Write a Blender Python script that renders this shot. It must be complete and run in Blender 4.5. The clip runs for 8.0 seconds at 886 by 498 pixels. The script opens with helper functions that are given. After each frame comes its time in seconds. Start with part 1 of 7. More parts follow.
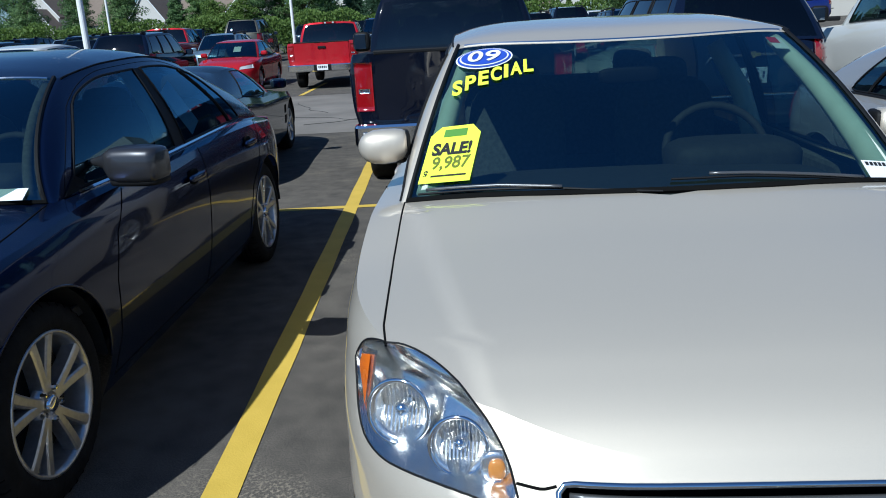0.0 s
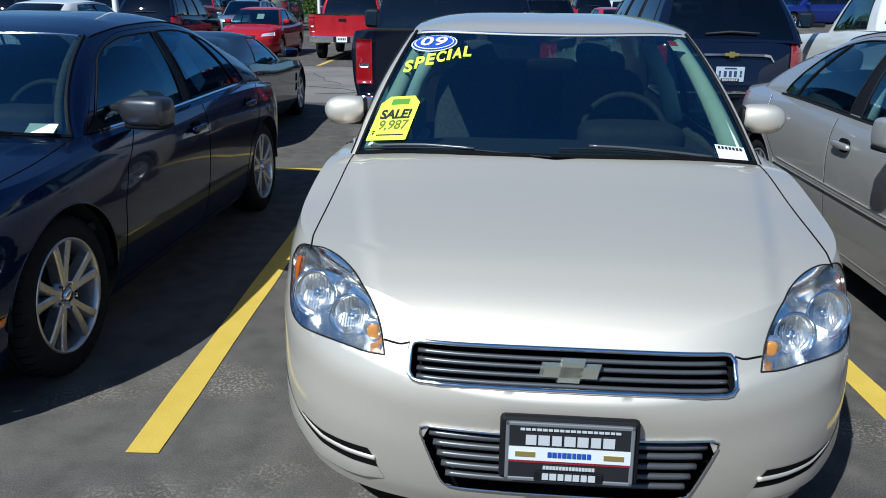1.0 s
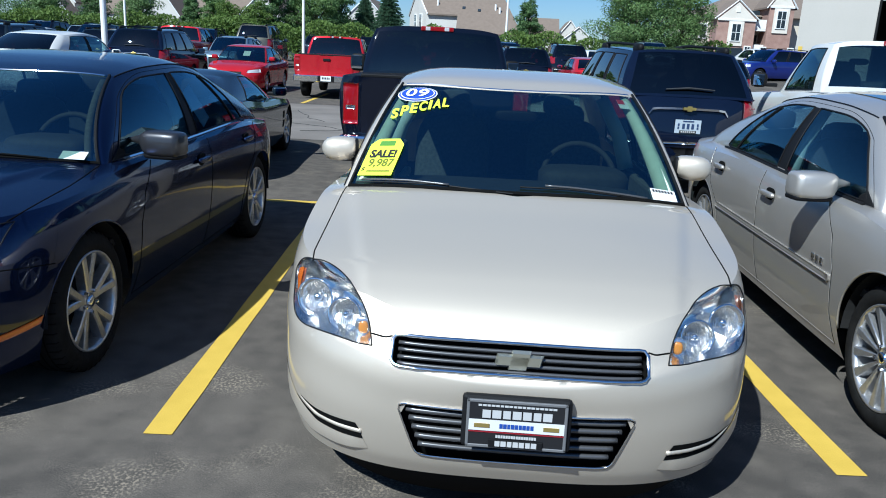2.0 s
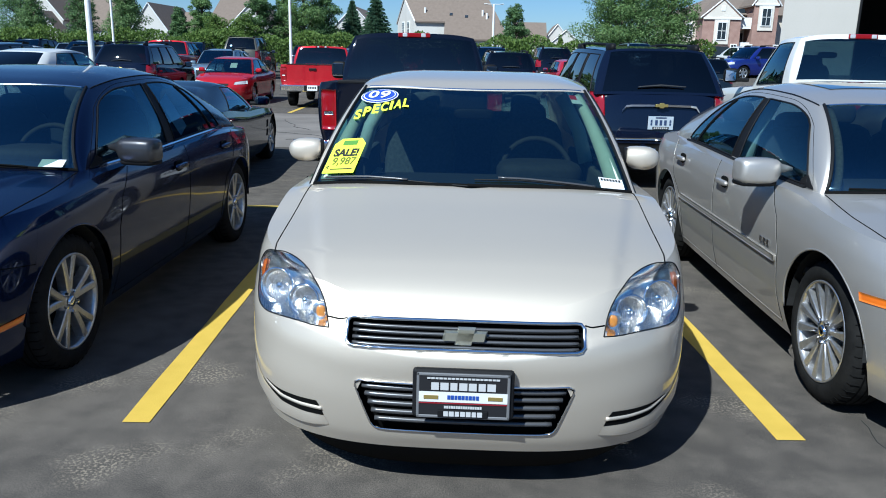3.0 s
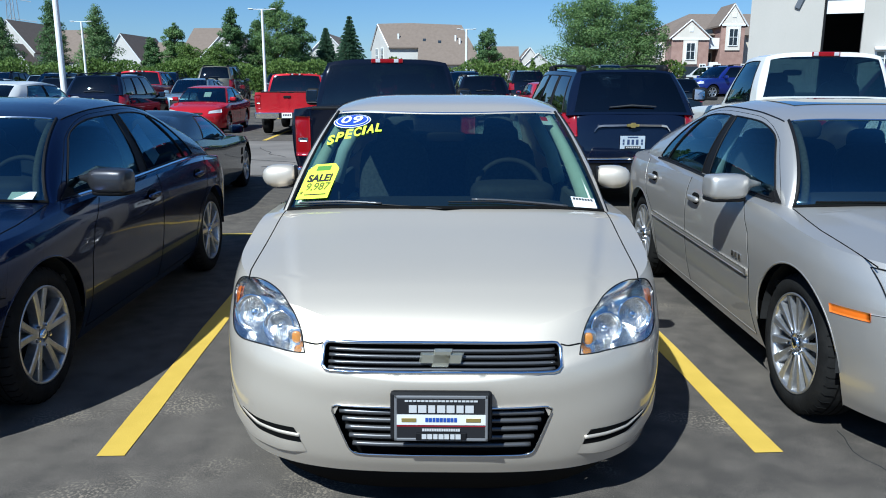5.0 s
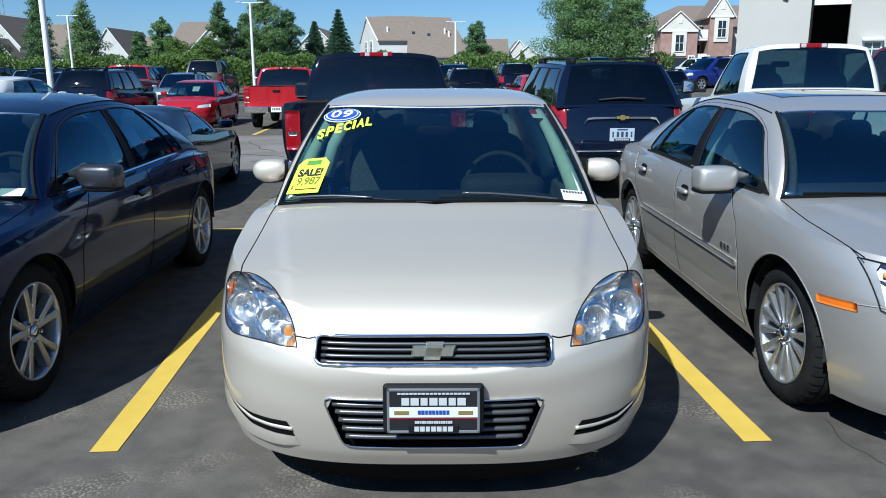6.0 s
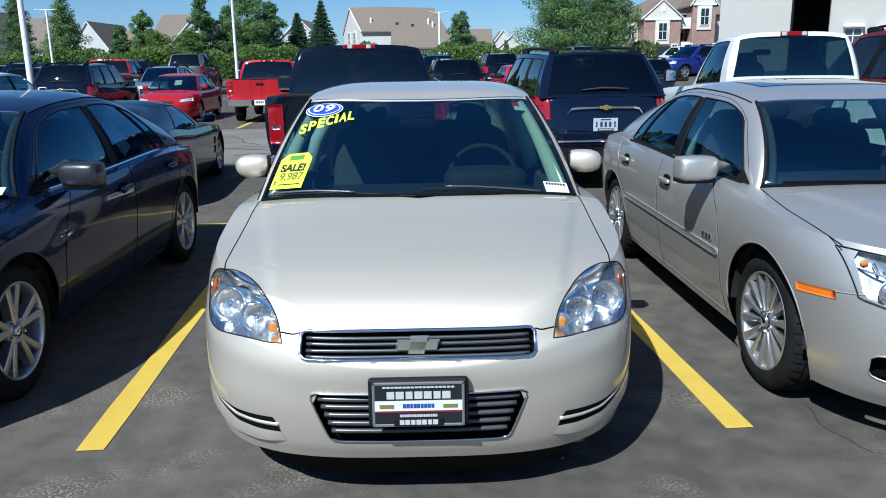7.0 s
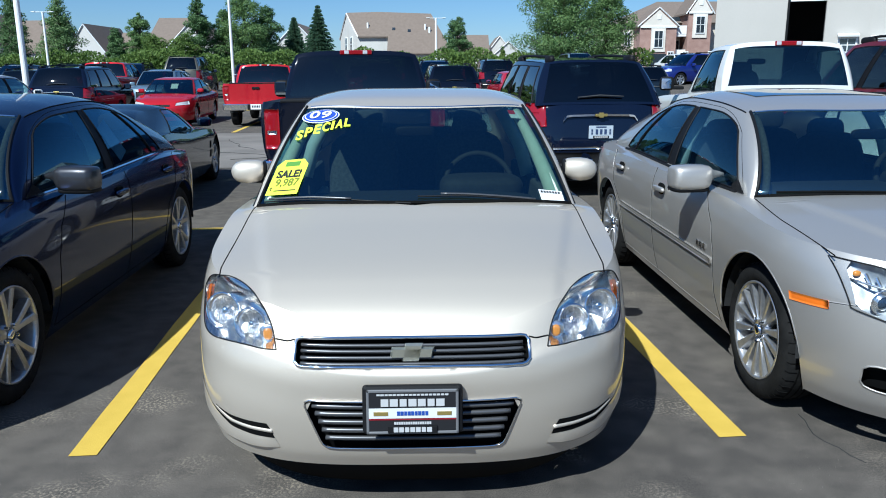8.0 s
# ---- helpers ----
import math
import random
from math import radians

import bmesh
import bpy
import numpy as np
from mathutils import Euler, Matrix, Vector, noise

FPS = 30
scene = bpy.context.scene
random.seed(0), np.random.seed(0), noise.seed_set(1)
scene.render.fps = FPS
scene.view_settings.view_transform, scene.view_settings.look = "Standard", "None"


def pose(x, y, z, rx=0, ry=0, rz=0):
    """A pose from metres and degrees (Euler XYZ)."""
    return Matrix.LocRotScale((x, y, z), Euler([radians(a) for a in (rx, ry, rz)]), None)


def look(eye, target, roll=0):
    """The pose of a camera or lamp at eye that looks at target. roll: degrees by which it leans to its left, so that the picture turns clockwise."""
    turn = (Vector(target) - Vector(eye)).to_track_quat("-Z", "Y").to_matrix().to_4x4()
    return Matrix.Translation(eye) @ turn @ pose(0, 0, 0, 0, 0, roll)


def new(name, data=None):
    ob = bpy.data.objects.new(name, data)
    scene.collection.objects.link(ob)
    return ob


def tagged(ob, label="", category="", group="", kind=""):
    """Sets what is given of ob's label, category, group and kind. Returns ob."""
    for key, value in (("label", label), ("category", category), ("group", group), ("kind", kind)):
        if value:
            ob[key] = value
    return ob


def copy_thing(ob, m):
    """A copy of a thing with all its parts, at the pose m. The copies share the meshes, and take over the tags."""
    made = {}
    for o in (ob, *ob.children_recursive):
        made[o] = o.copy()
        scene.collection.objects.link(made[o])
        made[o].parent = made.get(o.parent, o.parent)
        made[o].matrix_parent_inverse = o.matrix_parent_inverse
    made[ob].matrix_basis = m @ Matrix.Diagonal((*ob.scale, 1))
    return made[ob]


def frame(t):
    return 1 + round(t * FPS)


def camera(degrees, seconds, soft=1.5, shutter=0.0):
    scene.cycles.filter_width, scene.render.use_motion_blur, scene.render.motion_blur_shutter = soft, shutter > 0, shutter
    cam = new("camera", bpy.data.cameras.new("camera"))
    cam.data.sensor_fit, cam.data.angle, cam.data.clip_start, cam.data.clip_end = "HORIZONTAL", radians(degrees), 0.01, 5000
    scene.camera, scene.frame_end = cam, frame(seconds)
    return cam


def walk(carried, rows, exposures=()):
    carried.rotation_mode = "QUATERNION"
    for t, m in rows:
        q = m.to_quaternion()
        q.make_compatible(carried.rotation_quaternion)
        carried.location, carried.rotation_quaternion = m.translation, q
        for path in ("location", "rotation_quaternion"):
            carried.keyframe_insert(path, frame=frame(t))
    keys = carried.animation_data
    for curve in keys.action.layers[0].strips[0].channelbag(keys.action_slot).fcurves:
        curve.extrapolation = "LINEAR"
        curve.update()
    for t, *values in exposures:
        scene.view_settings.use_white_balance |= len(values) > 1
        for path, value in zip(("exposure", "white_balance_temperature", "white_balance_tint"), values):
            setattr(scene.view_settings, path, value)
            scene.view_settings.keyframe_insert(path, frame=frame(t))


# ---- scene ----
cam = camera(60.2, 8.0, soft=1.0)
PATH = [
    (0, (-0.506, -1.155, 1.463), (-0.661, 0.761, 0.912), -3.0),
    (0.5, (-0.391, -1.477, 1.492), (-0.495, 0.421, 0.873), -0.1),
    (1, (-0.153, -1.774, 1.502), (-0.342, 0.124, 0.902), 0.7),
    (1.5, (-0.114, -2.038, 1.543), (-0.354, -0.118, 1.034), 0.8),
    (2, (-0.111, -2.297, 1.577), (-0.24, -0.365, 1.077), 2.9),
    (2.2, (-0.068, -2.356, 1.58), (-0.202, -0.417, 1.109), 2.4),
    (3.3, (0.088, -2.5, 1.552), (-0.038, -0.564, 1.066), 0.8),
    (3.5, (0.093, -2.497, 1.551), (-0.052, -0.557, 1.086), 0.6),
    (4, (0.095, -2.501, 1.556), (-0.031, -0.551, 1.128), 0.4),
    (4.5, (0.09, -2.495, 1.556), (0.002, -0.542, 1.135), 0.2),
    (6, (0.089, -2.511, 1.56), (0.047, -0.56, 1.12), -0.2),
    (6.5, (0.096, -2.516, 1.571), (0.076, -0.569, 1.116), -0.5),
    (7, (0.104, -2.522, 1.574), (0.096, -0.577, 1.111), -0.8),
    (7.5, (0.107, -2.519, 1.58), (0.119, -0.572, 1.124), -0.7),
    (8, (0.104, -2.528, 1.585), (0.109, -0.579, 1.135), -0.3),
]
walk(cam, [(t, look(eye, target, roll)) for t, eye, target, roll in PATH], [(0.0, 0.25, 4900, 4), (0.5, 0.32, 4900, 4), (1.0, 0.39, 4900, 4), (1.5, 0.50, 4900, 4), (2.2, 0.57, 4900, 4), (8.0, 0.57, 4900, 4)])

# ---- sky and sun ----
SUN = Vector((-0.485, -0.80, 1.0)).normalized()
world = bpy.data.worlds.new("sky")
scene.world = world
world.use_nodes = True
wn = world.node_tree
sky = wn.nodes.new("ShaderNodeTexSky")
sky.sky_type, sky.sun_disc = "NISHITA", False
sky.sun_elevation = math.asin(SUN.z)
sky.sun_rotation = math.atan2(SUN.x, SUN.y)
sky.air_density, sky.dust_density, sky.ozone_density = 1.0, 0.15, 5.5
wn.links.new(sky.outputs[0], wn.nodes["Background"].inputs[0])
wn.nodes["Background"].inputs[1].default_value = 0.055
sun_data = bpy.data.lights.new("sun", "SUN")
sun_data.energy, sun_data.angle, sun_data.color = 5.0, radians(0.53), (1.0, 0.885, 0.705)
sun = new("sun", sun_data)
sun.matrix_world = look(SUN * 60, (0, 0, 0))


# ---- materials ----
def material(name):
    m = bpy.data.materials.new(name)
    m.use_nodes = True
    return m, m.node_tree, m.node_tree.nodes["Principled BSDF"]


def put(shader, **values):
    for key, value in values.items():
        key = {"rough": "Roughness", "metal": "Metallic", "coat": "Coat Weight", "coat_rough": "Coat Roughness",
               "spec": "Specular IOR Level", "trans": "Transmission Weight", "ior": "IOR", "alpha": "Alpha"}[key]
        shader.inputs[key].default_value = value


def varied(name, a, b, scale=8.0, detail=6.0, bump=0.0, bump_scale=60.0, per_object=0.0, **values):
    """Two tones mixed by noise at two scales, with fine relief."""
    m, t, s = material(name)
    tex = t.nodes.new("ShaderNodeTexCoord")
    n1, n2 = t.nodes.new("ShaderNodeTexNoise"), t.nodes.new("ShaderNodeTexNoise")
    n1.inputs["Scale"].default_value, n1.inputs["Detail"].default_value = scale, detail
    n2.inputs["Scale"].default_value, n2.inputs["Detail"].default_value = bump_scale, 3
    ramp = t.nodes.new("ShaderNodeValToRGB")
    ramp.color_ramp.elements[0].position, ramp.color_ramp.elements[1].position = 0.3, 0.7
    ramp.color_ramp.elements[0].color, ramp.color_ramp.elements[1].color = (*a, 1), (*b, 1)
    add = t.nodes.new("ShaderNodeMath")
    add.operation = "MULTIPLY_ADD"
    add.inputs[1].default_value = 0.3
    for n in (n1, n2):
        t.links.new(tex.outputs["Object"], n.inputs["Vector"])
    t.links.new(n2.outputs[0], add.inputs[0])
    sub = t.nodes.new("ShaderNodeMath")
    sub.operation = "SUBTRACT"
    sub.inputs[1].default_value = 0.15
    t.links.new(n1.outputs[0], sub.inputs[0])
    t.links.new(sub.outputs[0], add.inputs[2])
    t.links.new(add.outputs[0], ramp.inputs[0])
    colour = ramp.outputs[0]
    if per_object:
        info, hsv = t.nodes.new("ShaderNodeObjectInfo"), t.nodes.new("ShaderNodeHueSaturation")
        rng = t.nodes.new("ShaderNodeMapRange")
        rng.inputs[3].default_value, rng.inputs[4].default_value = 1 - per_object, 1 + per_object
        t.links.new(info.outputs["Random"], rng.inputs[0])
        t.links.new(rng.outputs[0], hsv.inputs["Value"])
        t.links.new(colour, hsv.inputs["Color"])
        colour = hsv.outputs[0]
    t.links.new(colour, s.inputs["Base Color"])
    if bump:
        b_node = t.nodes.new("ShaderNodeBump")
        b_node.inputs["Strength"].default_value, b_node.inputs["Distance"].default_value = bump, 0.01
        t.links.new(n2.outputs[0], b_node.inputs["Height"])
        t.links.new(b_node.outputs[0], s.inputs["Normal"])
    put(s, **values)
    return m


def paint(name, colour, metal=0.55, rough=0.38, dirt=0.06, coat_weight=1.0):
    """Clear-coated car paint with fine flake and a film of dust."""
    m, t, s = material(name)
    tex = t.nodes.new("ShaderNodeTexCoord")
    flake, dust = t.nodes.new("ShaderNodeTexNoise"), t.nodes.new("ShaderNodeTexNoise")
    flake.inputs["Scale"].default_value, flake.inputs["Detail"].default_value = 900, 1
    dust.inputs["Scale"].default_value, dust.inputs["Detail"].default_value = 3.0, 8
    mix = t.nodes.new("ShaderNodeMix")
    mix.data_type = "RGBA"
    mix.inputs[6].default_value = (*[c * 0.86 for c in colour], 1)
    mix.inputs[7].default_value = (*[min(1, c * 1.14) for c in colour], 1)
    t.links.new(flake.outputs[0], mix.inputs[0])
    dusty = t.nodes.new("ShaderNodeMix")
    dusty.data_type = "RGBA"
    dusty.inputs[7].default_value = (0.35, 0.33, 0.30, 1)
    scale = t.nodes.new("ShaderNodeMath")
    scale.operation = "MULTIPLY"
    scale.inputs[1].default_value = dirt
    t.links.new(dust.outputs[0], scale.inputs[0])
    t.links.new(scale.outputs[0], dusty.inputs[0])
    t.links.new(mix.outputs[2], dusty.inputs[6])
    t.links.new(dusty.outputs[2], s.inputs["Base Color"])
    coat = t.nodes.new("ShaderNodeMapRange")
    coat.inputs[3].default_value, coat.inputs[4].default_value = 0.015, 0.07
    t.links.new(dust.outputs[0], coat.inputs[0])
    t.links.new(coat.outputs[0], s.inputs["Coat Roughness"])
    for n in (flake, dust):
        t.links.new(tex.outputs["Object"], n.inputs["Vector"])
    put(s, metal=metal, rough=rough, coat=coat_weight, spec=0.0)
    return m


def plain(name, colour, **values):
    m, t, s = material(name)
    s.inputs["Base Color"].default_value = (*colour, 1)
    put(s, **values)
    return m


def glass(name, tint, gloss=0.015, ior=1.62, shine_tint=(1.0, 1.0, 1.0)):
    """A thin pane: what is behind it shows through its tint, with a Fresnel gloss."""
    m, t, s = material(name)
    t.nodes.remove(s)
    clear, shine = t.nodes.new("ShaderNodeBsdfTransparent"), t.nodes.new("ShaderNodeBsdfGlossy")
    lw, mix = t.nodes.new("ShaderNodeLayerWeight"), t.nodes.new("ShaderNodeMixShader")
    power, fres = t.nodes.new("ShaderNodeMath"), t.nodes.new("ShaderNodeMath")
    power.operation, fres.operation = "POWER", "MULTIPLY_ADD"
    power.inputs[1].default_value = 4.5
    lw.inputs[0].default_value = 0.5
    t.links.new(lw.outputs["Facing"], power.inputs[0])
    t.links.new(power.outputs[0], fres.inputs[0])
    clear.inputs[0].default_value = (*tint, 1)
    shine.inputs["Roughness"].default_value = gloss
    # tints the reflection itself; the pane has no coloured layer
    shine.inputs["Color"].default_value = (*shine_tint, 1)
    f0 = ((ior - 1) / (ior + 1)) ** 2
    fres.inputs[1].default_value, fres.inputs[2].default_value = 1 - f0, f0
    t.links.new(fres.outputs[0], mix.inputs[0])
    t.links.new(clear.outputs[0], mix.inputs[1])
    t.links.new(shine.outputs[0], mix.inputs[2])
    t.links.new(mix.outputs[0], t.nodes["Material Output"].inputs[0])
    return m


GOLD = paint("champagne_metallic_paint", (0.63, 0.565, 0.470), 0.60, 0.55, 0.05)
SLATE = paint("dark_slate_metallic_paint", (0.008, 0.016, 0.058), 0.80, 0.25, 0.004, 0.85)
SILVER = paint("warm_silver_metallic_paint", (0.545, 0.515, 0.475), 0.70, 0.46, 0.05)
BLACK = paint("black_paint", (0.0025, 0.004, 0.011), 0.0, 0.5, 0.006)
RED = paint("red_paint", (0.37, 0.005, 0.013), 0.1, 0.35, 0.05)
WHITE = paint("white_paint", (0.66, 0.655, 0.63), 0.0, 0.4, 0.05)
NAVY = paint("black_blue_paint", (0.003, 0.006, 0.019), 0.0, 0.5, 0.006)
BLUE = paint("bright_blue_paint", (0.008, 0.020, 0.18), 0.3, 0.35, 0.05)
MAROON = paint("maroon_paint", (0.14, 0.012, 0.020), 0.3, 0.35, 0.05)
STEEL = paint("grey_blue_paint", (0.20, 0.27, 0.34), 0.5, 0.35, 0.05)
TEAL = paint("dark_teal_grey_paint", (0.008, 0.016, 0.026), 0.3, 0.33, 0.03)
BEIGE = paint("sand_paint", (0.10, 0.095, 0.075), 0.4, 0.38, 0.05)
CHROME = plain("chrome", (0.85, 0.86, 0.88), metal=1.0, rough=0.08)
ALLOY = varied("brushed_alloy", (0.50, 0.50, 0.51), (0.62, 0.62, 0.63), 30, metal=0.85, rough=0.32)
RUBBER = varied("tyre_rubber", (0.007, 0.007, 0.007), (0.016, 0.0155, 0.015), 12, bump=0.15, rough=0.85, spec=0.15)
TRIM = plain("black_trim", (0.007, 0.007, 0.008), rough=0.6, spec=0.2)
SEAM = plain("shut_line_shadow_gap", (0.006, 0.006, 0.006), rough=0.9, spec=0.05)
WELL = plain("wheel_well_liner", (0.01, 0.01, 0.01), rough=0.95)
DARKIN = varied("charcoal_interior", (0.02, 0.02, 0.022), (0.03, 0.03, 0.032), 30, rough=0.8)
LIGHTIN = varied("light_grey_interior_trim", (0.56, 0.60, 0.52), (0.64, 0.68, 0.60), 20, rough=0.8)
CLOTH = varied("grey_seat_cloth", (0.055, 0.055, 0.052), (0.09, 0.088, 0.083), 60, rough=0.9, bump=0.1)
# cab, windscreen and side panes: blue put into the gloss to deepen the reflected sky
CLEARGLASS = glass("clear_cab_glass", (0.22, 0.30, 0.31), ior=1.9, shine_tint=(0.65, 0.88, 1.0))
SHIELD = glass("windscreen_glass", (0.49, 0.60, 0.53), ior=2.45, shine_tint=(0.50, 0.80, 1.0))
SIDEGLASS = glass("tinted_side_glass", (0.46, 0.60, 0.64), ior=1.85, shine_tint=(0.60, 0.85, 1.0))
DEEPGLASS = glass("dark_blue_side_glass", (0.26, 0.38, 0.46), ior=1.8, shine_tint=(0.50, 0.78, 1.0))
PRIVACY = glass("privacy_glass", (0.03, 0.035, 0.045), ior=1.75)
LENS = glass("clear_lens", (0.94, 0.96, 0.98), 0.0, 1.5)
REFLECT = plain("lamp_reflector", (0.98, 0.955, 0.91), metal=0.95, rough=0.22)
HOUSING = varied("lamp_housing", (0.88, 0.86, 0.81), (0.96, 0.94, 0.89), 40, metal=1.0, rough=0.20)
LAMPBOX = varied("grey_lamp_box", (0.30, 0.32, 0.34), (0.42, 0.44, 0.46), 45, metal=0.7, rough=0.38)
PROJECTOR = plain("projector_glass", (0.02, 0.03, 0.05), rough=0.05, coat=1.0)
TURNBULB = plain("turn_bulb", (0.60, 0.24, 0.03), rough=0.2, coat=1.0)
AMBER = plain("amber_lens", (0.75, 0.17, 0.008), rough=0.15, coat=1.0)
REDLENS = plain("red_lens", (0.24, 0.004, 0.007), rough=0.12, coat=1.0)
CLEARLENS = plain("white_lens", (0.50, 0.50, 0.52), rough=0.15, coat=1.0)
BADGE = plain("gold_badge", (0.62, 0.48, 0.15), metal=0.8, rough=0.3)
PEARL = plain("pale_badge", (0.74, 0.73, 0.60), metal=0.88, rough=0.30)
BAR = plain("dark_grille_bar", (0.12, 0.12, 0.125), metal=0.55, rough=0.33)
MIRROR = plain("mirror_glass", (0.75, 0.8, 0.85), metal=1.0, rough=0.02)


# ---- mesh helpers ----
def mesh_object(name, verts, faces, mat, parent=None, label="", smooth=True, merge=0.0):
    me = bpy.data.meshes.new(name)
    me.from_pydata([tuple(map(float, v)) for v in verts], [], [tuple(int(i) for i in f) for f in faces])
    if merge:
        bm = bmesh.new()
        bm.from_mesh(me)
        bmesh.ops.remove_doubles(bm, verts=bm.verts, dist=merge)
        bm.to_mesh(me)
        bm.free()
    me.materials.append(mat)
    if smooth:
        me.shade_smooth()
    me.update()
    ob = new(name, me)
    if parent:
        ob.parent = parent
    return tagged(ob, label)


def part(name, bm, mat, parent=None, label="", smooth=False):
    me = bpy.data.meshes.new(name)
    bmesh.ops.recalc_face_normals(bm, faces=bm.faces)
    bm.to_mesh(me)
    bm.free()
    me.materials.append(mat)
    if smooth:
        me.shade_smooth()
    ob = new(name, me)
    if parent:
        ob.parent = parent
    return tagged(ob, label)


def box(size, m=None, bevel=0.0, segments=2, bm=None):
    bm = bm or bmesh.new()
    made = bmesh.ops.create_cube(bm, size=1.0, matrix=(m or Matrix()) @ Matrix.Diagonal((*size, 1)))["verts"]
    if bevel:
        edges = list({e for v in made for e in v.link_edges})
        bmesh.ops.bevel(bm, geom=edges, offset=bevel, segments=segments, affect="EDGES", profile=0.5)
    return bm


def tube(pts, r, n=6, bm=None, closed=False):
    bm = bm or bmesh.new()
    pts = [Vector(p) for p in pts]
    rings = []
    for i, p in enumerate(pts):
        a = pts[i - 1] if (i or closed) else p
        b = pts[(i + 1) % len(pts)] if (i < len(pts) - 1 or closed) else p
        q = (b - a).to_track_quat("Z", "Y")
        rr = r[i] if isinstance(r, (list, tuple)) else r
        rings.append([bm.verts.new(p + q @ Vector((rr * math.cos(2 * math.pi * k / n), rr * math.sin(2 * math.pi * k / n), 0))) for k in range(n)])
    pairs = list(zip(rings, rings[1:])) + ([(rings[-1], rings[0])] if closed else [])
    for a, b in pairs:
        for k in range(n):
            bm.faces.new((a[k], a[(k + 1) % n], b[(k + 1) % n], b[k]))
    if not closed:
        bm.faces.new(rings[0][::-1])
        bm.faces.new(rings[-1])
    return bm


def lathe(profile, n=40, m=None, bm=None):
    """Turns (x, r) pairs about the x axis."""
    bm = bm or bmesh.new()
    m = m or Matrix()
    rings = [[bm.verts.new(m @ Vector((x, r * math.cos(2 * math.pi * k / n), r * math.sin(2 * math.pi * k / n)))) for k in range(n)] for x, r in profile]
    for a, b in zip(rings, rings[1:]):
        for k in range(n):
            bm.faces.new((a[k], a[(k + 1) % n], b[(k + 1) % n], b[k]))
    return bm


def blob(size, m=None, e=0.6, n=20, bm=None):
    """A superellipsoid: a softly rounded block."""
    bm = bm or bmesh.new()
    m = m or Matrix()
    sg = lambda c: math.copysign(abs(c) ** e, c)
    rows = []
    for i in range(n // 2 + 1):
        a = -math.pi / 2 + math.pi * i / (n // 2)
        rows.append([bm.verts.new(m @ Vector((size[0] / 2 * sg(math.cos(a)) * sg(math.cos(b)), size[1] / 2 * sg(math.cos(a)) * sg(math.sin(b)), size[2] / 2 * sg(math.sin(a)))))
                     for b in (2 * math.pi * k / n for k in range(n))])
    for a, b in zip(rows, rows[1:]):
        for k in range(n):
            bm.faces.new((a[k], a[(k + 1) % n], b[(k + 1) % n], b[k]))
    bmesh.ops.remove_doubles(bm, verts=bm.verts, dist=1e-5)
    return bm


def curve(keys):
    """A smooth monotone curve through (x, y) pairs."""
    xs, ys = np.array([k[0] for k in keys], float), np.array([k[1] for k in keys], float)
    h, d = np.diff(xs), np.diff(ys) / np.diff(xs)
    g = np.zeros(len(xs))
    g[0], g[-1] = d[0], d[-1]
    for i in range(1, len(xs) - 1):
        g[i] = 0 if d[i - 1] * d[i] <= 0 else 2 * d[i - 1] * d[i] / (d[i - 1] + d[i])

    def f(x):
        x = np.clip(np.asarray(x, float), xs[0], xs[-1])
        i = np.clip(np.searchsorted(xs, x) - 1, 0, len(h) - 1)
        u = (x - xs[i]) / h[i]
        return ((2 * u ** 3 - 3 * u ** 2 + 1) * ys[i] + (u ** 3 - 2 * u ** 2 + u) * h[i] * g[i] + (3 * u ** 2 - 2 * u ** 3) * ys[i + 1] + (u ** 3 - u ** 2) * h[i] * g[i + 1])
    return f


def inside(poly, x, y):
    c, j = False, len(poly) - 1
    for i in range(len(poly)):
        (xi, yi), (xj, yj) = poly[i], poly[j]
        if (yi > y) != (yj > y) and x < (xj - xi) * (y - yi) / (yj - yi) + xi:
            c = not c
        j = i
    return c


def nearest(poly, x, y):
    best, at = 1e9, (x, y)
    for i in range(len(poly)):
        a, b = np.array(poly[i - 1]), np.array(poly[i])
        u = np.clip(np.dot((x, y) - a, b - a) / max(1e-9, np.dot(b - a, b - a)), 0, 1)
        p = a + u * (b - a)
        d = math.hypot(p[0] - x, p[1] - y)
        if d < best:
            best, at = d, p
    return at


def resample(pts, n):
    pts = np.array(pts, float)
    s = np.concatenate([[0], np.cumsum(np.linalg.norm(np.diff(pts, axis=0), axis=1))])
    u = np.linspace(0, s[-1], n)
    return np.stack([np.interp(u, s, pts[:, k]) for k in range(pts.shape[1])], 1)


def rounded(pts, times=2):
    """The same line with its corners cut twice; the ends stay."""
    for _ in range(times):
        out = [pts[0]]
        for (a, b), (c, d) in zip(pts, pts[1:]):
            out += [(0.75 * a + 0.25 * c, 0.75 * b + 0.25 * d), (0.25 * a + 0.75 * c, 0.25 * b + 0.75 * d)]
        pts = out + [pts[-1]]
    return pts


def text_fit(body, width, height, bold=0.02):
    """Lettering of a given width and height, centred."""
    me = text_mesh(body, 1.0, bold=bold)
    xs, ys = [v.co.x for v in me.vertices], [v.co.y for v in me.vertices]
    sx, sy = width / (max(xs) - min(xs)), height / (max(ys) - min(ys))
    me.transform(Matrix.Diagonal((sx, sy, 1, 1)) @ Matrix.Translation((-(max(xs) + min(xs)) / 2, -(max(ys) + min(ys)) / 2, 0)))
    return me


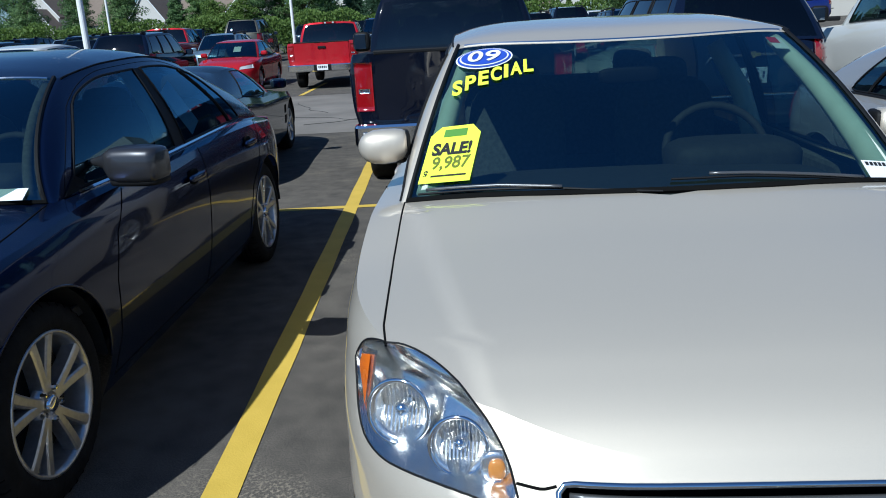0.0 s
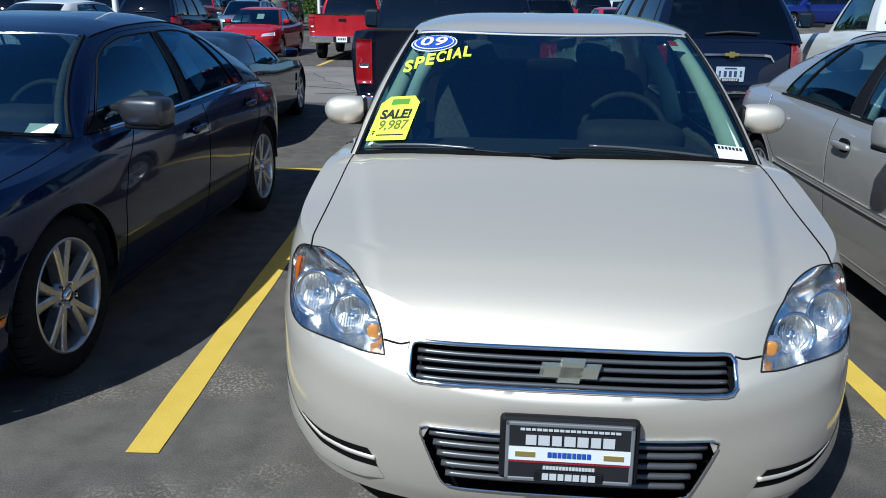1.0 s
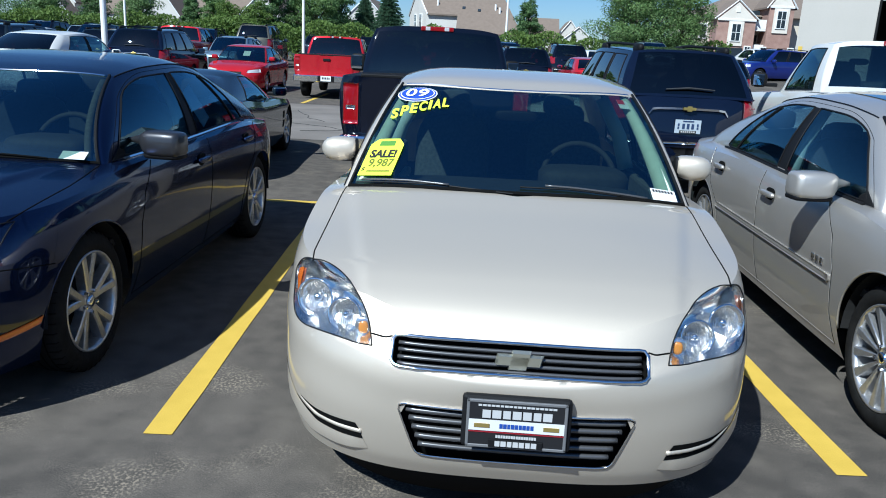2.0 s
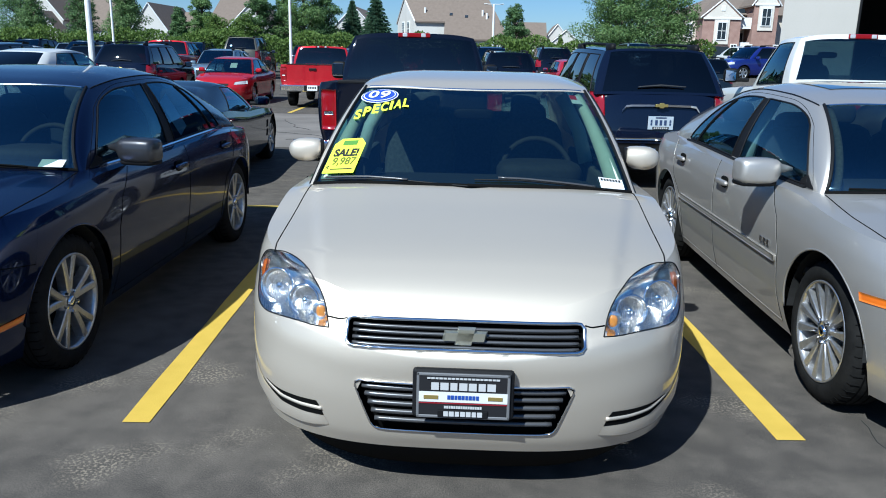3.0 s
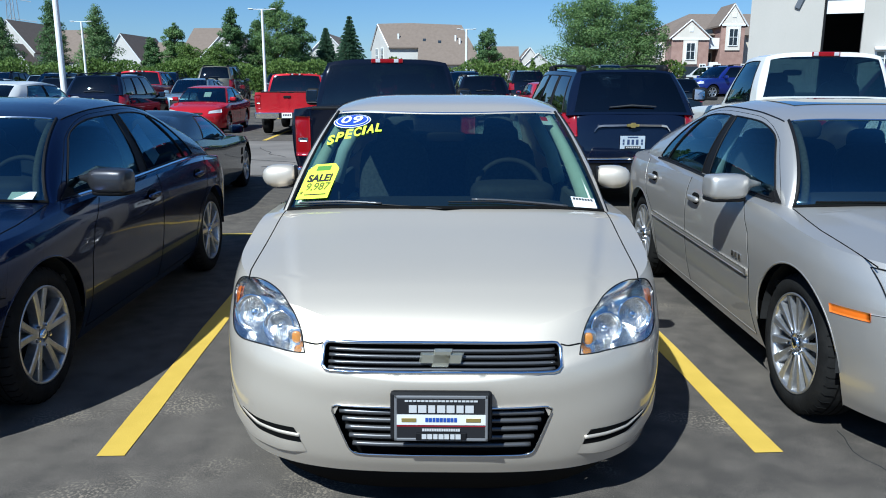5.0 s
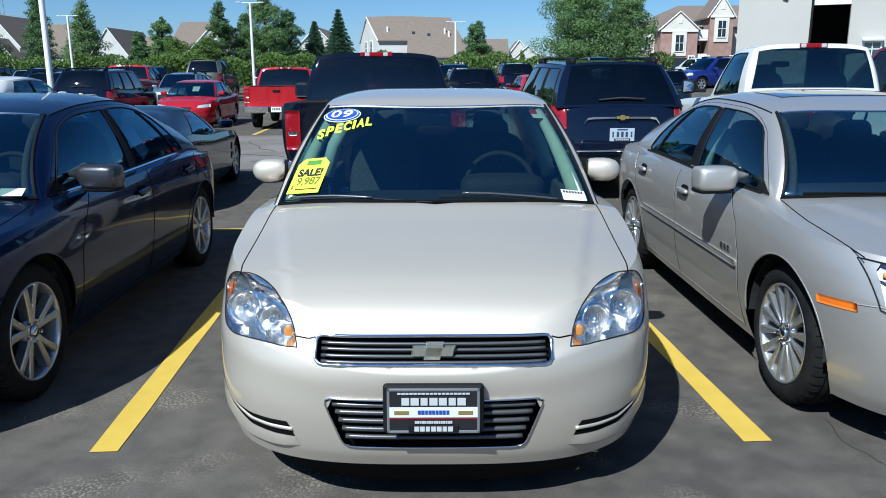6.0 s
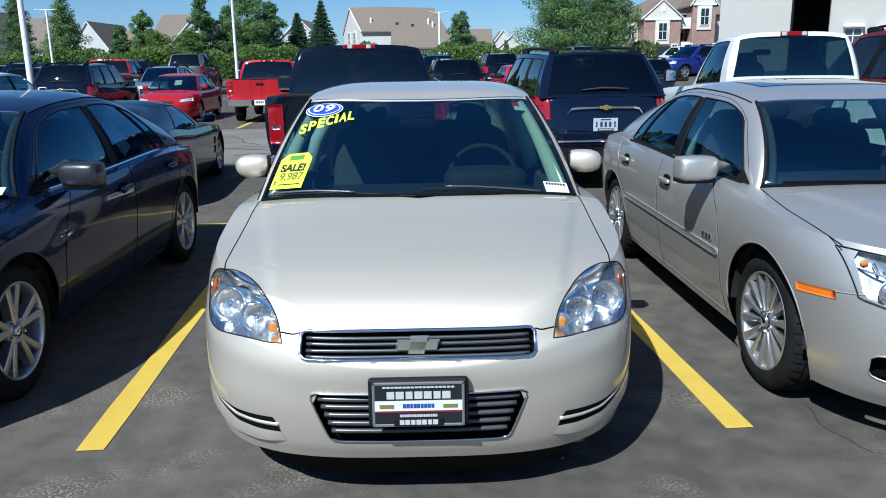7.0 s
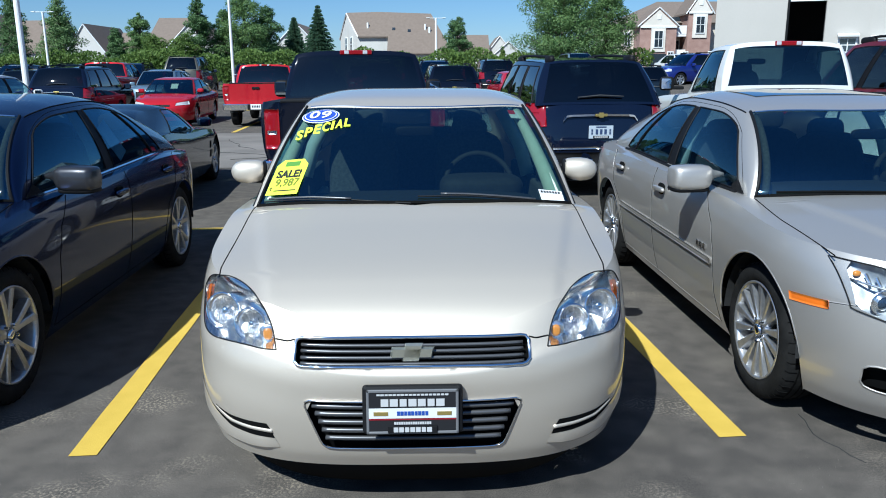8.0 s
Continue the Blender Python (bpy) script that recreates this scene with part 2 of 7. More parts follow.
def text_mesh(body, size, name="lettering", bold=0.018):
    cu = bpy.data.curves.new(name, "FONT")
    cu.body, cu.size, cu.align_x, cu.align_y, cu.extrude = body, size, "CENTER", "CENTER", 0.0
    cu.offset = size * bold
    ob = bpy.data.objects.new(name, cu)
    me = bpy.data.meshes.new_from_object(ob)
    bpy.data.objects.remove(ob)
    return me


# ---- vehicles ----
def wheel(parent, x, y, z, r, width, side, style, rim_r):
    """One wheel whose outer face looks to side (+1: +x)."""
    m = Matrix.Translation((x, y, z)) @ (Matrix() if side > 0 else Matrix.Rotation(math.pi, 4, "Z"))
    hold = part("wheel", lathe([(-width, rim_r * 0.97), (-width, rim_r * 1.02), (-width * 0.97, r * 0.9), (-width * 0.88, r * 0.985), (-width * 0.7, r), (-width * 0.3, r),
                                (-width * 0.12, r * 0.985), (-0.012, r * 0.93), (0.0, r * 0.84), (-0.004, rim_r * 1.05), (-0.016, rim_r * 1.0), (-width * 0.5, rim_r * 0.95)], 48), RUBBER, parent, "black rubber tyre", True)
    hold.matrix_local = m
    for k in range(3 if style in ("split", "multi") else 0):
        part("tread_groove", lathe([(-width * (0.32 + 0.16 * k), r + 0.0015), (-width * (0.32 + 0.16 * k) - 0.008, r + 0.0015)], 40), SEAM, hold)
    for k in range(44 if style in ("split", "multi") else 0):
        c, d = math.cos(2 * math.pi * k / 44), math.sin(2 * math.pi * k / 44)
        part("shoulder_groove", tube([(-width * 0.30, (r + 0.0008) * c, (r + 0.0008) * d), (-width * 0.12, r * 0.986 * c, r * 0.986 * d), (-0.016, r * 0.945 * c, r * 0.945 * d)], 0.0030, 4), SEAM, hold)
    bm = lathe([(-0.020, rim_r * 1.02), (-0.006, rim_r * 1.015), (-0.006, rim_r * 0.975), (-0.03, rim_r * 0.945), (-width * 0.75, rim_r * 0.90)], 48)
    part("rim", bm, ALLOY, hold, smooth=True)
    # flat black disc across the rim; its colour gives the shade behind the spokes
    part("spoke_gap_shade", lathe([(-0.10, rim_r * 0.90), (-0.10, 0.0)], 32), WELL, hold)

    def spoke(bm, a, w0, w1, r0, r1, x0, x1, thick=0.022, bend=0.0):
        rows = []
        for u in (0.0, 0.25, 0.5, 0.75, 1.0):
            rr, w, xx = r0 + (r1 - r0) * u, w0 + (w1 - w0) * u, x0 + (x1 - x0) * u
            c = Vector((0, math.cos(a + bend * u), math.sin(a + bend * u)))
            s = Vector((0, -c.z, c.y))
            rows.append([bm.verts.new(c * rr + s * w * sx + Vector((xx - dx, 0, 0))) for sx, dx in ((-0.5, thick), (-0.5, 0.005), (-0.32, 0), (0.32, 0), (0.5, 0.005), (0.5, thick))])
        for p, q in zip(rows, rows[1:]):
            for k in range(5):
                bm.faces.new((p[k], p[k + 1], q[k + 1], q[k]))
    if style == "split":
        for k in range(5):
            a0 = math.pi / 2 + 2 * math.pi * k / 5
            for sgn in (-1, 1):
                bm = bmesh.new()
                spoke(bm, a0 + sgn * 0.12, 0.032, 0.042, 0.040, rim_r * 0.965, -0.024, -0.010, 0.050, sgn * 0.10)
                part("spoke", bm, ALLOY, hold)
    elif style == "multi":
        for k in range(14):
            bm = bmesh.new()
            spoke(bm, math.pi / 2 + 2 * math.pi * k / 14, 0.013, 0.047, 0.045, rim_r * 0.965, -0.026, -0.010, 0.045)
            part("spoke", bm, ALLOY, hold)
    elif style == "disc":
        part("wheel_disc", lathe([(-0.02, rim_r * 0.95), (-0.03, rim_r * 0.6), (-0.015, rim_r * 0.3), (-0.012, 0.0)], 20), ALLOY, hold, smooth=True)
        return hold
    else:
        for k in range(6):
            bm = bmesh.new()
            spoke(bm, math.pi / 2 + 2 * math.pi * k / 6, 0.075, 0.055, 0.04, rim_r * 0.96, -0.03, -0.012, 0.03)
            part("spoke", bm, ALLOY, hold)
    part("hub", lathe([(-0.06, 0.066), (-0.030, 0.062), (-0.026, 0.046), (-0.034, 0.044), (-0.034, 0.0)], 24), ALLOY, hold, smooth=True)
    part("hub_cap", lathe([(-0.030, 0.03), (-0.014, 0.029), (-0.010, 0.022), (-0.010, 0.0)], 20), CHROME, hold, smooth=True)
    for k in range(5 if style in ("split", "multi") else 0):
        a = math.pi / 2 + 2 * math.pi * (k + 0.5) / 5
        part("lug_nut", lathe([(-0.03, 0.010), (-0.012, 0.009), (-0.010, 0.0)], 6, Matrix.Translation((0, 0.055 * math.cos(a), 0.055 * math.sin(a)))), CHROME, hold)
    return hold


class Shape:
    """The skin of a vehicle in its own metres: nose at y = 0, tail at +y, z = 0 on the ground. Only the half at x > 0 is kept; the other mirrors it."""

    def __init__(self, p):
        self.p = p
        res = p.get("res", 1.0)
        lv = p["levels"]
        fw, fa, fb = curve([(q[0], q[1]) for q in lv]), curve([(q[0], q[2]) for q in lv]), curve([(q[0], q[3]) for q in lv])
        K, nf, ns, nr = int(34 * res) + 4, int(44 * res) + 6, int(90 * res) + 8, int(26 * res) + 6
        f = np.linspace(0, 1, K)
        self.zc, self.dr, self.zb = curve(p["zc"]), curve(p["dr"]), curve(p["zb"])
        a = np.linspace(0, 1, nf) ** 1.35 * math.pi / 2
        nR = p.get("n_r", 3.0)
        nF = curve(p.get("n_low", [(0.0, p.get("n_f", 2.6)), (1.0, p.get("n_f", 2.6))]))(f)[:, None]
        sx, cy = np.sin(a) ** (2 / nF), np.cos(a) ** (2 / nF)
        b = np.linspace(math.pi / 2, 0, nr)
        sxr, cyr = np.sin(b) ** (2 / nR), np.cos(b) ** (2 / nR)
        W, YF, YR = fw(f)[:, None], fa(f)[:, None], fb(f)[:, None]
        yc, yd = p["ycf"], p["ycr"]
        side = np.linspace(yc, yd, ns)[1:-1]
        pinch = curve(p.get("pinch", [(0, 1), (9, 1)]))
        x = np.concatenate([W * sx, np.repeat(W, len(side), 1), W * sxr], 1)
        y = np.concatenate([yc - (yc - YF) * cy, np.repeat(side[None], K, 0), yd + (YR - yd) * cyr], 1)
        x = x * pinch(y)
        self.wtop = float(fw(1.0))
        zt = self.top(x[-1], y[-1])
        zb = self.zb(y[0])
        z = zb + f[:, None] * (zt - zb)
        self.V = np.stack([x, y, z], 2)
        self.n_front, self.n_side = nf, nf + len(side)
        self.faces = {(k, i) for k in range(K - 1) for i in range(x.shape[1] - 1)}
        self.ref = self.V.copy()
        self.K, self.N = K, x.shape[1]
        self.h0 = f

    def top(self, x, y):
        z = self.zc(y) - self.dr(y) * (np.abs(x) / self.wtop) ** 3
        for x0, x1, y0, y1, hgt, wid in self.p.get("steps", ()):
            u = np.clip((np.asarray(y) - y0) / (y1 - y0), 0, 1)
            k = np.clip((x0 + (x1 - x0) * u - np.abs(x)) / wid + 0.5, 0, 1)
            z = z + hgt * k * k * (3 - 2 * k) * np.clip(np.minimum(u * 5, (1 - u) * 8), 0, 1)
        for x0, x1, y0, y1, hgt, wid in self.p.get("creases", ()):
            u = np.clip((np.asarray(y) - y0) / (y1 - y0), 0, 1)
            z = z + hgt * np.exp(-((np.abs(x) - (x0 + (x1 - x0) * u)) / wid) ** 2) * np.clip(np.minimum(u, 1 - u) * 8, 0, 1)
        return z

    def fit(self, zone, u, w):
        """The missing coordinate of a skin point: y at (x, z) on the nose "f" or tail "r", x at (y, z) on the flank "s"."""
        R = self.ref
        if zone == "f":
            ring = R[-1, :self.n_front]
            if w > float(np.interp(u, ring[:, 0], ring[:, 2])):
                ys = np.linspace(float(np.interp(u, ring[:, 0], ring[:, 1])), 0.9, 120)
                return float(np.interp(w, self.top(np.full(120, u), ys), ys))
        block = {"f": R[:, :self.n_front], "r": R[:, self.n_side:], "s": R[:, int(self.n_front * 0.45):self.n_side + 8]}[zone].reshape(-1, 3)
        a, b, c = {"f": (0, 2, 1), "r": (0, 2, 1), "s": (1, 2, 0)}[zone]
        d = (block[:, a] - u) ** 2 + (block[:, b] - w) ** 2
        near = np.argsort(d)[:9]
        A = np.stack([np.ones(9), block[near, a] - u, block[near, b] - w], 1)
        wt = 1 / (d[near] + 1e-5)
        try:
            got = float(np.linalg.solve(A.T @ (A * wt[:, None]) + np.eye(3) * 1e-6, A.T @ (block[near, c] * wt))[0])
            return min(max(got, block[near, c].min() - 0.01), block[near, c].max() + 0.01)
        except np.linalg.LinAlgError:
            return float(block[near[0], c])

    def point(self, zone, u, w, out=0.0):
        e = 0.012
        c = self.fit(zone, u, w)
        du, dw = (self.fit(zone, u + e, w) - self.fit(zone, u - e, w)) / (2 * e), (self.fit(zone, u, w + e) - self.fit(zone, u, w - e)) / (2 * e)
        if zone == "s":
            n = Vector((1, -du, -dw)).normalized()
            return Vector((c, u, w)) + n * out
        n = Vector((du, -1, dw)) if zone == "f" else Vector((-du, 1, -dw))
        return Vector((u, c, w)) + n.normalized() * out

    def cut(self, zone, poly):
        """Opens the skin inside a polygon and draws the edge of the hole on to it."""
        a, b, c = {"f": (0, 2, 1), "r": (0, 2, 1), "s": (1, 2, 0)}[zone]
        lo, hi = {"f": (0, self.n_front), "r": (self.n_side, self.N), "s": (int(self.n_front * 0.55), self.n_side + 10)}[zone]
        p = np.array(poly)
        mn, mx = p.min(0), p.max(0)
        hit = {}
        for k in range(self.K):
            for i in range(lo, hi):
                v = self.V[k, i]
                if mn[0] <= v[a] <= mx[0] and mn[1] <= v[b] <= mx[1] and inside(poly, v[a], v[b]):
                    hit[k, i] = True
        gone = {(k, i) for k, i in self.faces if all((k + dk, i + di) in hit for dk in (0, 1) for di in (0, 1))}
        self.faces -= gone
        used = {(k + dk, i + di) for k, i in self.faces for dk in (0, 1) for di in (0, 1)}
        for k, i in hit:
            if (k, i) in used:
                u, w = nearest(poly, self.V[k, i][a], self.V[k, i][b])
                self.V[k, i][a], self.V[k, i][b] = u, w
                self.V[k, i][c] = self.fit(zone, u, w)

    def arch(self, y, z, r):
        self.cut("s", [(y + r * math.cos(t), z + r * math.sin(t)) for t in np.linspace(-0.9, math.pi + 0.9, 40)])


def halves(name, V, F, mat, parent, label="", pair=False):
    """Mirrors a half grid: as one mesh, or as a part on each side."""
    ids = sorted({i for f in F for i in f})
    if not ids:
        return []
    idx = {j: n for n, j in enumerate(ids)}
    A = [tuple(V[i]) for i in ids]
    B = [(-v[0], v[1], v[2]) for v in A]
    FA = [tuple(idx[i] for i in f) for f in F]
    n = len(A)
    if pair:
        return [mesh_object(name, A, FA, mat, parent, label, merge=1e-5), mesh_object(name, B, [f[::-1] for f in FA], mat, parent, label, merge=1e-5)]
    return [mesh_object(name, A + B, FA + [tuple(i + n for i in f[::-1]) for f in FA], mat, parent, label, merge=1e-5)]


def patch(shape, zone, lower, upper, nu=16, nv=8, out=0.004, bulge=0.0):
    """A grid on the skin between a lower and an upper line given in the zone's own two coordinates."""
    lo, up = resample(lower, nu), resample(upper, nu)
    rows = []
    for j in range(nv):
        v = j / (nv - 1)
        rows.append([shape.point(zone, *(lo[i] * (1 - v) + up[i] * v), out + bulge * 16 * v * (1 - v) * (i / (nu - 1)) * (1 - i / (nu - 1))) for i in range(nu)])
    verts = [p for r in rows for p in r]
    faces = [(j * nu + i, j * nu + i + 1, (j + 1) * nu + i + 1, (j + 1) * nu + i) for j in range(nv - 1) for i in range(nu - 1)]
    return verts, faces


def skirted(verts, faces, nu, nv, drop):
    """The same grid with a rim that runs back by drop."""
    verts = list(verts)
    rim = [i for i in range(nu)] + [j * nu + nu - 1 for j in range(1, nv)] + [(nv - 1) * nu + i for i in range(nu - 2, -1, -1)] + [j * nu for j in range(nv - 2, 0, -1)]
    base = len(verts)
    verts += [verts[i] + Vector(drop) for i in rim]
    m = len(rim)
    return verts, list(faces) + [(rim[k], rim[(k + 1) % m], base + (k + 1) % m, base + k) for k in range(m)]


def lamp(shape, parent, zone, lower, upper, mat, name="tail_lamp", out=0.008, label="", both=True, nu=14, nv=8, bulge=0.006):
    verts, faces = patch(shape, zone, lower, upper, nu, nv, out, bulge)
    drop = {"f": (0, 0.03, 0), "r": (0, -0.03, 0), "s": (-0.03, 0, 0)}[zone]
    verts, faces = skirted(verts, faces, nu, nv, drop)
    made = [mesh_object(name, verts, faces, mat, parent, label)]
    if both:
        made.append(mesh_object(name, [(-v[0], v[1], v[2]) for v in verts], [f[::-1] for f in faces], mat, parent, label))
    return made


def seam(shape, parent, pts, zone, r=0.0028, name="shut_line", both=True, mat=None, out=0.0, n=40):
    line = [shape.point(zone, u, w, out) for u, w in resample(pts, n)]
    for s in ((1, -1) if both else (1,)):
        part(name, tube([(s * p.x, p.y, p.z) for p in line], r), mat or SEAM, parent)


def top_seam(shape, parent, pts, r=0.0028, name="shut_line", both=True, mat=None, out=0.0):
    line = [(x, y, float(shape.top(x, y)) + out) for x, y in resample(pts, 40)]
    for s in ((1, -1) if both else (1,)):
        part(name, tube([(s * x, y, z) for x, y, z in line], r), mat or SEAM, parent)


def vehicle(name, label, category, p, place, mat):
    """A car, van or pickup: body panels, cabin, glass and wheels, from the sizes in p."""
    root = tagged(new(name), label, category)
    root.matrix_world = place
    sh = Shape(p)
    g = p["cabin"]
    detail = p.get("detail", 0)
    (h1, h2), hz, R = p["hubs"], p["hub_z"], p["arch"]
    for y in (h1, h2):
        sh.arch(y, hz, R)
    for zone, poly in p.get("cuts", ()):
        sh.cut(zone, poly)
    V = sh.V.reshape(-1, 3)
    N = sh.N
    groups = {}
    d0, d1, d2 = p.get("doors", (None, None, None))
    for k, i in sorted(sh.faces):
        f = (k * N + i, k * N + i + 1, (k + 1) * N + i + 1, (k + 1) * N + i)
        c = V[list(f)].mean(0)
        if d0 is None or not detail:
            key = "body"
        elif c[1] < h1 - R * 0.8 and (c[2] < p["bumper_z"] or c[1] < p.get("nose_y", 0.0)):
            key = "front_bumper"
        elif c[1] < d0:
            key = "fender"
        elif c[1] < d1:
            key = "front_door"
        elif c[1] < d2:
            key = "rear_door"
        elif c[1] < h2 + R * 0.95 or c[2] > 0.72:
            key = "quarter_panel"
        else:
            key = "rear_bumper"
        groups.setdefault(key, []).append(f)
    for key, F in groups.items():
        halves(key, V, F, mat, root, pair=key in ("fender", "front_door", "rear_door", "quarter_panel"))

    # cabin: rings from the belt up to the edge of the roof
    lerp = lambda ab, h: ab[0] + (ab[1] - ab[0]) * h
    ze, cr = curve(g["edge_z"]), curve(g["crown"])
    xe = lerp(g["x_front"], 1.0)

    def roof_z(x, y):
        u = (y - lerp(g["y_front"], 1)) / (lerp(g["y_rear"], 1) - lerp(g["y_front"], 1))
        half = lerp(g["x_front"], 1) + (lerp(g["x_rear"], 1) - lerp(g["x_front"], 1)) * min(1, max(0, u)) + g["bow"] * 4 * u * (1 - u) * (0 <= u <= 1)
        return float(ze(y)) + float(cr(y)) * (1 - min(1, abs(x) / half) ** g.get("flat", 4.0))

    def ring(seg, t, h):
        xf, xr = lerp(g["x_front"], h), lerp(g["x_rear"], h)
        h = h ** g.get("arc", 1.0)
        if seg == "f":
            x, y = t * xf, lerp(g["y_shield"], h) + (lerp(g["y_front"], h) - lerp(g["y_shield"], h)) * t ** 2.2
        elif seg == "s":
            x, y = lerp((xf, xr), t) + g["bow"] * 4 * t * (1 - t), lerp((lerp(g["y_front"], h), lerp(g["y_rear"], h)), t)
        else:
            x, y = t * xr, lerp(g["y_back"], h) + (lerp(g["y_rear"], h) - lerp(g["y_back"], h)) * t ** 2.2
        return x, y

    def spot(seg, t, h, out=0.0):
        x0, y0 = ring(seg, t, 0)
        x1, y1 = ring(seg, t, 1)
        x, y = ring(seg, t, h)
        z0, z1 = float(sh.top(x0, y0)) - 0.006, roof_z(x1, y1)
        b = 4 * h * (1 - h)
        dz = z1 - z0
        if seg == "f":
            run = y1 - y0
            y, z = y - b * 0.035 * dz / math.hypot(dz, run) - out * dz / math.hypot(dz, run), z0 + dz * h + b * 0.035 * run / math.hypot(dz, run) + out * run / math.hypot(dz, run)
        elif seg == "s":
            x, z = x + b * 0.03 + out, z0 + dz * h
        else:
            run = y0 - y1
            n = math.hypot(dz, run)
            y, z = y + (b * 0.03 + out) * dz / n, z0 + dz * h + (b * 0.03 + out) * run / n
        return Vector((x, y, z))
    m = 2 if p.get("res", 1.0) < 0.6 else 4
    q1, wins, q2 = g.get("q_front", 0.93), g["windows"], g.get("q_rear", 0.88)
    cols = [("f", t) for t in np.linspace(0, q1, 4 * m)] + [("f", t) for t in np.linspace(q1, 1, m)[1:]]
    last = 0.0
    for a, b in wins:
        cols += [("s", t) for t in np.linspace(last, a, m)[(0 if last else 1):]][(0 if not last else 1):]
        cols += [("s", t) for t in np.linspace(a, b, 4 * m)[1:]]
        last = b
    cols += [("s", t) for t in np.linspace(last, 1, 2 * m)[1:]]
    cols += [("r", t) for t in np.linspace(1, q2, m)[1:]] + [("r", t) for t in np.linspace(q2, 0, 4 * m)[1:]]
    h_lo, h_hi = g.get("glass_h", (0.05, 0.91))
    hs = list(np.linspace(0, h_lo, 3)) + list(np.linspace(h_lo, h_hi, 3 * m))[1:] + list(np.linspace(h_hi, 1, m))[1:]
    rd = g.get("rounding", 0.0)
    first, final = wins[0][0], wins[-1][1]

    def glass_top(t):
        """The upper edge of the side glass, drawn in at both ends in a quarter ellipse."""
        u, w = min(1.0, max(0.0, (t - first) / 0.16)), min(1.0, max(0.0, (final - t) / 0.20))
        return h_hi - rd * (1.6 * (1 - math.sqrt(1 - (1 - u) ** 2)) + 1.5 * (1 - math.sqrt(1 - (1 - w) ** 2)))

    def glass_foot(t):
        u, w = min(1.0, max(0.0, (t - first) / 0.05)), min(1.0, max(0.0, (final - t) / 0.05))
        return h_lo + rd * 0.3 * ((1 - math.sqrt(1 - (1 - u) ** 2)) + (1 - math.sqrt(1 - (1 - w) ** 2)))

    def level(s, t, h):
        if not rd or s != "s" or not first <= t <= final:
            return h
        a, b = glass_foot(t), glass_top(t)
        if h <= h_lo:
            return h * a / h_lo
        if h >= h_hi:
            return 1 - (1 - h) * (1 - b) / (1 - h_hi)
        return a + (b - a) * (h - h_lo) / (h_hi - h_lo)
    grid = [[spot(s, t, level(s, t, h)) for s, t in cols] for h in hs]
    C = len(cols)
    GV = np.array([[tuple(v) for v in row] for row in grid]).reshape(-1, 3)
    regions = {}
    for r in range(len(hs) - 1):
        for c in range(C - 1):
            f = (r * C + c, r * C + c + 1, (r + 1) * C + c + 1, (r + 1) * C + c)
            hm, (s0, t0), (s1, t1) = (hs[r] + hs[r + 1]) / 2, cols[c], cols[c + 1]
            tm = (t0 + t1) / 2
            key = "cabin_frame"
            if s0 == "f" and s1 == "f" and tm < q1 and hm < g.get("shield_h", 0.985):
                key = "windscreen"
            elif s1 == "r" and s0 == "r" and tm < q2 and g.get("back_h", (0.12, 0.93))[0] < hm < g.get("back_h", (0.12, 0.93))[1]:
                key = "rear_window"
            elif s0 == s1 == "s" and h_lo < hm < h_hi:
                for n in range(len(wins) - 1):
                    if wins[n][1] < tm < wins[n + 1][0]:
                        key = "door_pillar_%d" % n
                for n, (a, b) in enumerate(wins):
                    if a < tm < b:
                        key = "side_window_%d" % n
            regions.setdefault(key, []).append(f)
    pane_of = {"windscreen": p.get("shield", SHIELD), "rear_window": p.get("back_glass", PRIVACY)}
    for key, F in regions.items():
        if key == "cabin_frame":
            halves(key, GV, F, mat, root)
        elif key.startswith("door_pillar"):
            halves("door_pillar", GV, F, TRIM, root, pair=True)
        elif key.startswith("side"):
            halves("side_window", GV, F, p.get("side_glass", SIDEGLASS), root, pair=True)
        else:
            halves(key, GV, F, pane_of[key], root)
    # roof
    edge = [ring(s, t, 1.0) for s, t in cols]
    M = 12
    RV = [(x * u, y, roof_z(x * u, y)) for x, y in edge for u in np.linspace(0, 1, M)]
    RF = [(i * M + j, i * M + j + 1, (i + 1) * M + j + 1, (i + 1) * M + j) for i in range(C - 1) for j in range(M - 1)]
    halves("roof", np.array(RV), RF, mat, root)
    # hood, shoulders and deck, open under the cabin
    base = [ring(s, t, 0.0) for s, t in cols]
    by, bx = np.array([b[1] for b in base]), np.array([b[0] for b in base])
    order = np.argsort(by, kind="stable")
    topring = sh.V[-1]
    hood_end = ring("f", 1.0, 0)[1]
    lid_start = ring("s", 1.0, 0)[1]
    M = 46 if detail > 1 else 18
    TV, rows = [], []
    ys = topring[:, 1]
    for i in range(N):
        xi, yi = topring[i, 0], ys[i]
        lo = 0.0
        if by.min() < yi < by.max():
            lo = max(0.0, min(float(np.interp(yi, by[order], bx[order])) - 0.012, xi))
        for zone, poly in p.get("cuts", ()):
            if zone == "f" and i < sh.n_front and inside(poly, xi - 0.004, float(sh.top(xi - 0.004, yi))):
                xs = np.linspace(xi - 0.004, 0.0, 300)
                xi = next((x for x in xs if not inside(poly, x, float(sh.top(x, yi)))), xi)
        for u in np.linspace(0, 1, M):
            x = lo + (xi - lo) * u
            TV.append((x, yi, float(sh.top(x, yi))))
    TV = np.array(TV)
    zones = {}
    for i in range(N - 1):
        yc = (ys[i] + ys[i + 1]) / 2
        key = "hood" if yc < hood_end else "shoulder" if yc < lid_start else ("tonneau" if p.get("bed") else "trunk_lid")
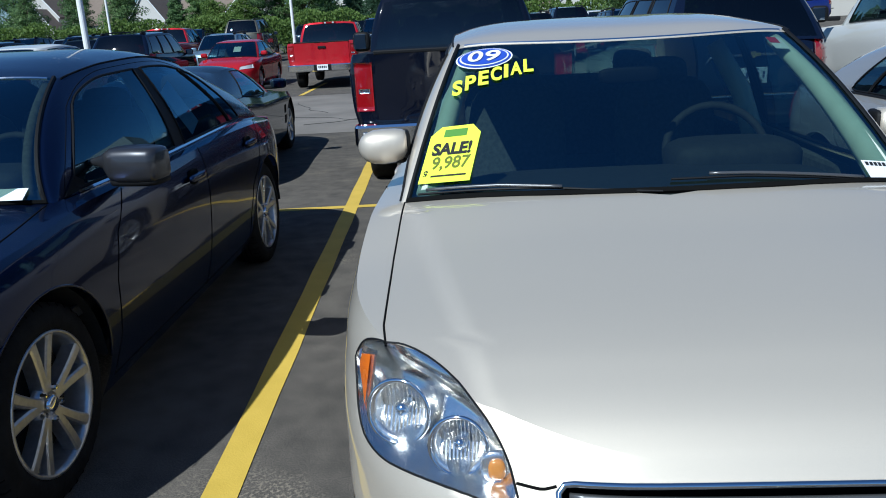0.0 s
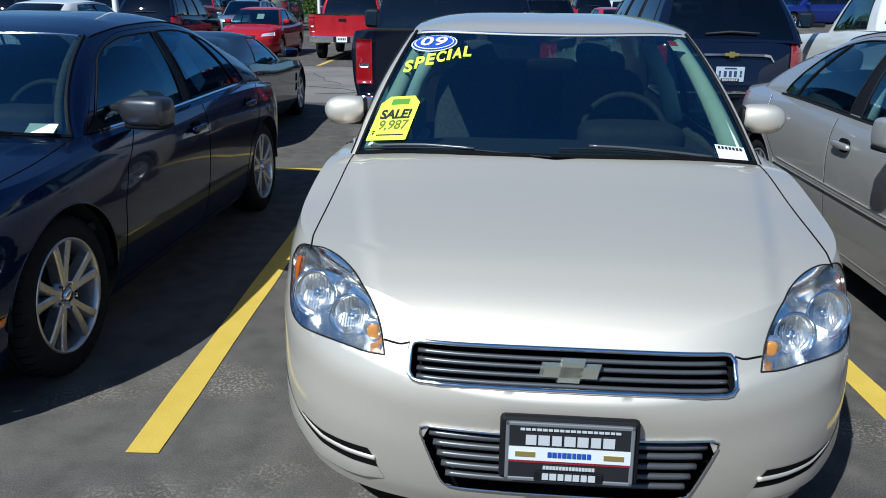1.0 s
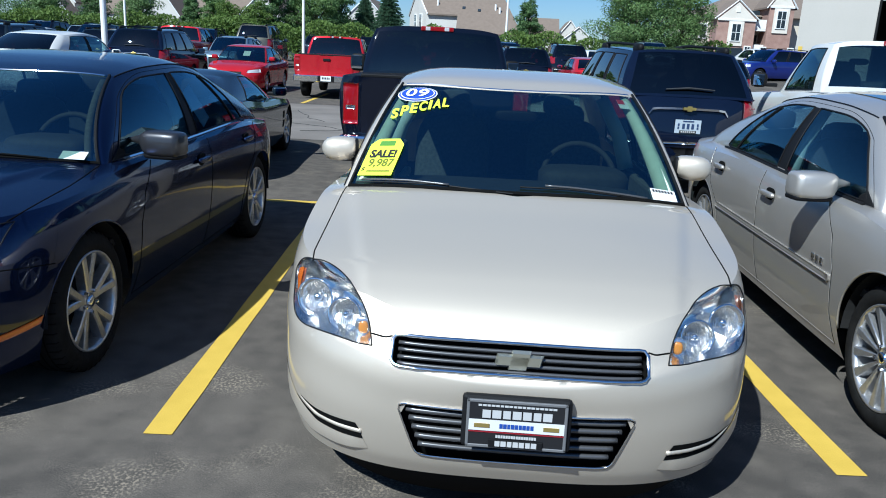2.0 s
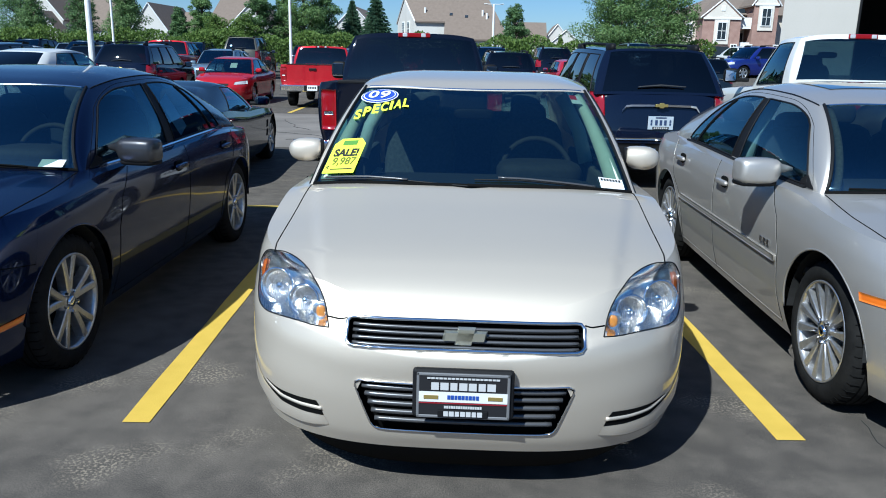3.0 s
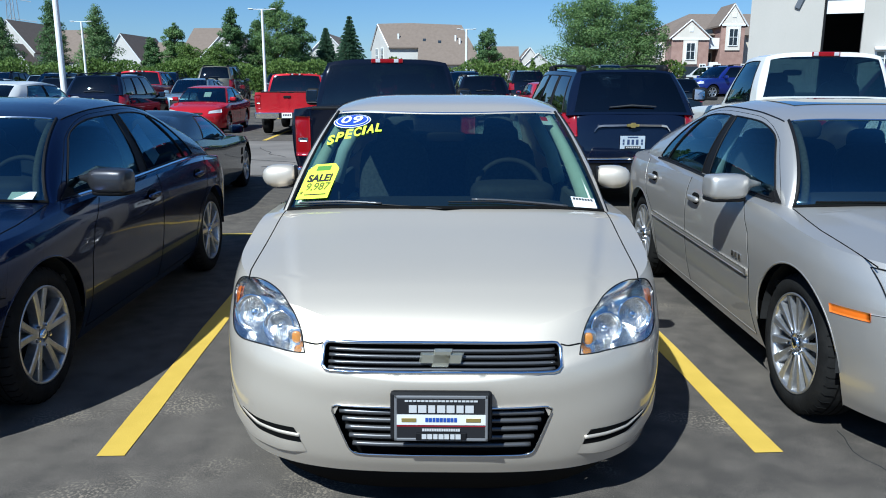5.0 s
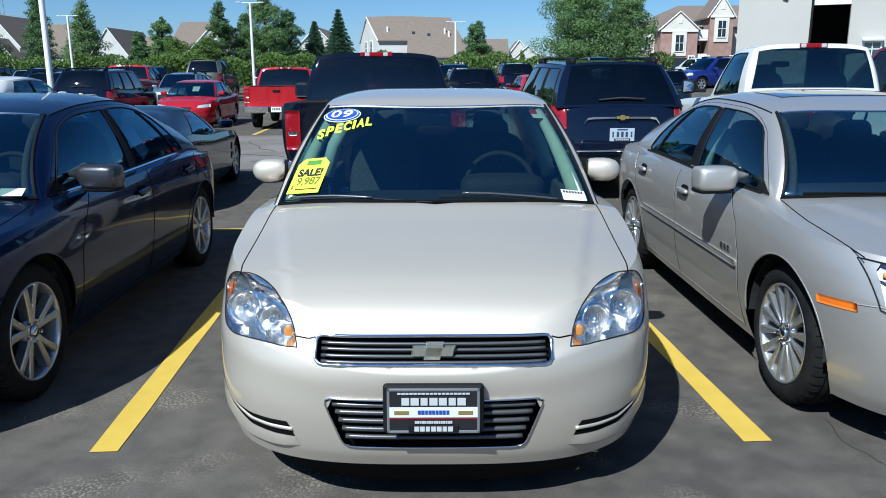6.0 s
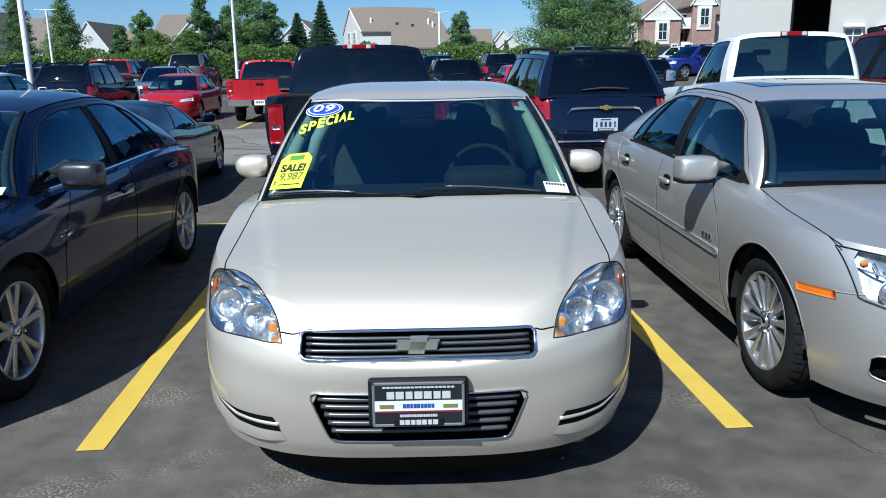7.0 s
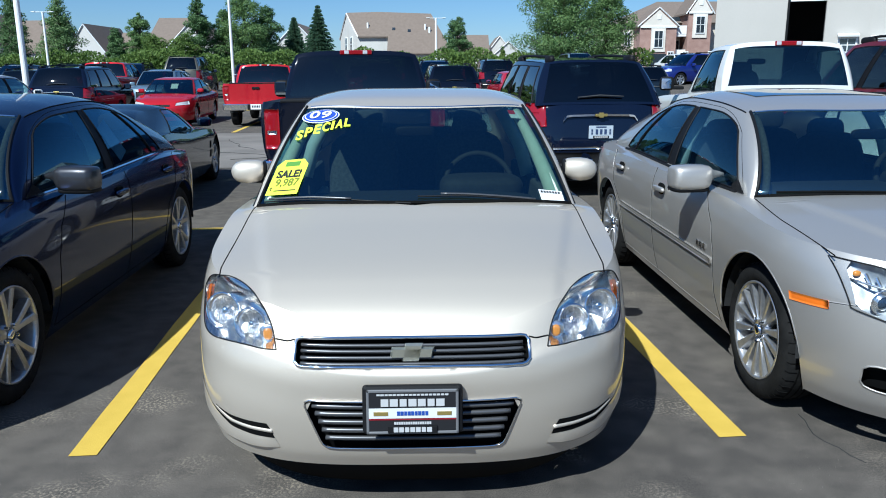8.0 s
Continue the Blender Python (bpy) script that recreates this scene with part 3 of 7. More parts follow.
        for j in range(M - 1):
            zones.setdefault(key, []).append((i * M + j, i * M + j + 1, (i + 1) * M + j + 1, (i + 1) * M + j))
    for key, F in zones.items():
        halves(key, TV, F, TRIM if key == "tonneau" else mat, root, pair=key == "shoulder")
    # seals, running gear and cabin floor
    if detail:
        for side in (1, -1):
            line = [spot("f", q1, h, 0.003) for h in np.linspace(0, 1, 14)]
            part("windscreen_seal", tube([(side * v.x, v.y, v.z) for v in line], p.get("seal", 0.007)), TRIM, root)
            for a, b in wins:
                way = [(a, h) for h in np.linspace(h_lo, h_hi, 12)] + [(t, h_hi) for t in np.linspace(a, b, 30)[1:-1]] + [(b, h) for h in np.linspace(h_hi, h_lo, 12)] + [(t, h_lo) for t in np.linspace(b, a, 30)[1:-1]]
                loop = [spot("s", t, level("s", t, h), 0.002) for t, h in way]
                part("window_seal", tube([(side * v.x, v.y, v.z) for v in loop], 0.0055 if rd else 0.007, closed=True), TRIM, root)
            if rd:
                arch = [spot("s", first - 0.022, h, 0.0) for h in np.linspace(0.04, glass_top(first), 10)] + [spot("s", t, min(0.985, glass_top(t) + 0.055), 0.0) for t in np.linspace(first - 0.01, final, 40)]
                part("door_frame_line", tube([(side * v.x, v.y, v.z) for v in arch], 0.0015), SEAM, root)
        line = [Vector((s * v.x, v.y, v.z)) for s, v in [(-1, spot("f", t, 0.01, 0.004)) for t in np.linspace(0.97, 0, 20)] + [(1, spot("f", t, 0.01, 0.004)) for t in np.linspace(0, 0.97, 20)[1:]]]
        part("cowl", tube(line, 0.011), SEAM, root)
        hdr = [Vector((s * v.x, v.y, v.z)) for s, v in [(-1, spot("f", t, 0.985, 0.002)) for t in np.linspace(0.93, 0, 20)] + [(1, spot("f", t, 0.985, 0.002)) for t in np.linspace(0, 0.93, 20)[1:]]]
        part("header_trim", tube(hdr, 0.006), p.get("header", CHROME), root)
    wl = max(V[:, 1])
    part("floorpan", box((2 * p["track"] - 0.42, wl - 1.0, 0.06), pose(0, wl / 2, p["zb"][len(p["zb"]) // 2][1] + 0.08)), WELL, root)
    part("undertray", box((1.0, 1.0, 0.02), pose(0, 0.66, p["zb"][0][1] + 0.045)), WELL, root)
    # unseen box in the engine's place, sized to stop sun leaking through the nose
    part("nose_light_block", box((1.24, 0.70, 0.48), pose(0, 0.76, p["zb"][0][1] + 0.30)), WELL, root)
    part("cabin_floor", box((2 * p["track"] - 0.10, lerp(g["y_rear"], 0) - lerp(g["y_front"], 0) + 0.2, 0.04), pose(0, (lerp(g["y_rear"], 0) + lerp(g["y_front"], 0)) / 2, p.get("floor_z", 0.55))), DARKIN, root)
    sh.roof_z = roof_z
    if detail > 1:
        for y in (h1, h2):
            lip = [sh.point("s", y + R * math.cos(t), hz + R * math.sin(t), 0.0) for t in np.linspace(0.0, math.pi, 40) if hz + R * math.sin(t) > p["zb"][2][1] + 0.09]
            for s in (1, -1):
                part("arch_lip", tube([(s * (v.x - 0.004), v.y, v.z) for v in lip], 0.006, 8), mat, root, smooth=True)
        for s in (1, -1):
            edge = [spot("s", t, 0.995, 0.002) for t in np.linspace(0.0, 0.94, 30)]
            part("roof_strip", tube([(s * v.x, v.y, v.z + 0.003) for v in edge], 0.0032), TRIM, root, "black strip along the roof edge")
            tri = [spot("s", t, h, 0.006) for t, h in (((0.02, 0.03), (0.075, 0.03), (0.068, 0.10), (0.042, 0.17)) if rd else ((0.0, 0.02), (0.10, 0.02), (0.085, 0.16), (0.03, 0.42)))]
            mesh_object("mirror_sail", [(s * v.x, v.y, v.z) for v in tri] + [(s * (v.x - 0.02), v.y, v.z) for v in tri], [(0, 1, 2, 3), (4, 5, 6, 7), (0, 1, 5, 4), (1, 2, 6, 5), (2, 3, 7, 6), (3, 0, 4, 7)], TRIM, root, smooth=False)
    for s in (1, -1):
        for y in (h1, h2):
            prof = np.linspace(0.0, math.pi, 26)
            bm = bmesh.new()
            x0, x1 = p["track"] - 0.30, p["track"] - 0.012
            ra = [[bm.verts.new((s * x, y + (R + 0.004) * math.cos(t), hz + (R + 0.004) * math.sin(t))) for t in prof] for x in (x0, x1)]
            for a, b, c, d in zip(ra[0], ra[0][1:], ra[1][1:], ra[1]):
                bm.faces.new((a, b, c, d))
            bm.faces.new(ra[0])
            part("wheel_well", bm, WELL, root)
            wheel(root, s * p["track"], y, hz, hz, p.get("tyre_w", 0.215), s, p.get("rim", "plain"), p.get("rim_r", hz * 0.66))
    return root, sh, spot


def shell_loft(stations, length, height, depth, m, bm=None, square=0.75):
    """A mirror shell lofted from its outer tip inwards: rows of (share of the length, share of the height, share of the depth, rise)."""
    bm = bm or bmesh.new()
    n, rows = 20, []
    for u, kh, kd, up in stations:
        row = []
        for k in range(n):
            a = 2 * math.pi * k / n
            c, d = math.cos(a), math.sin(a)
            row.append(bm.verts.new(m @ Vector((length * (0.5 - u), math.copysign(abs(c) ** square, c) * depth * kd / 2, math.copysign(abs(d) ** square, d) * height * kh / 2 + up * height))))
        rows.append(row)
    for a, b in zip(rows, rows[1:]):
        for k in range(n):
            bm.faces.new((a[k], a[(k + 1) % n], b[(k + 1) % n], b[k]))
    bm.faces.new(rows[0][::-1])
    bm.faces.new(rows[-1])
    return bm


TEARDROP = ((0.0, 0.10, 0.10, 0.02), (0.02, 0.30, 0.32, 0.02), (0.07, 0.56, 0.56, 0.01), (0.16, 0.79, 0.78, 0.0), (0.32, 0.95, 0.94, 0.0), (0.52, 1.0, 1.0, 0.0), (0.76, 0.95, 1.0, 0.02), (0.92, 0.84, 0.94, 0.05), (1.0, 0.70, 0.84, 0.07))
WEDGE = ((0.0, 0.62, 0.55, 0.03), (0.015, 0.76, 0.68, 0.02), (0.05, 0.88, 0.84, 0.01), (0.12, 0.95, 0.95, 0.0), (0.35, 1.0, 1.0, 0.0), (0.62, 0.96, 1.0, 0.01), (0.74, 0.86, 0.96, 0.04), (0.80, 0.62, 0.84, 0.09), (0.86, 0.40, 0.66, 0.12), (1.0, 0.25, 0.50, 0.12), (1.12, 0.16, 0.40, 0.10))


def mirror_pair(root, place, size, mat, arm_x, shape=0.55, both=True, stations=None):
    """Door mirrors: a shell, its arm and its glass."""
    x, y, z = place
    for s in ((1, -1) if both else (1,)):
        m = pose(s * x, y, z, 0, 0, s * -8)
        if stations:
            flip = Matrix.Diagonal((s, 1, 1, 1))
            shell = part("door_mirror", shell_loft(stations, size[0], size[2], size[1], m @ flip, square=0.52 if stations is WEDGE else 0.75), mat, root, smooth=True)
        else:
            shell = part("door_mirror", blob(size, m, shape, 24), mat, root, smooth=True)
        if stations is WEDGE:
            part("mirror_base", blob((size[0] * 0.80, size[1] * 0.88, size[2] * 0.26), m @ pose(s * size[0] * 0.09, 0.004, -size[2] * 0.42), 0.45, 16), TRIM, shell, "black lower shell", True)
        else:
            part("mirror_arm", box((abs(x - arm_x), 0.07, 0.05), pose(s * (x + arm_x) / 2, y + 0.02, z - size[2] * 0.30), 0.015), TRIM, shell)
        if stations is TEARDROP:
            part("inner_rim", blob((0.030, size[1] * 0.86, size[2] * 0.78), m @ pose(-s * size[0] * 0.50, 0.006, 0.004), 0.5, 16), TRIM, shell, "", True)
        part("mirror_face", box((size[0] * 0.66, 0.006, size[2] * 0.72), m @ pose(s * size[0] * 0.06, size[1] * 0.5, 0), 0.002), MIRROR, shell)


def handle(root, sh, y, z, mat, both=True):
    for s in ((1, -1) if both else (1,)):
        v = sh.point("s", y, z, 0.0)
        h = part("door_handle", blob((0.03, 0.20, 0.034), pose(s * (v.x + 0.022), y, z), 0.5, 16), mat, root, smooth=True)
        # near-black blob on the skin that gives the shade of the grip's hollow
        part("handle_recess_shade", blob((0.02, 0.13, 0.075), pose(s * (v.x + 0.0), y, z), 0.7, 16), SEAM, h, smooth=True)


def seat(root, x, y, z, mat, w=0.50, tall=0.62):
    s = part("seat", blob((w, 0.52, 0.18), pose(x, y, z), 0.5, 18), mat, root, smooth=True)
    part("backrest", blob((w * 0.96, 0.16, tall), pose(x, y + 0.30, z + tall * 0.46, -14), 0.5, 18), mat, s, smooth=True)
    part("headrest", blob((w * 0.5, 0.11, 0.19), pose(x, y + 0.40, z + tall * 0.95, -10), 0.6, 16), mat, s, smooth=True)


def steering(root, x, y, z, mat, r=0.19):
    m = pose(x, y, z, 62)
    w = part("steering_wheel", tube([m @ Vector((r * math.cos(t), r * math.sin(t), 0)) for t in np.linspace(0, 2 * math.pi, 33)[:-1]], 0.016, 8, closed=True), mat, root, smooth=True)
    part("steering_hub", blob((0.17, 0.13, 0.06), m @ Matrix.Translation((0, -0.02, -0.01)), 0.6, 16), mat, w, smooth=True)
    for a in (0.0, math.pi, -math.pi / 2):
        part("steering_spoke", tube([m @ Vector((0.05 * math.cos(a), 0.05 * math.sin(a), 0)), m @ Vector((r * math.cos(a), r * math.sin(a), 0))], 0.014), mat, w)


def cabin_fit(root, spot, g_seat_y, z, dash_y, belt, cloth, mirror_at, wheel_x=0.36, pillar=None):
    """What shows through the glass: dashboard, front seats, bench, steering wheel, pillar trim and inner mirror."""
    part("dashboard", blob((1.36, 0.62, 0.30), pose(0, dash_y, belt - 0.17), 0.4, 20), DARKIN, root, smooth=True)
    for x in (-0.36, 0.36):
        seat(root, x, g_seat_y, z, cloth)
    bench = part("rear_bench", blob((1.30, 0.5, 0.2), pose(0, g_seat_y + 0.95, z), 0.4, 18), cloth, root, smooth=True)
    part("bench_back", blob((1.28, 0.16, 0.58), pose(0, g_seat_y + 1.25, z + 0.28, -16), 0.4, 18), cloth, bench, smooth=True)
    for x in (-0.4, 0.4):
        part("headrest", blob((0.24, 0.10, 0.16), pose(x, g_seat_y + 1.36, z + 0.62), 0.6, 16), cloth, bench, smooth=True)
    steering(root, wheel_x, g_seat_y - 0.55, belt - 0.03, DARKIN)
    part("instrument_hood", blob((0.46, 0.30, 0.16), pose(wheel_x, g_seat_y - 0.72, belt - 0.03), 0.5, 18), DARKIN, root, smooth=True)
    v = spot("f", 0.0, mirror_at, -0.07)
    part("inner_mirror", blob((0.22, 0.03, 0.058), pose(0, v.y, v.z), 0.5, 16), TRIM, root, smooth=True)
    for s in (1, -1):
        a = [spot("f", 0.90, h, -0.03) for h in np.linspace(0.05, 0.97, 10)]
        part("pillar_trim", tube([(s * q.x, q.y + 0.02, q.z) for q in a], list(np.linspace(0.044, 0.026, 10)) if pillar is None else 0.020, 8), pillar or LIGHTIN, root, smooth=True)


def lining(root, sh, y0, y1, half, cloth=CLOTH):
    """The pale cloth under the roof, the door cards and the parcel shelf."""
    nx, ny = 9, 9
    top = [(x, y, sh.roof_z(x, y) - 0.045 - 0.02 * (abs(x) / half) ** 4) for y in np.linspace(y0, y1, ny) for x in np.linspace(-half, half, nx)]
    n = nx * ny
    faces = [(j * nx + i, j * nx + i + 1, (j + 1) * nx + i + 1, (j + 1) * nx + i) for j in range(ny - 1) for i in range(nx - 1)]
    mesh_object("headliner", top + [(x, y, z + 0.012) for x, y, z in top], faces + [tuple(k + n for k in f[::-1]) for f in faces], LIGHTIN, root)
    for s in (1, -1):
        part("centre_pillar", tube([(s * 0.735, 2.50, 0.92), (s * 0.68, 2.53, 1.12), (s * 0.555, 2.56, 1.345)], [0.050, 0.045, 0.040], 8), LIGHTIN, root, "", True)
        for a, b in ((1.55, 2.42), (2.52, 3.30)):
            card = part("door_card", box((0.05, b - a, 0.44), pose(s * 0.735, (a + b) / 2, 0.72), 0.02), cloth, root)
            part("armrest", box((0.07, (b - a) * 0.55, 0.06), pose(s * 0.70, (a + b) / 2, 0.74), 0.02), LIGHTIN, card)


SEDAN = dict(
    levels=[(0.0, 0.882, 0.025, 4.86), (0.12, 0.902, -0.005, 4.95), (0.3, 0.914, -0.026, 5.0), (0.5, 0.918, -0.040, 5.02), (0.69, 0.925, -0.052, 5.01), (0.75, 0.924, -0.050, 5.0), (0.785, 0.922, -0.031, 5.0),
            (0.86, 0.915, -0.002, 4.99), (0.93, 0.902, 0.024, 4.97), (1.0, 0.885, 0.055, 4.94)],
    ycf=0.98, ycr=4.0, n_f=2.6, n_r=3.0, n_low=[(0.0, 3.2), (0.35, 3.2), (0.6, 2.95), (0.8, 2.6), (1.0, 2.6)],
    zb=[(0, 0.174), (0.9, 0.184), (2.5, 0.20), (4.3, 0.24), (5.0, 0.28)],
    zc=[(0.05, 0.680), (0.08, 0.712), (0.13, 0.748), (0.20, 0.781), (0.35, 0.831), (0.55, 0.874), (0.8, 0.919), (1.2, 0.985), (2.0, 0.99), (3.5, 1.03), (4.3, 1.06), (4.85, 1.03), (5.0, 0.97)],
    dr=[(0.05, 0.0), (0.10, 0.015), (0.25, 0.030), (0.45, 0.040), (0.8, 0.06), (1.2, 0.06), (2.0, 0.07), (4.3, 0.09), (5.0, 0.06)],
    creases=(), steps=[(0.515, 0.765, 0.05, 1.16, 0.013, 0.046)],
    hubs=(0.98, 3.79), hub_z=0.33, arch=0.375, track=0.885, bumper_z=0.66, nose_y=0.0, doors=(1.48, 2.62, 3.62),
    cabin=dict(y_shield=(1.04, 1.80), y_front=(1.20, 1.89), q_front=0.972, x_front=(0.80, 0.630), y_rear=(4.28, 3.45), x_rear=(0.76, 0.57), y_back=(4.45, 3.56), bow=0.03,
               flat=5.5, edge_z=[(1.8, 1.380), (2.0, 1.413), (2.6, 1.440), (3.5, 1.392)], crown=[(1.8, 0.020), (2.1, 0.037), (2.7, 0.046), (3.5, 0.032)],
               windows=[(0.04, 0.43), (0.475, 0.82)]),
    rim="split", detail=2)


def hero():
    p = dict(SEDAN)
    hl_up = [(0.487, 0.622), (0.508, 0.705), (0.565, 0.772), (0.65, 0.808), (0.75, 0.820), (0.815, 0.800), (0.845, 0.745)]
    hl_lo = [(0.487, 0.622), (0.54, 0.632), (0.62, 0.636), (0.70, 0.632), (0.78, 0.622), (0.828, 0.645), (0.845, 0.745)]
    hl_up = rounded([(x, z - 0.002) if 0 < i < 6 else (x, z) for i, (x, z) in enumerate(hl_up)])
    hl_lo = rounded([(x, z - 0.011) if 0 < i < 6 else (x, z) for i, (x, z) in enumerate(hl_lo)])
    grille = [(-0.1, 0.578), (0.400, 0.578), (0.417, 0.590), (0.417, 0.652), (0.402, 0.664), (-0.1, 0.664)]
    intake = [(-0.1, 0.262), (0.285, 0.262), (0.312, 0.266), (0.330, 0.280), (0.386, 0.436), (0.385, 0.448), (0.374, 0.456), (-0.1, 0.456)]
    p["cuts"] = [("f", hl_up + hl_lo[::-1][1:-1]), ("f", grille), ("f", intake)]
    p["back_glass"] = SIDEGLASS
    place = pose(0.0, 0.022, 0.0, 0, 0, 1.2)
    root, sh, spot = vehicle("sedan", "champagne metallic four-door sedan with sale stickers on its windscreen", "car", p, place, GOLD)
    cabin_fit(root, spot, 2.35, 0.60, 1.35, 0.99, CLOTH, 0.80)
    lining(root, sh, 2.05, 3.35, 0.52)
    # headlamps
    for s in (1, -1):
        flip = lambda vs: [(s * v[0], v[1], v[2]) for v in vs]
        turn = (lambda fs: fs) if s > 0 else (lambda fs: [f[::-1] for f in fs])
        lv, lf = patch(sh, "f", hl_lo, hl_up, 24, 12, 0.0, 0.008)
        lens = mesh_object("headlamp", flip(lv), turn(lf), LENS, root, "clear headlamp with chrome reflectors")
        lens.visible_shadow = False
        bv, bf = patch(sh, "f", hl_lo, hl_up, 24, 12, 0.0)
        back = []
        for j in range(12):
            for i in range(24):
                u, v = i / 23, j / 11
                depth = 0.075 * min(1, 5 * u, 5 * (1 - u), 4 * v, 4 * (1 - v))
                q = bv[j * 24 + i]
                back.append((s * (q.x - depth * 0.25), q.y + depth, q.z))
        mesh_object("housing", back, turn(bf), HOUSING, lens)
        rim = [sh.point("f", x, z, 0.001) for x, z in resample(hl_up + hl_lo[::-1][1:], 70)]
        part("bezel", tube([(s * v.x, v.y, v.z) for v in rim], 0.0024), TRIM, lens)
        for bx, bz, r in ((0.735, 0.705, 0.066), (0.605, 0.690, 0.056)):
            c = sh.point("f", bx, bz, -0.012)
            n = (sh.point("f", bx, bz, 0.1) - sh.point("f", bx, bz, 0.0)).normalized()
            n = (n * 0.35 + Vector((0.0, -1.0, 0.05)) * 0.65).normalized()
            q = n.to_track_quat("X", "Z").to_matrix().to_4x4()
            m = Matrix.Translation(c) @ q
            if s < 0:
                m = Matrix.Diagonal((-1, 1, 1, 1)) @ m
            bowl = part("reflector", lathe([(0.0, r), (0.004, r * 0.97), (-0.02, r * 0.86), (-0.045, r * 0.6), (-0.055, r * 0.25), (-0.055, 0.0)], 28, m), REFLECT, lens, smooth=True)
            part("bulb", lathe([(-0.05, r * 0.26), (-0.016, r * 0.24), (-0.008, r * 0.15), (-0.006, 0.0)], 16, m), CHROME, bowl, smooth=True)
            ring = [m @ Vector((0.003, r * 1.03 * math.cos(t), r * 1.03 * math.sin(t))) for t in np.linspace(0, 2 * math.pi, 33)[:-1]]
            part("reflector_ring", tube(ring, 0.0045, 8, closed=True), CHROME, bowl, smooth=True)
            for k in range(11):
                zz = -0.86 + 1.72 * k / 10
                w = math.sqrt(max(0.05, 1 - zz * zz)) * r * 0.9
                part("flute", tube([m @ Vector((-0.022, zz * r * 0.8, -w)), m @ Vector((-0.034, zz * r * 0.8, 0)), m @ Vector((-0.022, zz * r * 0.8, w))], 0.0024), REFLECT, bowl)
        c = sh.point("f", 0.532, 0.668, -0.016)
        part("signal_bowl", blob((0.064, 0.02, 0.070), pose(s * c.x, c.y + 0.014, c.z), 0.8, 18), REFLECT, lens, "", True)
        part("turn_signal", blob((0.034, 0.018, 0.044), pose(s * c.x, c.y + 0.002, c.z), 0.8, 18), TURNBULB, lens, "amber turn signal", True)
        dome = part("signal_dome", blob((0.062, 0.034, 0.072), pose(s * c.x, c.y + 0.002, c.z), 0.8, 18), LENS, lens, "", True)
        dome.visible_shadow = False
        av, af = patch(sh, "f", [(0.820, 0.672), (0.841, 0.730)], [(0.806, 0.772), (0.833, 0.756)], 6, 6, -0.006)
        marker = mesh_object("side_marker", flip(av), turn(af), AMBER, lens, "amber side marker")
        # added patch that keeps the marker's orange out of the housing's reflection
        kv, kf = patch(sh, "f", [(0.812, 0.655), (0.846, 0.735)], [(0.792, 0.786), (0.838, 0.770)], 6, 6, -0.011)
        mesh_object("marker_reflection_block", flip(kv), turn(kf), REFLECT, marker)
        # lower side slots: two dark tapering openings, a painted blade between them and a ledge that turns up below
        for lo, up in ((((0.522, 0.321), (0.60, 0.319), (0.68, 0.322), (0.762, 0.346)), ((0.536, 0.342), (0.61, 0.339), (0.69, 0.338), (0.764, 0.349))),
                       (((0.508, 0.284), (0.59, 0.281), (0.69, 0.288), (0.785, 0.335)), ((0.516, 0.306), (0.60, 0.303), (0.69, 0.306), (0.787, 0.338)))):
            sv, sf = patch(sh, "f", lo, up, 24, 4, 0.0015)
            mesh_object("side_slot", flip(sv), turn(sf), SEAM, root)
        blade = [sh.point("f", x, z, -0.001) for x, z in resample([(0.514, 0.3135), (0.60, 0.311), (0.69, 0.314), (0.772, 0.342)], 20)]
        part("slot_blade", tube([(s * v.x, v.y, v.z) for v in blade], [0.0085 - 0.006 * (k / 19) ** 2 for k in range(20)], 8), GOLD, root, smooth=True)
        inner = resample([(0.507, 0.283), (0.59, 0.280), (0.69, 0.287), (0.785, 0.334), (0.868, 0.405)], 26)
        outer = resample([(0.492, 0.250), (0.60, 0.240), (0.71, 0.246), (0.81, 0.300), (0.872, 0.400)], 26)
        rows = [[sh.point("f", x, z, 0.0018) for x, z in inner], [sh.point("f", x, z, 0.012 * min(1, 4 * (1 - k / 25), 0.1 + 7 * k / 25)) for k, (x, z) in enumerate(outer)],
                [sh.point("f", x, z - 0.007, 0.010 * min(1, 4 * (1 - k / 25), 0.1 + 7 * k / 25)) for k, (x, z) in enumerate(outer)], [sh.point("f", x, z - 0.016, -0.002) for x, z in outer]]
        mesh_object("slot_ledge", flip([v for row in rows for v in row]), turn([(r * 26 + k, (r + 1) * 26 + k, (r + 1) * 26 + k + 1, r * 26 + k + 1) for r in range(3) for k in range(25)]), GOLD, root)
    # grille
    for nm, poly, zs, half in (("grille", grille, (0.590, 0.608, 0.627, 0.645), 0.407), ("lower_intake", intake, (0.297, 0.331, 0.365, 0.398, 0.428), 0.33)):
        up = [(x, max(z for _, z in poly)) for x in np.linspace(0, max(x for x, _ in poly), 12)]
        lo = [(x, min(z for _, z in poly)) for x in np.linspace(0, max(x for x, _ in poly), 12)]
        lo = [(x * 1.08, z - (0.03 if nm == "grille" else 0.075)) for x, z in lo]
        up = [(x * 1.08, z + 0.02) for x, z in up]
        gv, gf = patch(sh, "f", lo, up, 12, 4, -0.04)
        gr = halves(nm, np.array([tuple(v) for v in gv]), gf, SEAM, root)[0]
        for z in zs:
            hx = half if nm == "grille" else 0.320 + (z - 0.277) * 0.33
            line = [sh.point("f", x, z, -0.012) for x in np.linspace(0, hx - 0.008, 16)]
            part("grille_bar", tube([(-v.x, v.y, v.z) for v in line[:0:-1]] + list(line), 0.0068 if nm == "grille" else 0.009, 6), BAR, gr, smooth=True)
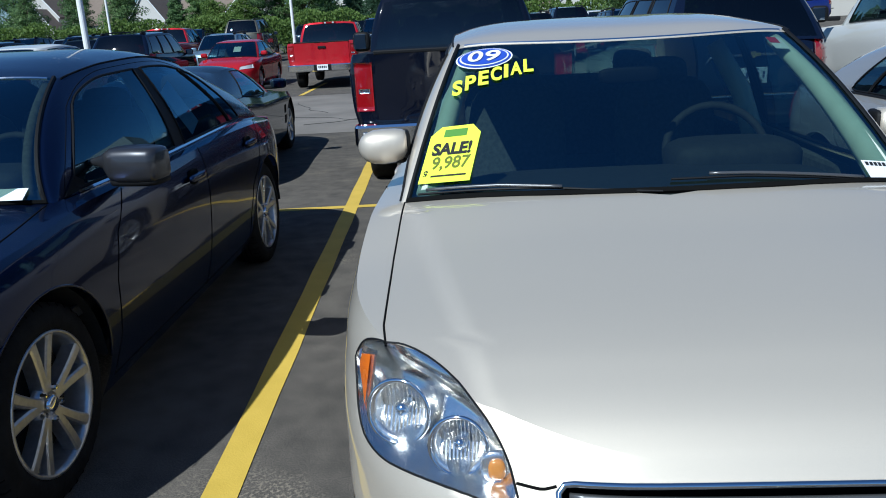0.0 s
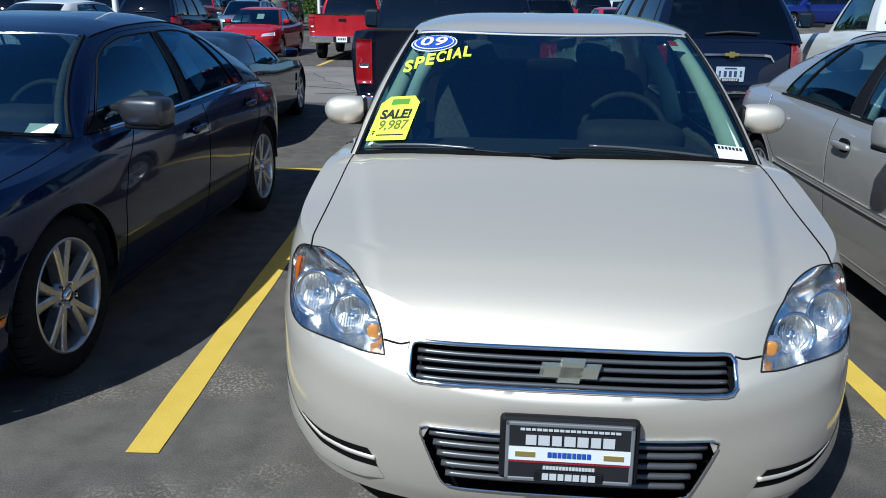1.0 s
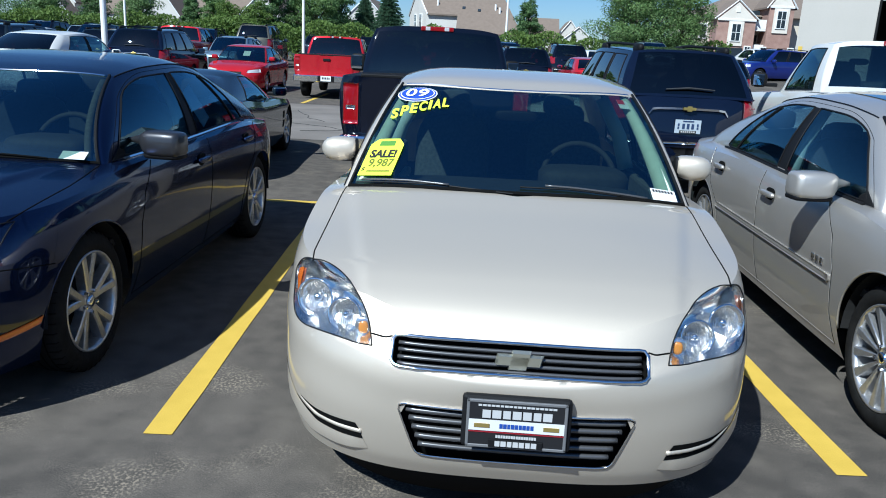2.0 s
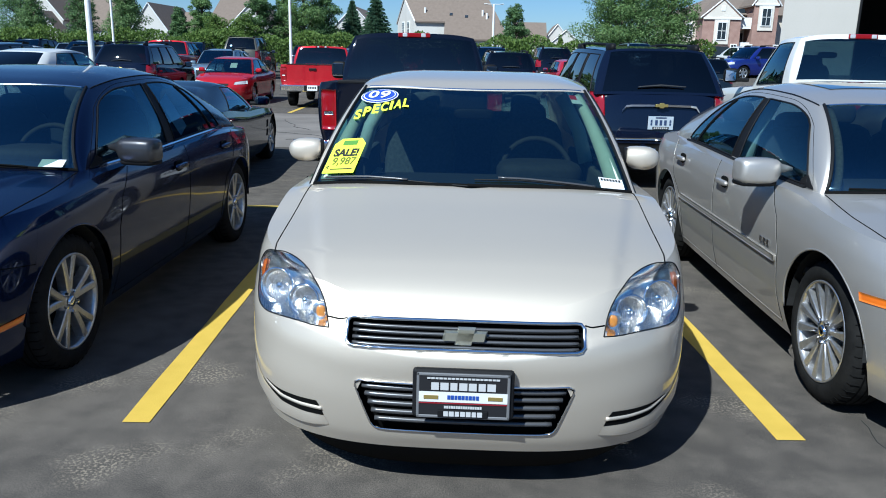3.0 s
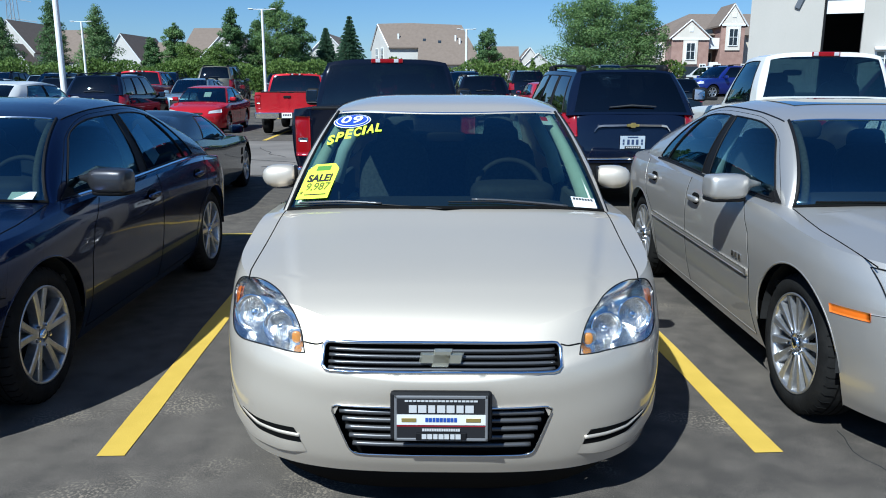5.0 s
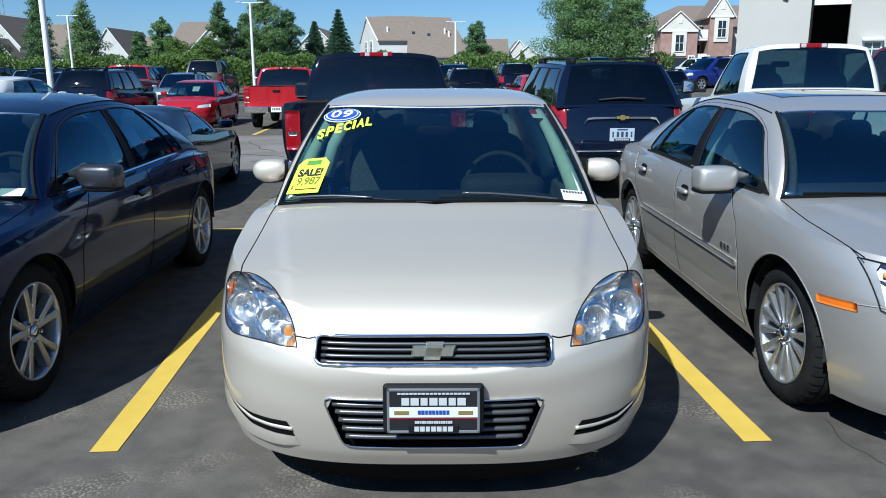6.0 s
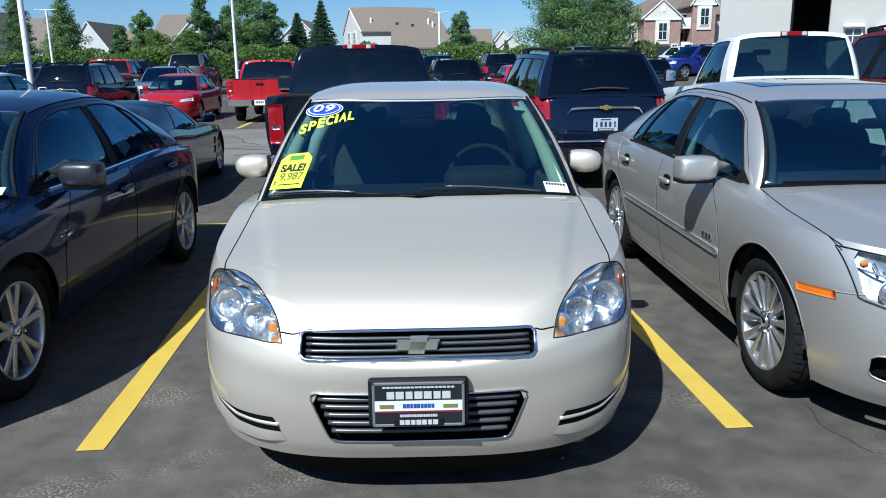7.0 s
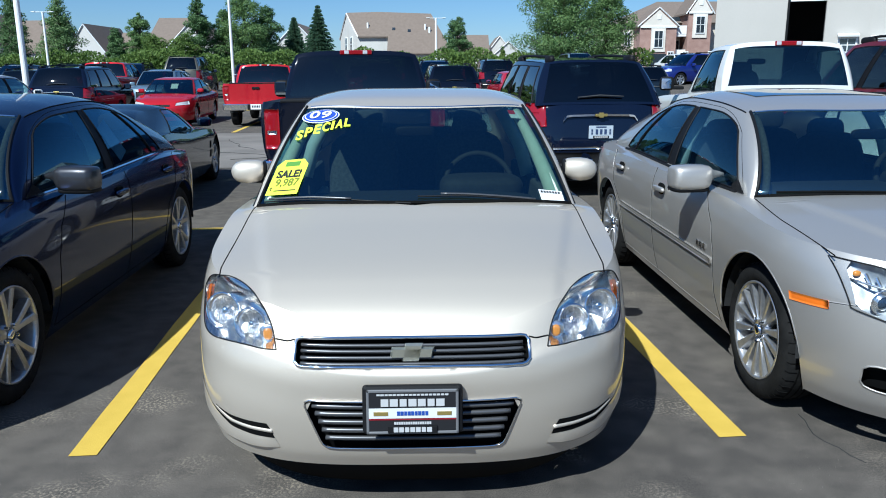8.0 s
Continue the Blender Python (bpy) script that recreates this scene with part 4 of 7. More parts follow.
        ed = [sh.point("f", x, z, 0.004) for x, z in resample([(0.0, poly[0][1])] + poly[1:-1] + [(0.0, poly[-1][1])], 50)]
        ring = [(v.x, v.y, v.z) for v in ed] + [(-v.x, v.y, v.z) for v in ed[-2:0:-1]]
        part("chrome_surround", tube(ring, 0.0065 if nm == "grille" else 0.0034, 8, closed=True), CHROME, gr, "chrome surround", True)
    # maker's badge as a plain slanted cross
    y = sh.fit("f", 0.0, 0.62)
    bm = bmesh.new()
    for pts in (((-0.072, -0.012), (0.066, -0.012), (0.072, 0.018), (-0.066, 0.018)), ((-0.034, -0.026), (0.022, -0.026), (0.034, 0.030), (-0.022, 0.030))):
        a = [bm.verts.new((x, y - 0.016, 0.620 + z)) for x, z in pts]
        b = [bm.verts.new((x * 1.1, y + 0.004, 0.620 + z * 1.15)) for x, z in pts]
        bm.faces.new(a)
        for i in range(4):
            bm.faces.new((a[i], b[i], b[(i + 1) % 4], a[(i + 1) % 4]))
    part("badge", bm, PEARL, root, "pale gold badge")
    # shut lines
    top_seam(sh, root, [(0.757, 0.36), (0.77, 0.44), (0.782, 0.8), (0.785, 1.19)])
    seam(sh, root, [(0.420, 0.658), (0.445, 0.651), (0.492, 0.655)], "f", 0.003, n=8)
    for yy in (1.48, 2.62):
        seam(sh, root, [(yy - 0.05, 0.26), (yy - 0.02, 0.55), (yy + 0.06, 0.93)], "s")
    seam(sh, root, [(0.575, 0.25), (0.565, 0.45), (0.60, 0.60)], "s")
    for yy in (2.42, 3.44):
        handle(root, sh, yy, 0.83, GOLD)
    mirror_pair(root, (0.884, 1.50, 1.080), (0.168, 0.13, 0.122), GOLD, 0.80, stations=TEARDROP)
    # black air dam under the bumper
    dam = [v for v in sh.ref[0][:sh.n_front] if v[0] < 0.66]
    pts = [(-v[0] * 0.985, v[1] + 0.012) for v in dam[:0:-1]] + [(v[0] * 0.985, v[1] + 0.012) for v in dam]
    n = len(pts)
    mesh_object("air_dam", [(x, y + 0.02, 0.21) for x, y in pts] + [(x * 0.99, y + 0.014, 0.098 + 0.075 * (abs(x) / 0.66) ** 4) for x, y in pts] + [(x * 0.98, y + 0.05, 0.21) for x, y in pts],
                [(i, i + 1, n + i + 1, n + i) for i in range(n - 1)] + [(n + i, n + i + 1, 2 * n + i + 1, 2 * n + i) for i in range(n - 1)], TRIM, root)
    # number plate holder at the bumper with a dealer's insert
    holder = part("plate_holder", box((0.350, 0.03, 0.175), pose(0, -0.075, 0.442, -6), 0.012), TRIM, root)
    m = pose(0, -0.094, 0.440, -6)
    bm = bmesh.new()
    for cx, cz, w, h in ((0, 0.074, 0.320, 0.010), (0, -0.074, 0.320, 0.010), (-0.155, 0, 0.010, 0.158), (0.155, 0, 0.010, 0.158)):
        box((w, 0.012, h), m @ pose(cx, 0, cz), 0.002, 1, bm)
    part("plate_frame", bm, plain("grey_plate_frame", (0.20, 0.20, 0.205), metal=0.4, rough=0.45), holder, "grey plate frame")
    part("plate_insert", box((0.305, 0.006, 0.145), m, 0.001), plain("plate_black", (0.015, 0.015, 0.017), rough=0.35), holder)
    part("plate_band", box((0.305, 0.002, 0.036), m @ pose(0, -0.0045, -0.004)), plain("plate_white", (0.64, 0.64, 0.64), rough=0.4), holder)
    part("plate_stripe", box((0.305, 0.002, 0.004), m @ pose(0, -0.0045, -0.026)), plain("plate_red", (0.22, 0.012, 0.02), rough=0.4), holder)
    WHITE_INK, BLUE_INK = plain("white_ink", (0.46, 0.46, 0.46), rough=0.5), plain("blue_ink", (0.02, 0.06, 0.3), rough=0.5)
    for cz, w, h, k, ink in ((0.062, 0.25, 0.006, 18, WHITE_INK), (0.034, 0.225, 0.026, 7, WHITE_INK), (-0.004, 0.11, 0.014, 9, BLUE_INK), (-0.039, 0.13, 0.009, 16, WHITE_INK), (-0.061, 0.135, 0.017, 7, WHITE_INK)):
        if cz < -0.05:
            part("frame_plaque", box((0.172, 0.010, 0.026), m @ pose(0, -0.0045, cz - 0.001), 0.002), TRIM, holder, "black plaque on the plate frame")
            m = m @ pose(0, -0.005, 0)
        for j in range(k):
            part("print_bar", box((w / k * (0.82 + 0.08 * math.sin(j * 2.3)), 0.002, h), m @ pose(-w / 2 + w * (j + 0.5) / k, -0.0066, cz)), ink, holder)
    for s in (1, -1):
        part("print_bar", box((0.050, 0.002, 0.013), m @ pose(s * 0.110, -0.0016, -0.005)), BADGE, holder)
    # wipers: a thin blade, a thicker arm lying over part of it
    def swept(keys, out):
        return [Vector((math.copysign(v.x, u), v.y, v.z)) for u, v in ((u, spot("f", abs(u), h, out)) for u, h in resample(keys, 14))]
    for blade, arm in ((((-0.93, 0.030), (-0.45, 0.030), (-0.02, 0.000)), ((-0.90, 0.040), (-0.62, 0.040), (-0.38, 0.026))),
                       (((0.02, 0.050), (0.30, 0.050), (0.80, 0.004)), ((0.16, 0.060), (0.32, 0.054), (0.74, 0.014)))):
        w = part("wiper", tube(swept(blade, 0.010), 0.0038), TRIM, root)
        part("wiper_arm", tube(swept(arm, 0.017), 0.0052, 8), BAR, w, "grey-black wiper arm", True)
    # stickers on the windscreen
    YELLOW = plain("fluorescent_yellow", (0.80, 0.92, 0.04), rough=0.55)
    INK, SIGNBLUE, PAPER = plain("black_ink", (0.012, 0.012, 0.012), rough=0.6), plain("sticker_blue", (0.03, 0.07, 0.42), rough=0.5), plain("white_paper", (0.8, 0.8, 0.8), rough=0.6)

    def on_glass(u, h, out):
        v = spot("f", abs(u), h, out)
        return Vector((math.copysign(v.x, u), v.y, v.z))

    def sticker(name, pts, mat, c, turn, out, parent=None, label=""):
        """A flat shape of metres pts laid on the glass round the spot c."""
        o = on_glass(*c, out)
        du = (on_glass(c[0] + 0.02, c[1], out) - on_glass(c[0] - 0.02, c[1], out)).normalized()
        dh = (on_glass(c[0], c[1] + 0.02, out) - on_glass(c[0], c[1] - 0.02, out)).normalized()
        n = du.cross(dh).normalized()
        dh = n.cross(du)
        m = Matrix((du, dh, n)).transposed().to_4x4()
        m.translation = o
        m = m @ pose(0, 0, 0, 0, 0, turn)
        if isinstance(pts, bpy.types.Mesh):
            me = pts
            me.transform(m)
            me.materials.append(mat)
            ob = new(name, me)
            ob.parent = parent or root
            return tagged(ob, label)
        bm = bmesh.new()
        f = bm.faces.new([bm.verts.new(m @ Vector((x, y, 0))) for x, y in pts])
        r = bmesh.ops.extrude_face_region(bm, geom=[f])
        for v in [v for v in r["geom"] if isinstance(v, bmesh.types.BMVert)]:
            v.co += n * 0.0008
        return part(name, bm, mat, parent or root, label)
    oval = lambda a, b: [(a * math.cos(t), b * math.sin(t)) for t in np.linspace(0, 2 * math.pi, 41)[:-1]]
    tag_c, tag_t = (-0.835, 0.225), 0
    tag = sticker("sale_tag", [(-0.088, -0.125), (0.088, -0.125), (0.088, 0.085), (0.055, 0.125), (-0.055, 0.125), (-0.088, 0.085)], YELLOW, tag_c, tag_t, 0.004, label="fluorescent yellow sale tag")

    def lay(me, dx, dy, c, turn, out, mat, parent, name):
        me.transform(pose(dx, dy, 0))
        return sticker(name, me, mat, c, turn, out, parent)
    lay(text_fit("SALE!", 0.136, 0.056, 0.045), 0.0, 0.020, tag_c, tag_t, 0.006, INK, tag, "lettering")
    lay(text_fit("9,987", 0.130, 0.062, 0.02), 0.008, -0.045, tag_c, tag_t, 0.006, plain("olive_ink", (0.12, 0.15, 0.01), rough=0.6), tag, "lettering")
    lay(text_fit("$", 0.016, 0.034), -0.070, -0.088, tag_c, tag_t, 0.006, INK, tag, "lettering")
    sticker("rule_line", [(-0.05, -0.101), (0.070, -0.101), (0.070, -0.094), (-0.05, -0.094)], INK, tag_c, tag_t, 0.0055, tag)
    sticker("print_bar", [(-0.04, 0.075), (0.04, 0.075), (0.04, 0.108), (-0.04, 0.108)], plain("green_print", (0.10, 0.25, 0.03), rough=0.6), tag_c, tag_t, 0.0055, tag)
    yr_c, yr_t = (-0.785, 0.835), 0
    disc = sticker("year_sticker", oval(0.106, 0.076), PAPER, yr_c, yr_t, 0.006, label="blue and white oval year sticker")
    sticker("blue_ring", oval(0.100, 0.070), SIGNBLUE, yr_c, yr_t, 0.0085, disc)
    sticker("white_ring", oval(0.092, 0.062), PAPER, yr_c, yr_t, 0.011, disc)
    sticker("blue_field", oval(0.086, 0.056), SIGNBLUE, yr_c, yr_t, 0.0135, disc)
    for ch, dx in (("0", -0.032), ("9", 0.032)):
        lay(text_fit(ch, 0.056, 0.078, 0.02), dx, 0, yr_c, yr_t, 0.018, PAPER, disc, "lettering")
    widths = (0.9, 0.95, 0.9, 0.95, 0.5, 1.0, 0.85)
    run = 0.0
    for j, ch in enumerate("SPECIAL"):
        q = (run + widths[j] / 2) / sum(widths)
        run += widths[j]
        ob = lay(text_fit(ch, 0.041 * widths[j] * (0.75 if ch == "I" else 1), 0.094, 0.035), 0, 0, (-0.915 + 0.405 * q, 0.605 + 0.165 * q + 0.05 * q * (1 - q)), 10 - 4 * q, 0.005, YELLOW, None, "special_letter")
        tagged(ob, "fluorescent yellow letter")
    sticker("stock_slip", [(-0.065, -0.035), (0.065, -0.035), (0.065, 0.035), (-0.065, 0.035)], PAPER, (0.86, 0.06), -2, 0.004, label="white paper slip")
    for j in range(7):
        sticker("print_bar", [(-0.055 + 0.016 * j, 0.014), (-0.044 + 0.016 * j, 0.014), (-0.044 + 0.016 * j, 0.028), (-0.055 + 0.016 * j, 0.028)], INK, (0.86, 0.06), -2, 0.0056)
    tick = sticker("service_sticker", [(-0.028, -0.045), (0.028, -0.045), (0.028, 0.045), (-0.028, 0.045)], PAPER, (0.845, 0.87), -4, -0.006, label="small white and red sticker")
    sticker("red_print", [(-0.028, 0.0), (0.010, 0.0), (0.010, 0.045), (-0.028, 0.045)], plain("red_print", (0.55, 0.03, 0.03), rough=0.5), (0.845, 0.87), -4, -0.0045, tick)
    return root


def twin(name, label, mat, place, rim, cloth):
    """The two mid-size sedans that stand beside the champagne one."""
    p = dict(SEDAN)
    p.update(levels=[(0.0, 0.83, 0.10, 4.74), (0.12, 0.862, 0.04, 4.80), (0.3, 0.892, 0.01, 4.83), (0.5, 0.908, 0.0, 4.83), (0.7, 0.914, 0.01, 4.82), (0.85, 0.906, 0.05, 4.80), (0.93, 0.892, 0.08, 4.78), (1.0, 0.872, 0.12, 4.75)],
             ycf=1.0, ycr=3.9, hubs=(0.93, 3.69), hub_z=0.340, arch=0.388, rim_r=0.240, track=0.872, rim=rim, doors=(1.38, 2.50, 3.42),
             zc=[(0.1, 0.757), (0.2, 0.822), (0.5, 0.895), (1.0, 0.960), (1.35, 0.99), (2.2, 1.0), (3.5, 1.035), (4.2, 1.035), (4.6, 0.975), (4.8, 0.87)], pinch=[(0, 1), (3.7, 1), (4.3, 0.97), (4.85, 0.90)], n_r=2.5, n_low=[(0.0, 2.7), (1.0, 2.6)],
             dr=[(0.1, 0.0), (0.2, 0.03), (0.5, 0.06), (1.0, 0.07), (1.4, 0.06), (2.2, 0.06), (4.2, 0.10), (4.8, 0.06)],
             creases=(), steps=[(0.42, 0.66, 0.12, 1.2, 0.012, 0.060)],
             cabin=dict(arc=1.34, q_front=0.965, y_shield=(1.10, 1.74), y_front=(1.29, 1.82), x_front=(0.79, 0.605), y_rear=(4.10, 3.32), x_rear=(0.75, 0.55), y_back=(4.22, 3.42), bow=0.03,
                        edge_z=[(1.7, 1.325), (1.9, 1.365), (2.2, 1.398), (2.6, 1.41), (3.1, 1.370), (3.4, 1.295)], crown=[(1.7, 0.03), (2.1, 0.045), (2.7, 0.055), (3.4, 0.04)], windows=[(0.045, 0.40), (0.45, 0.83)], rounding=0.10, glass_h=(0.05, 0.89)))
    hl_up = [(0.42, 0.705), (0.58, 0.786), (0.68, 0.814), (0.765, 0.822)]
    hl_lo = [(0.42, 0.60), (0.58, 0.605), (0.68, 0.615), (0.755, 0.650)]
    p["cuts"] = [("f", hl_up + hl_lo[::-1]), ("f", [(-0.1, 0.50), (0.40, 0.50), (0.38, 0.66), (-0.1, 0.68)]), ("f", [(0.46, 0.305), (0.66, 0.308), (0.70, 0.316), (0.716, 0.34), (0.718, 0.40), (0.70, 0.420), (0.46, 0.42)])]
    p["back_glass"], p["seal"] = SIDEGLASS, 0.009
    if mat is SLATE:
        p["side_glass"] = DEEPGLASS
        p["levels"] = [(f, w, a, b - 0.17) for f, w, a, b in p["levels"]]
        p["pinch"] = [(0, 1), (3.6, 1), (4.1, 0.97), (4.65, 0.87)]
        p["zc"] = p["zc"][:-3] + [(4.1, 1.0), (4.45, 0.93), (4.65, 0.82)]
    root, sh, spot = vehicle(name, label, "car", p, place, mat)
    cabin_fit(root, spot, 2.30, 0.58, 1.50, 0.99, cloth, 0.78, pillar=CLOTH)
    lining(root, sh, 1.98, 3.25, 0.50, cloth)
    for s in (1, -1):
        flip = lambda vs: [(s * v[0], v[1], v[2]) for v in vs]
        turn = (lambda fs: fs) if s > 0 else (lambda fs: [f[::-1] for f in fs])
        lv, lf = patch(sh, "f", [(0.41, 0.592)] + [(x, z - 0.008) for x, z in hl_lo[1:-1]] + [(0.765, 0.640)], [(0.41, 0.712)] + [(x, z + 0.008) for x, z in hl_up[1:-1]] + [(0.795, 0.825)], 18, 8, 0.003, 0.006)
        lens = mesh_object("headlamp", flip(lv), turn(lf), LENS, root, "clear headlamp")
        lens.visible_shadow = False
        rim = [sh.point("f", x, z, 0.004) for x, z in resample([(0.41, 0.592)] + hl_lo[1:-1] + [(0.765, 0.640), (0.795, 0.825)] + hl_up[-2:0:-1] + [(0.41, 0.712), (0.41, 0.592)], 60)]
        part("bezel", tube([(s * v.x, v.y, v.z) for v in rim], 0.003), TRIM, lens)
        back = [(s * (q.x - 0.02), q.y + 0.07 * min(1, 5 * (i % 18) / 17, 5 * (1 - (i % 18) / 17), 4 * (i // 18) / 7, 4 * (1 - (i // 18) / 7)), q.z) for i, q in enumerate(lv)]
        mesh_object("housing", back, turn(lf), LAMPBOX, lens)
        for bx, bz, r in ((0.69, 0.685, 0.052), (0.55, 0.648, 0.042)):
            c = sh.point("f", bx, bz, -0.02)
            m = Matrix.Translation((s * c.x, c.y, c.z)) @ pose(0, 0, 0, 0, 0, -90)
            bowl = part("reflector", lathe([(0.0, r), (0.004, r * 0.94), (-0.02, r * 0.8), (-0.03, r * 0.62), (0.004, r * 0.58), (0.006, r * 0.52)], 24, m), REFLECT, lens, smooth=True)
            part("projector_lens", lathe([(0.0, r * 0.54), (0.010, r * 0.46), (0.016, r * 0.28), (0.018, 0.0)], 20, m), PROJECTOR, bowl, "dark glass projector lens", True)
        split = [sh.point("f", x, z, -0.012) for x, z in resample([(0.44, 0.672), (0.58, 0.712), (0.68, 0.738), (0.765, 0.755)], 16)]
        part("lamp_divider", tube([(s * v.x, v.y, v.z) for v in split], 0.005, 8), REFLECT, lens, smooth=True)
        for k in range(9):
            x = 0.50 + 0.027 * k
            a, b = sh.point("f", x, 0.700 + 0.22 * (x - 0.5), -0.022), sh.point("f", x + 0.006, 0.722 + 0.30 * (x - 0.5), -0.022)
            part("flute", tube([(s * a.x, a.y, a.z), (s * b.x, b.y, b.z)], 0.007), REFLECT, lens)
        c = sh.point("f", 0.745, 0.782, -0.020)
        part("turn_signal", blob((0.034, 0.022, 0.026), pose(s * c.x, c.y, c.z), 0.8, 16), TURNBULB, lens, "amber turn signal", True)
        gv, gf = patch(sh, "f", [(0.44, 0.29), (0.735, 0.29)], [(0.44, 0.435), (0.735, 0.435)], 10, 6, -0.05)
        fog = mesh_object("fog_recess", flip(gv), turn(gf), SEAM, root)
        brim = [sh.point("f", x, z, 0.001) for x, z in resample([(0.46, 0.305), (0.66, 0.308), (0.70, 0.316), (0.716, 0.34), (0.718, 0.40), (0.70, 0.420), (0.46, 0.42)], 30)]
        part("fog_brim", tube([(s * v.x, v.y, v.z) for v in brim], 0.004, 8), mat, fog, smooth=True)
        c = sh.point("f", 0.635, 0.36, -0.03)
        part("fog_lamp", lathe([(0.0, 0.035), (0.012, 0.03), (0.016, 0.0)], 20, Matrix.Translation((s * c.x, c.y, c.z)) @ pose(0, 0, 0, 0, 0, -90)), CLEARLENS, fog, smooth=True)
    bv, bf = patch(sh, "f", [(0, 0.49), (0.41, 0.49)], [(0, 0.69), (0.39, 0.67)], 10, 6, -0.04)
    gr = halves("grille", np.array([tuple(v) for v in bv]), bf, SEAM, root)[0]
    for k in range(5):
        z = 0.52 + 0.033 * k
        line = [sh.point("f", x, z, -0.006) for x in np.linspace(0, 0.385, 12)]
        part("grille_bar", tube([(-v.x, v.y, v.z) for v in line[:0:-1]] + list(line), 0.009), CHROME, gr, smooth=True)
    # amber side markers ahead of the front wheels, side moulding, shut lines
    mk = [[(0.40, 0.612), (0.595, 0.600)], [(0.405, 0.648), (0.605, 0.637)]] if mat is SILVER else [[(0.33, 0.345), (0.52, 0.375)], [(0.33, 0.375), (0.53, 0.408)]]
    lamp(sh, root, "s", *mk, AMBER, "side_marker", 0.004, "amber side marker", nu=10, nv=4, bulge=0.002)
    if mat is SILVER:
        lamp(sh, root, "s", [(1.42, 0.552), (3.28, 0.575)], [(1.42, 0.586), (3.28, 0.609)], mat, "side_moulding", 0.012, nu=30, nv=4, bulge=0.004)
    for pts in ([(1.36, 0.24), (1.40, 0.40), (1.40, 0.62), (1.46, 0.78), (1.62, 0.925)], [(2.46, 0.24), (2.49, 0.6), (2.53, 0.95)], [(3.28, 0.26), (3.24, 0.42), (3.30, 0.60), (3.47, 0.72), (3.60, 0.97)], [(1.36, 0.243), (3.28, 0.262)], [(0.60, 0.62), (0.30, 0.655)]):
        seam(sh, root, pts, "s", 0.0025)
        if mat is SILVER:
            seam(sh, root, [(u + 0.006, w) for u, w in pts], "s", 0.0028, "panel_edge", mat=mat)
    top_seam(sh, root, [(0.80, 0.42), (0.80, 0.9), (0.775, 1.25)])
    belt = [spot("s", t, 0.02, 0.006) for t in np.linspace(0.05, 0.84, 30)]
    for s in (1, -1):
        part("belt_moulding", tube([(s * v.x, v.y, v.z) for v in belt], 0.010), CHROME if mat is SLATE else TRIM, root)
    for s in (1, -1):
        part("window_divider", tube([(s * v.x, v.y, v.z) for v in (spot("s", 0.745, h, 0.003) for h in np.linspace(0.05, 0.84, 8))], 0.009), TRIM, root)
    if mat is SILVER:
        nx, ny = 13, 9
        sv = [(x, y, sh.roof_z(x, y) + 0.004) for y in np.linspace(2.12, 2.62, ny) for x in np.linspace(-0.42, 0.42, nx)]
        mesh_object("sunroof", sv, [(j * nx + i, j * nx + i + 1, (j + 1) * nx + i + 1, (j + 1) * nx + i) for j in range(ny - 1) for i in range(nx - 1)], plain("sunroof_glass", (0.01, 0.012, 0.015), rough=0.05, coat=1.0), root, "dark glass sunroof")
        for j in range(3):
            v = sh.point("s", 1.52 + 0.05 * j, 0.632, 0.006)
            for s in (1, -1):
                part("print_bar", box((0.004, 0.03, 0.03), pose(s * v.x, v.y, v.z), 0.001), CHROME, root)
    if mat is SLATE:
        part("price_sheet", box((0.003, 0.19, 0.27), pose(0.692, 2.84, 1.13, 18, -25, 0)), bpy.data.materials["white_paper"], root, "white price sheet")
        part("roof_antenna", blob((0.04, 0.14, 0.05), pose(0, 3.0, sh.roof_z(0, 3.0) + 0.012, 8), 0.7, 14), mat, root, smooth=True)
    for yy in (2.33, 3.30):
        handle(root, sh, yy, 0.835 + 0.03 * (yy > 3), mat)
    mirror_pair(root, (0.965, 1.62, 1.005) if mat is SILVER else (0.945, 1.60, 1.02), (0.270, 0.16, 0.146), mat if mat is SILVER else plain("dark_grey_shell", (0.050, 0.050, 0.056), metal=0.6, rough=0.38, coat=0.6), 0.82, stations=WEDGE)
    lamp(sh, root, "r", [(0.50, 0.72), (0.80, 0.72)], [(0.50, 0.90), (0.80, 0.92)], REDLENS)
    for a, b in (((-0.06, 0.0), (-0.86, 0.030)), ((0.70, 0.004), (0.02, 0.034))):
        line = [(spot("f", abs(t), h, 0.018), math.copysign(1, t)) for t, h in resample([a, b], 10)]
        part("wiper", tube([(s * v.x, v.y, v.z) for v, s in line], 0.0055), SEAM, root)
    PAPER = bpy.data.materials["white_paper"]
    v = spot("f", 0.86, 0.05, 0.004)
    if mat is SLATE:
        part("stock_slip", box((0.13, 0.06, 0.001), Matrix.Translation((v.x - 0.02, v.y, v.z + 0.01)) @ pose(0, 0, 0, 32)), PAPER, root, "white paper slip")
    return root


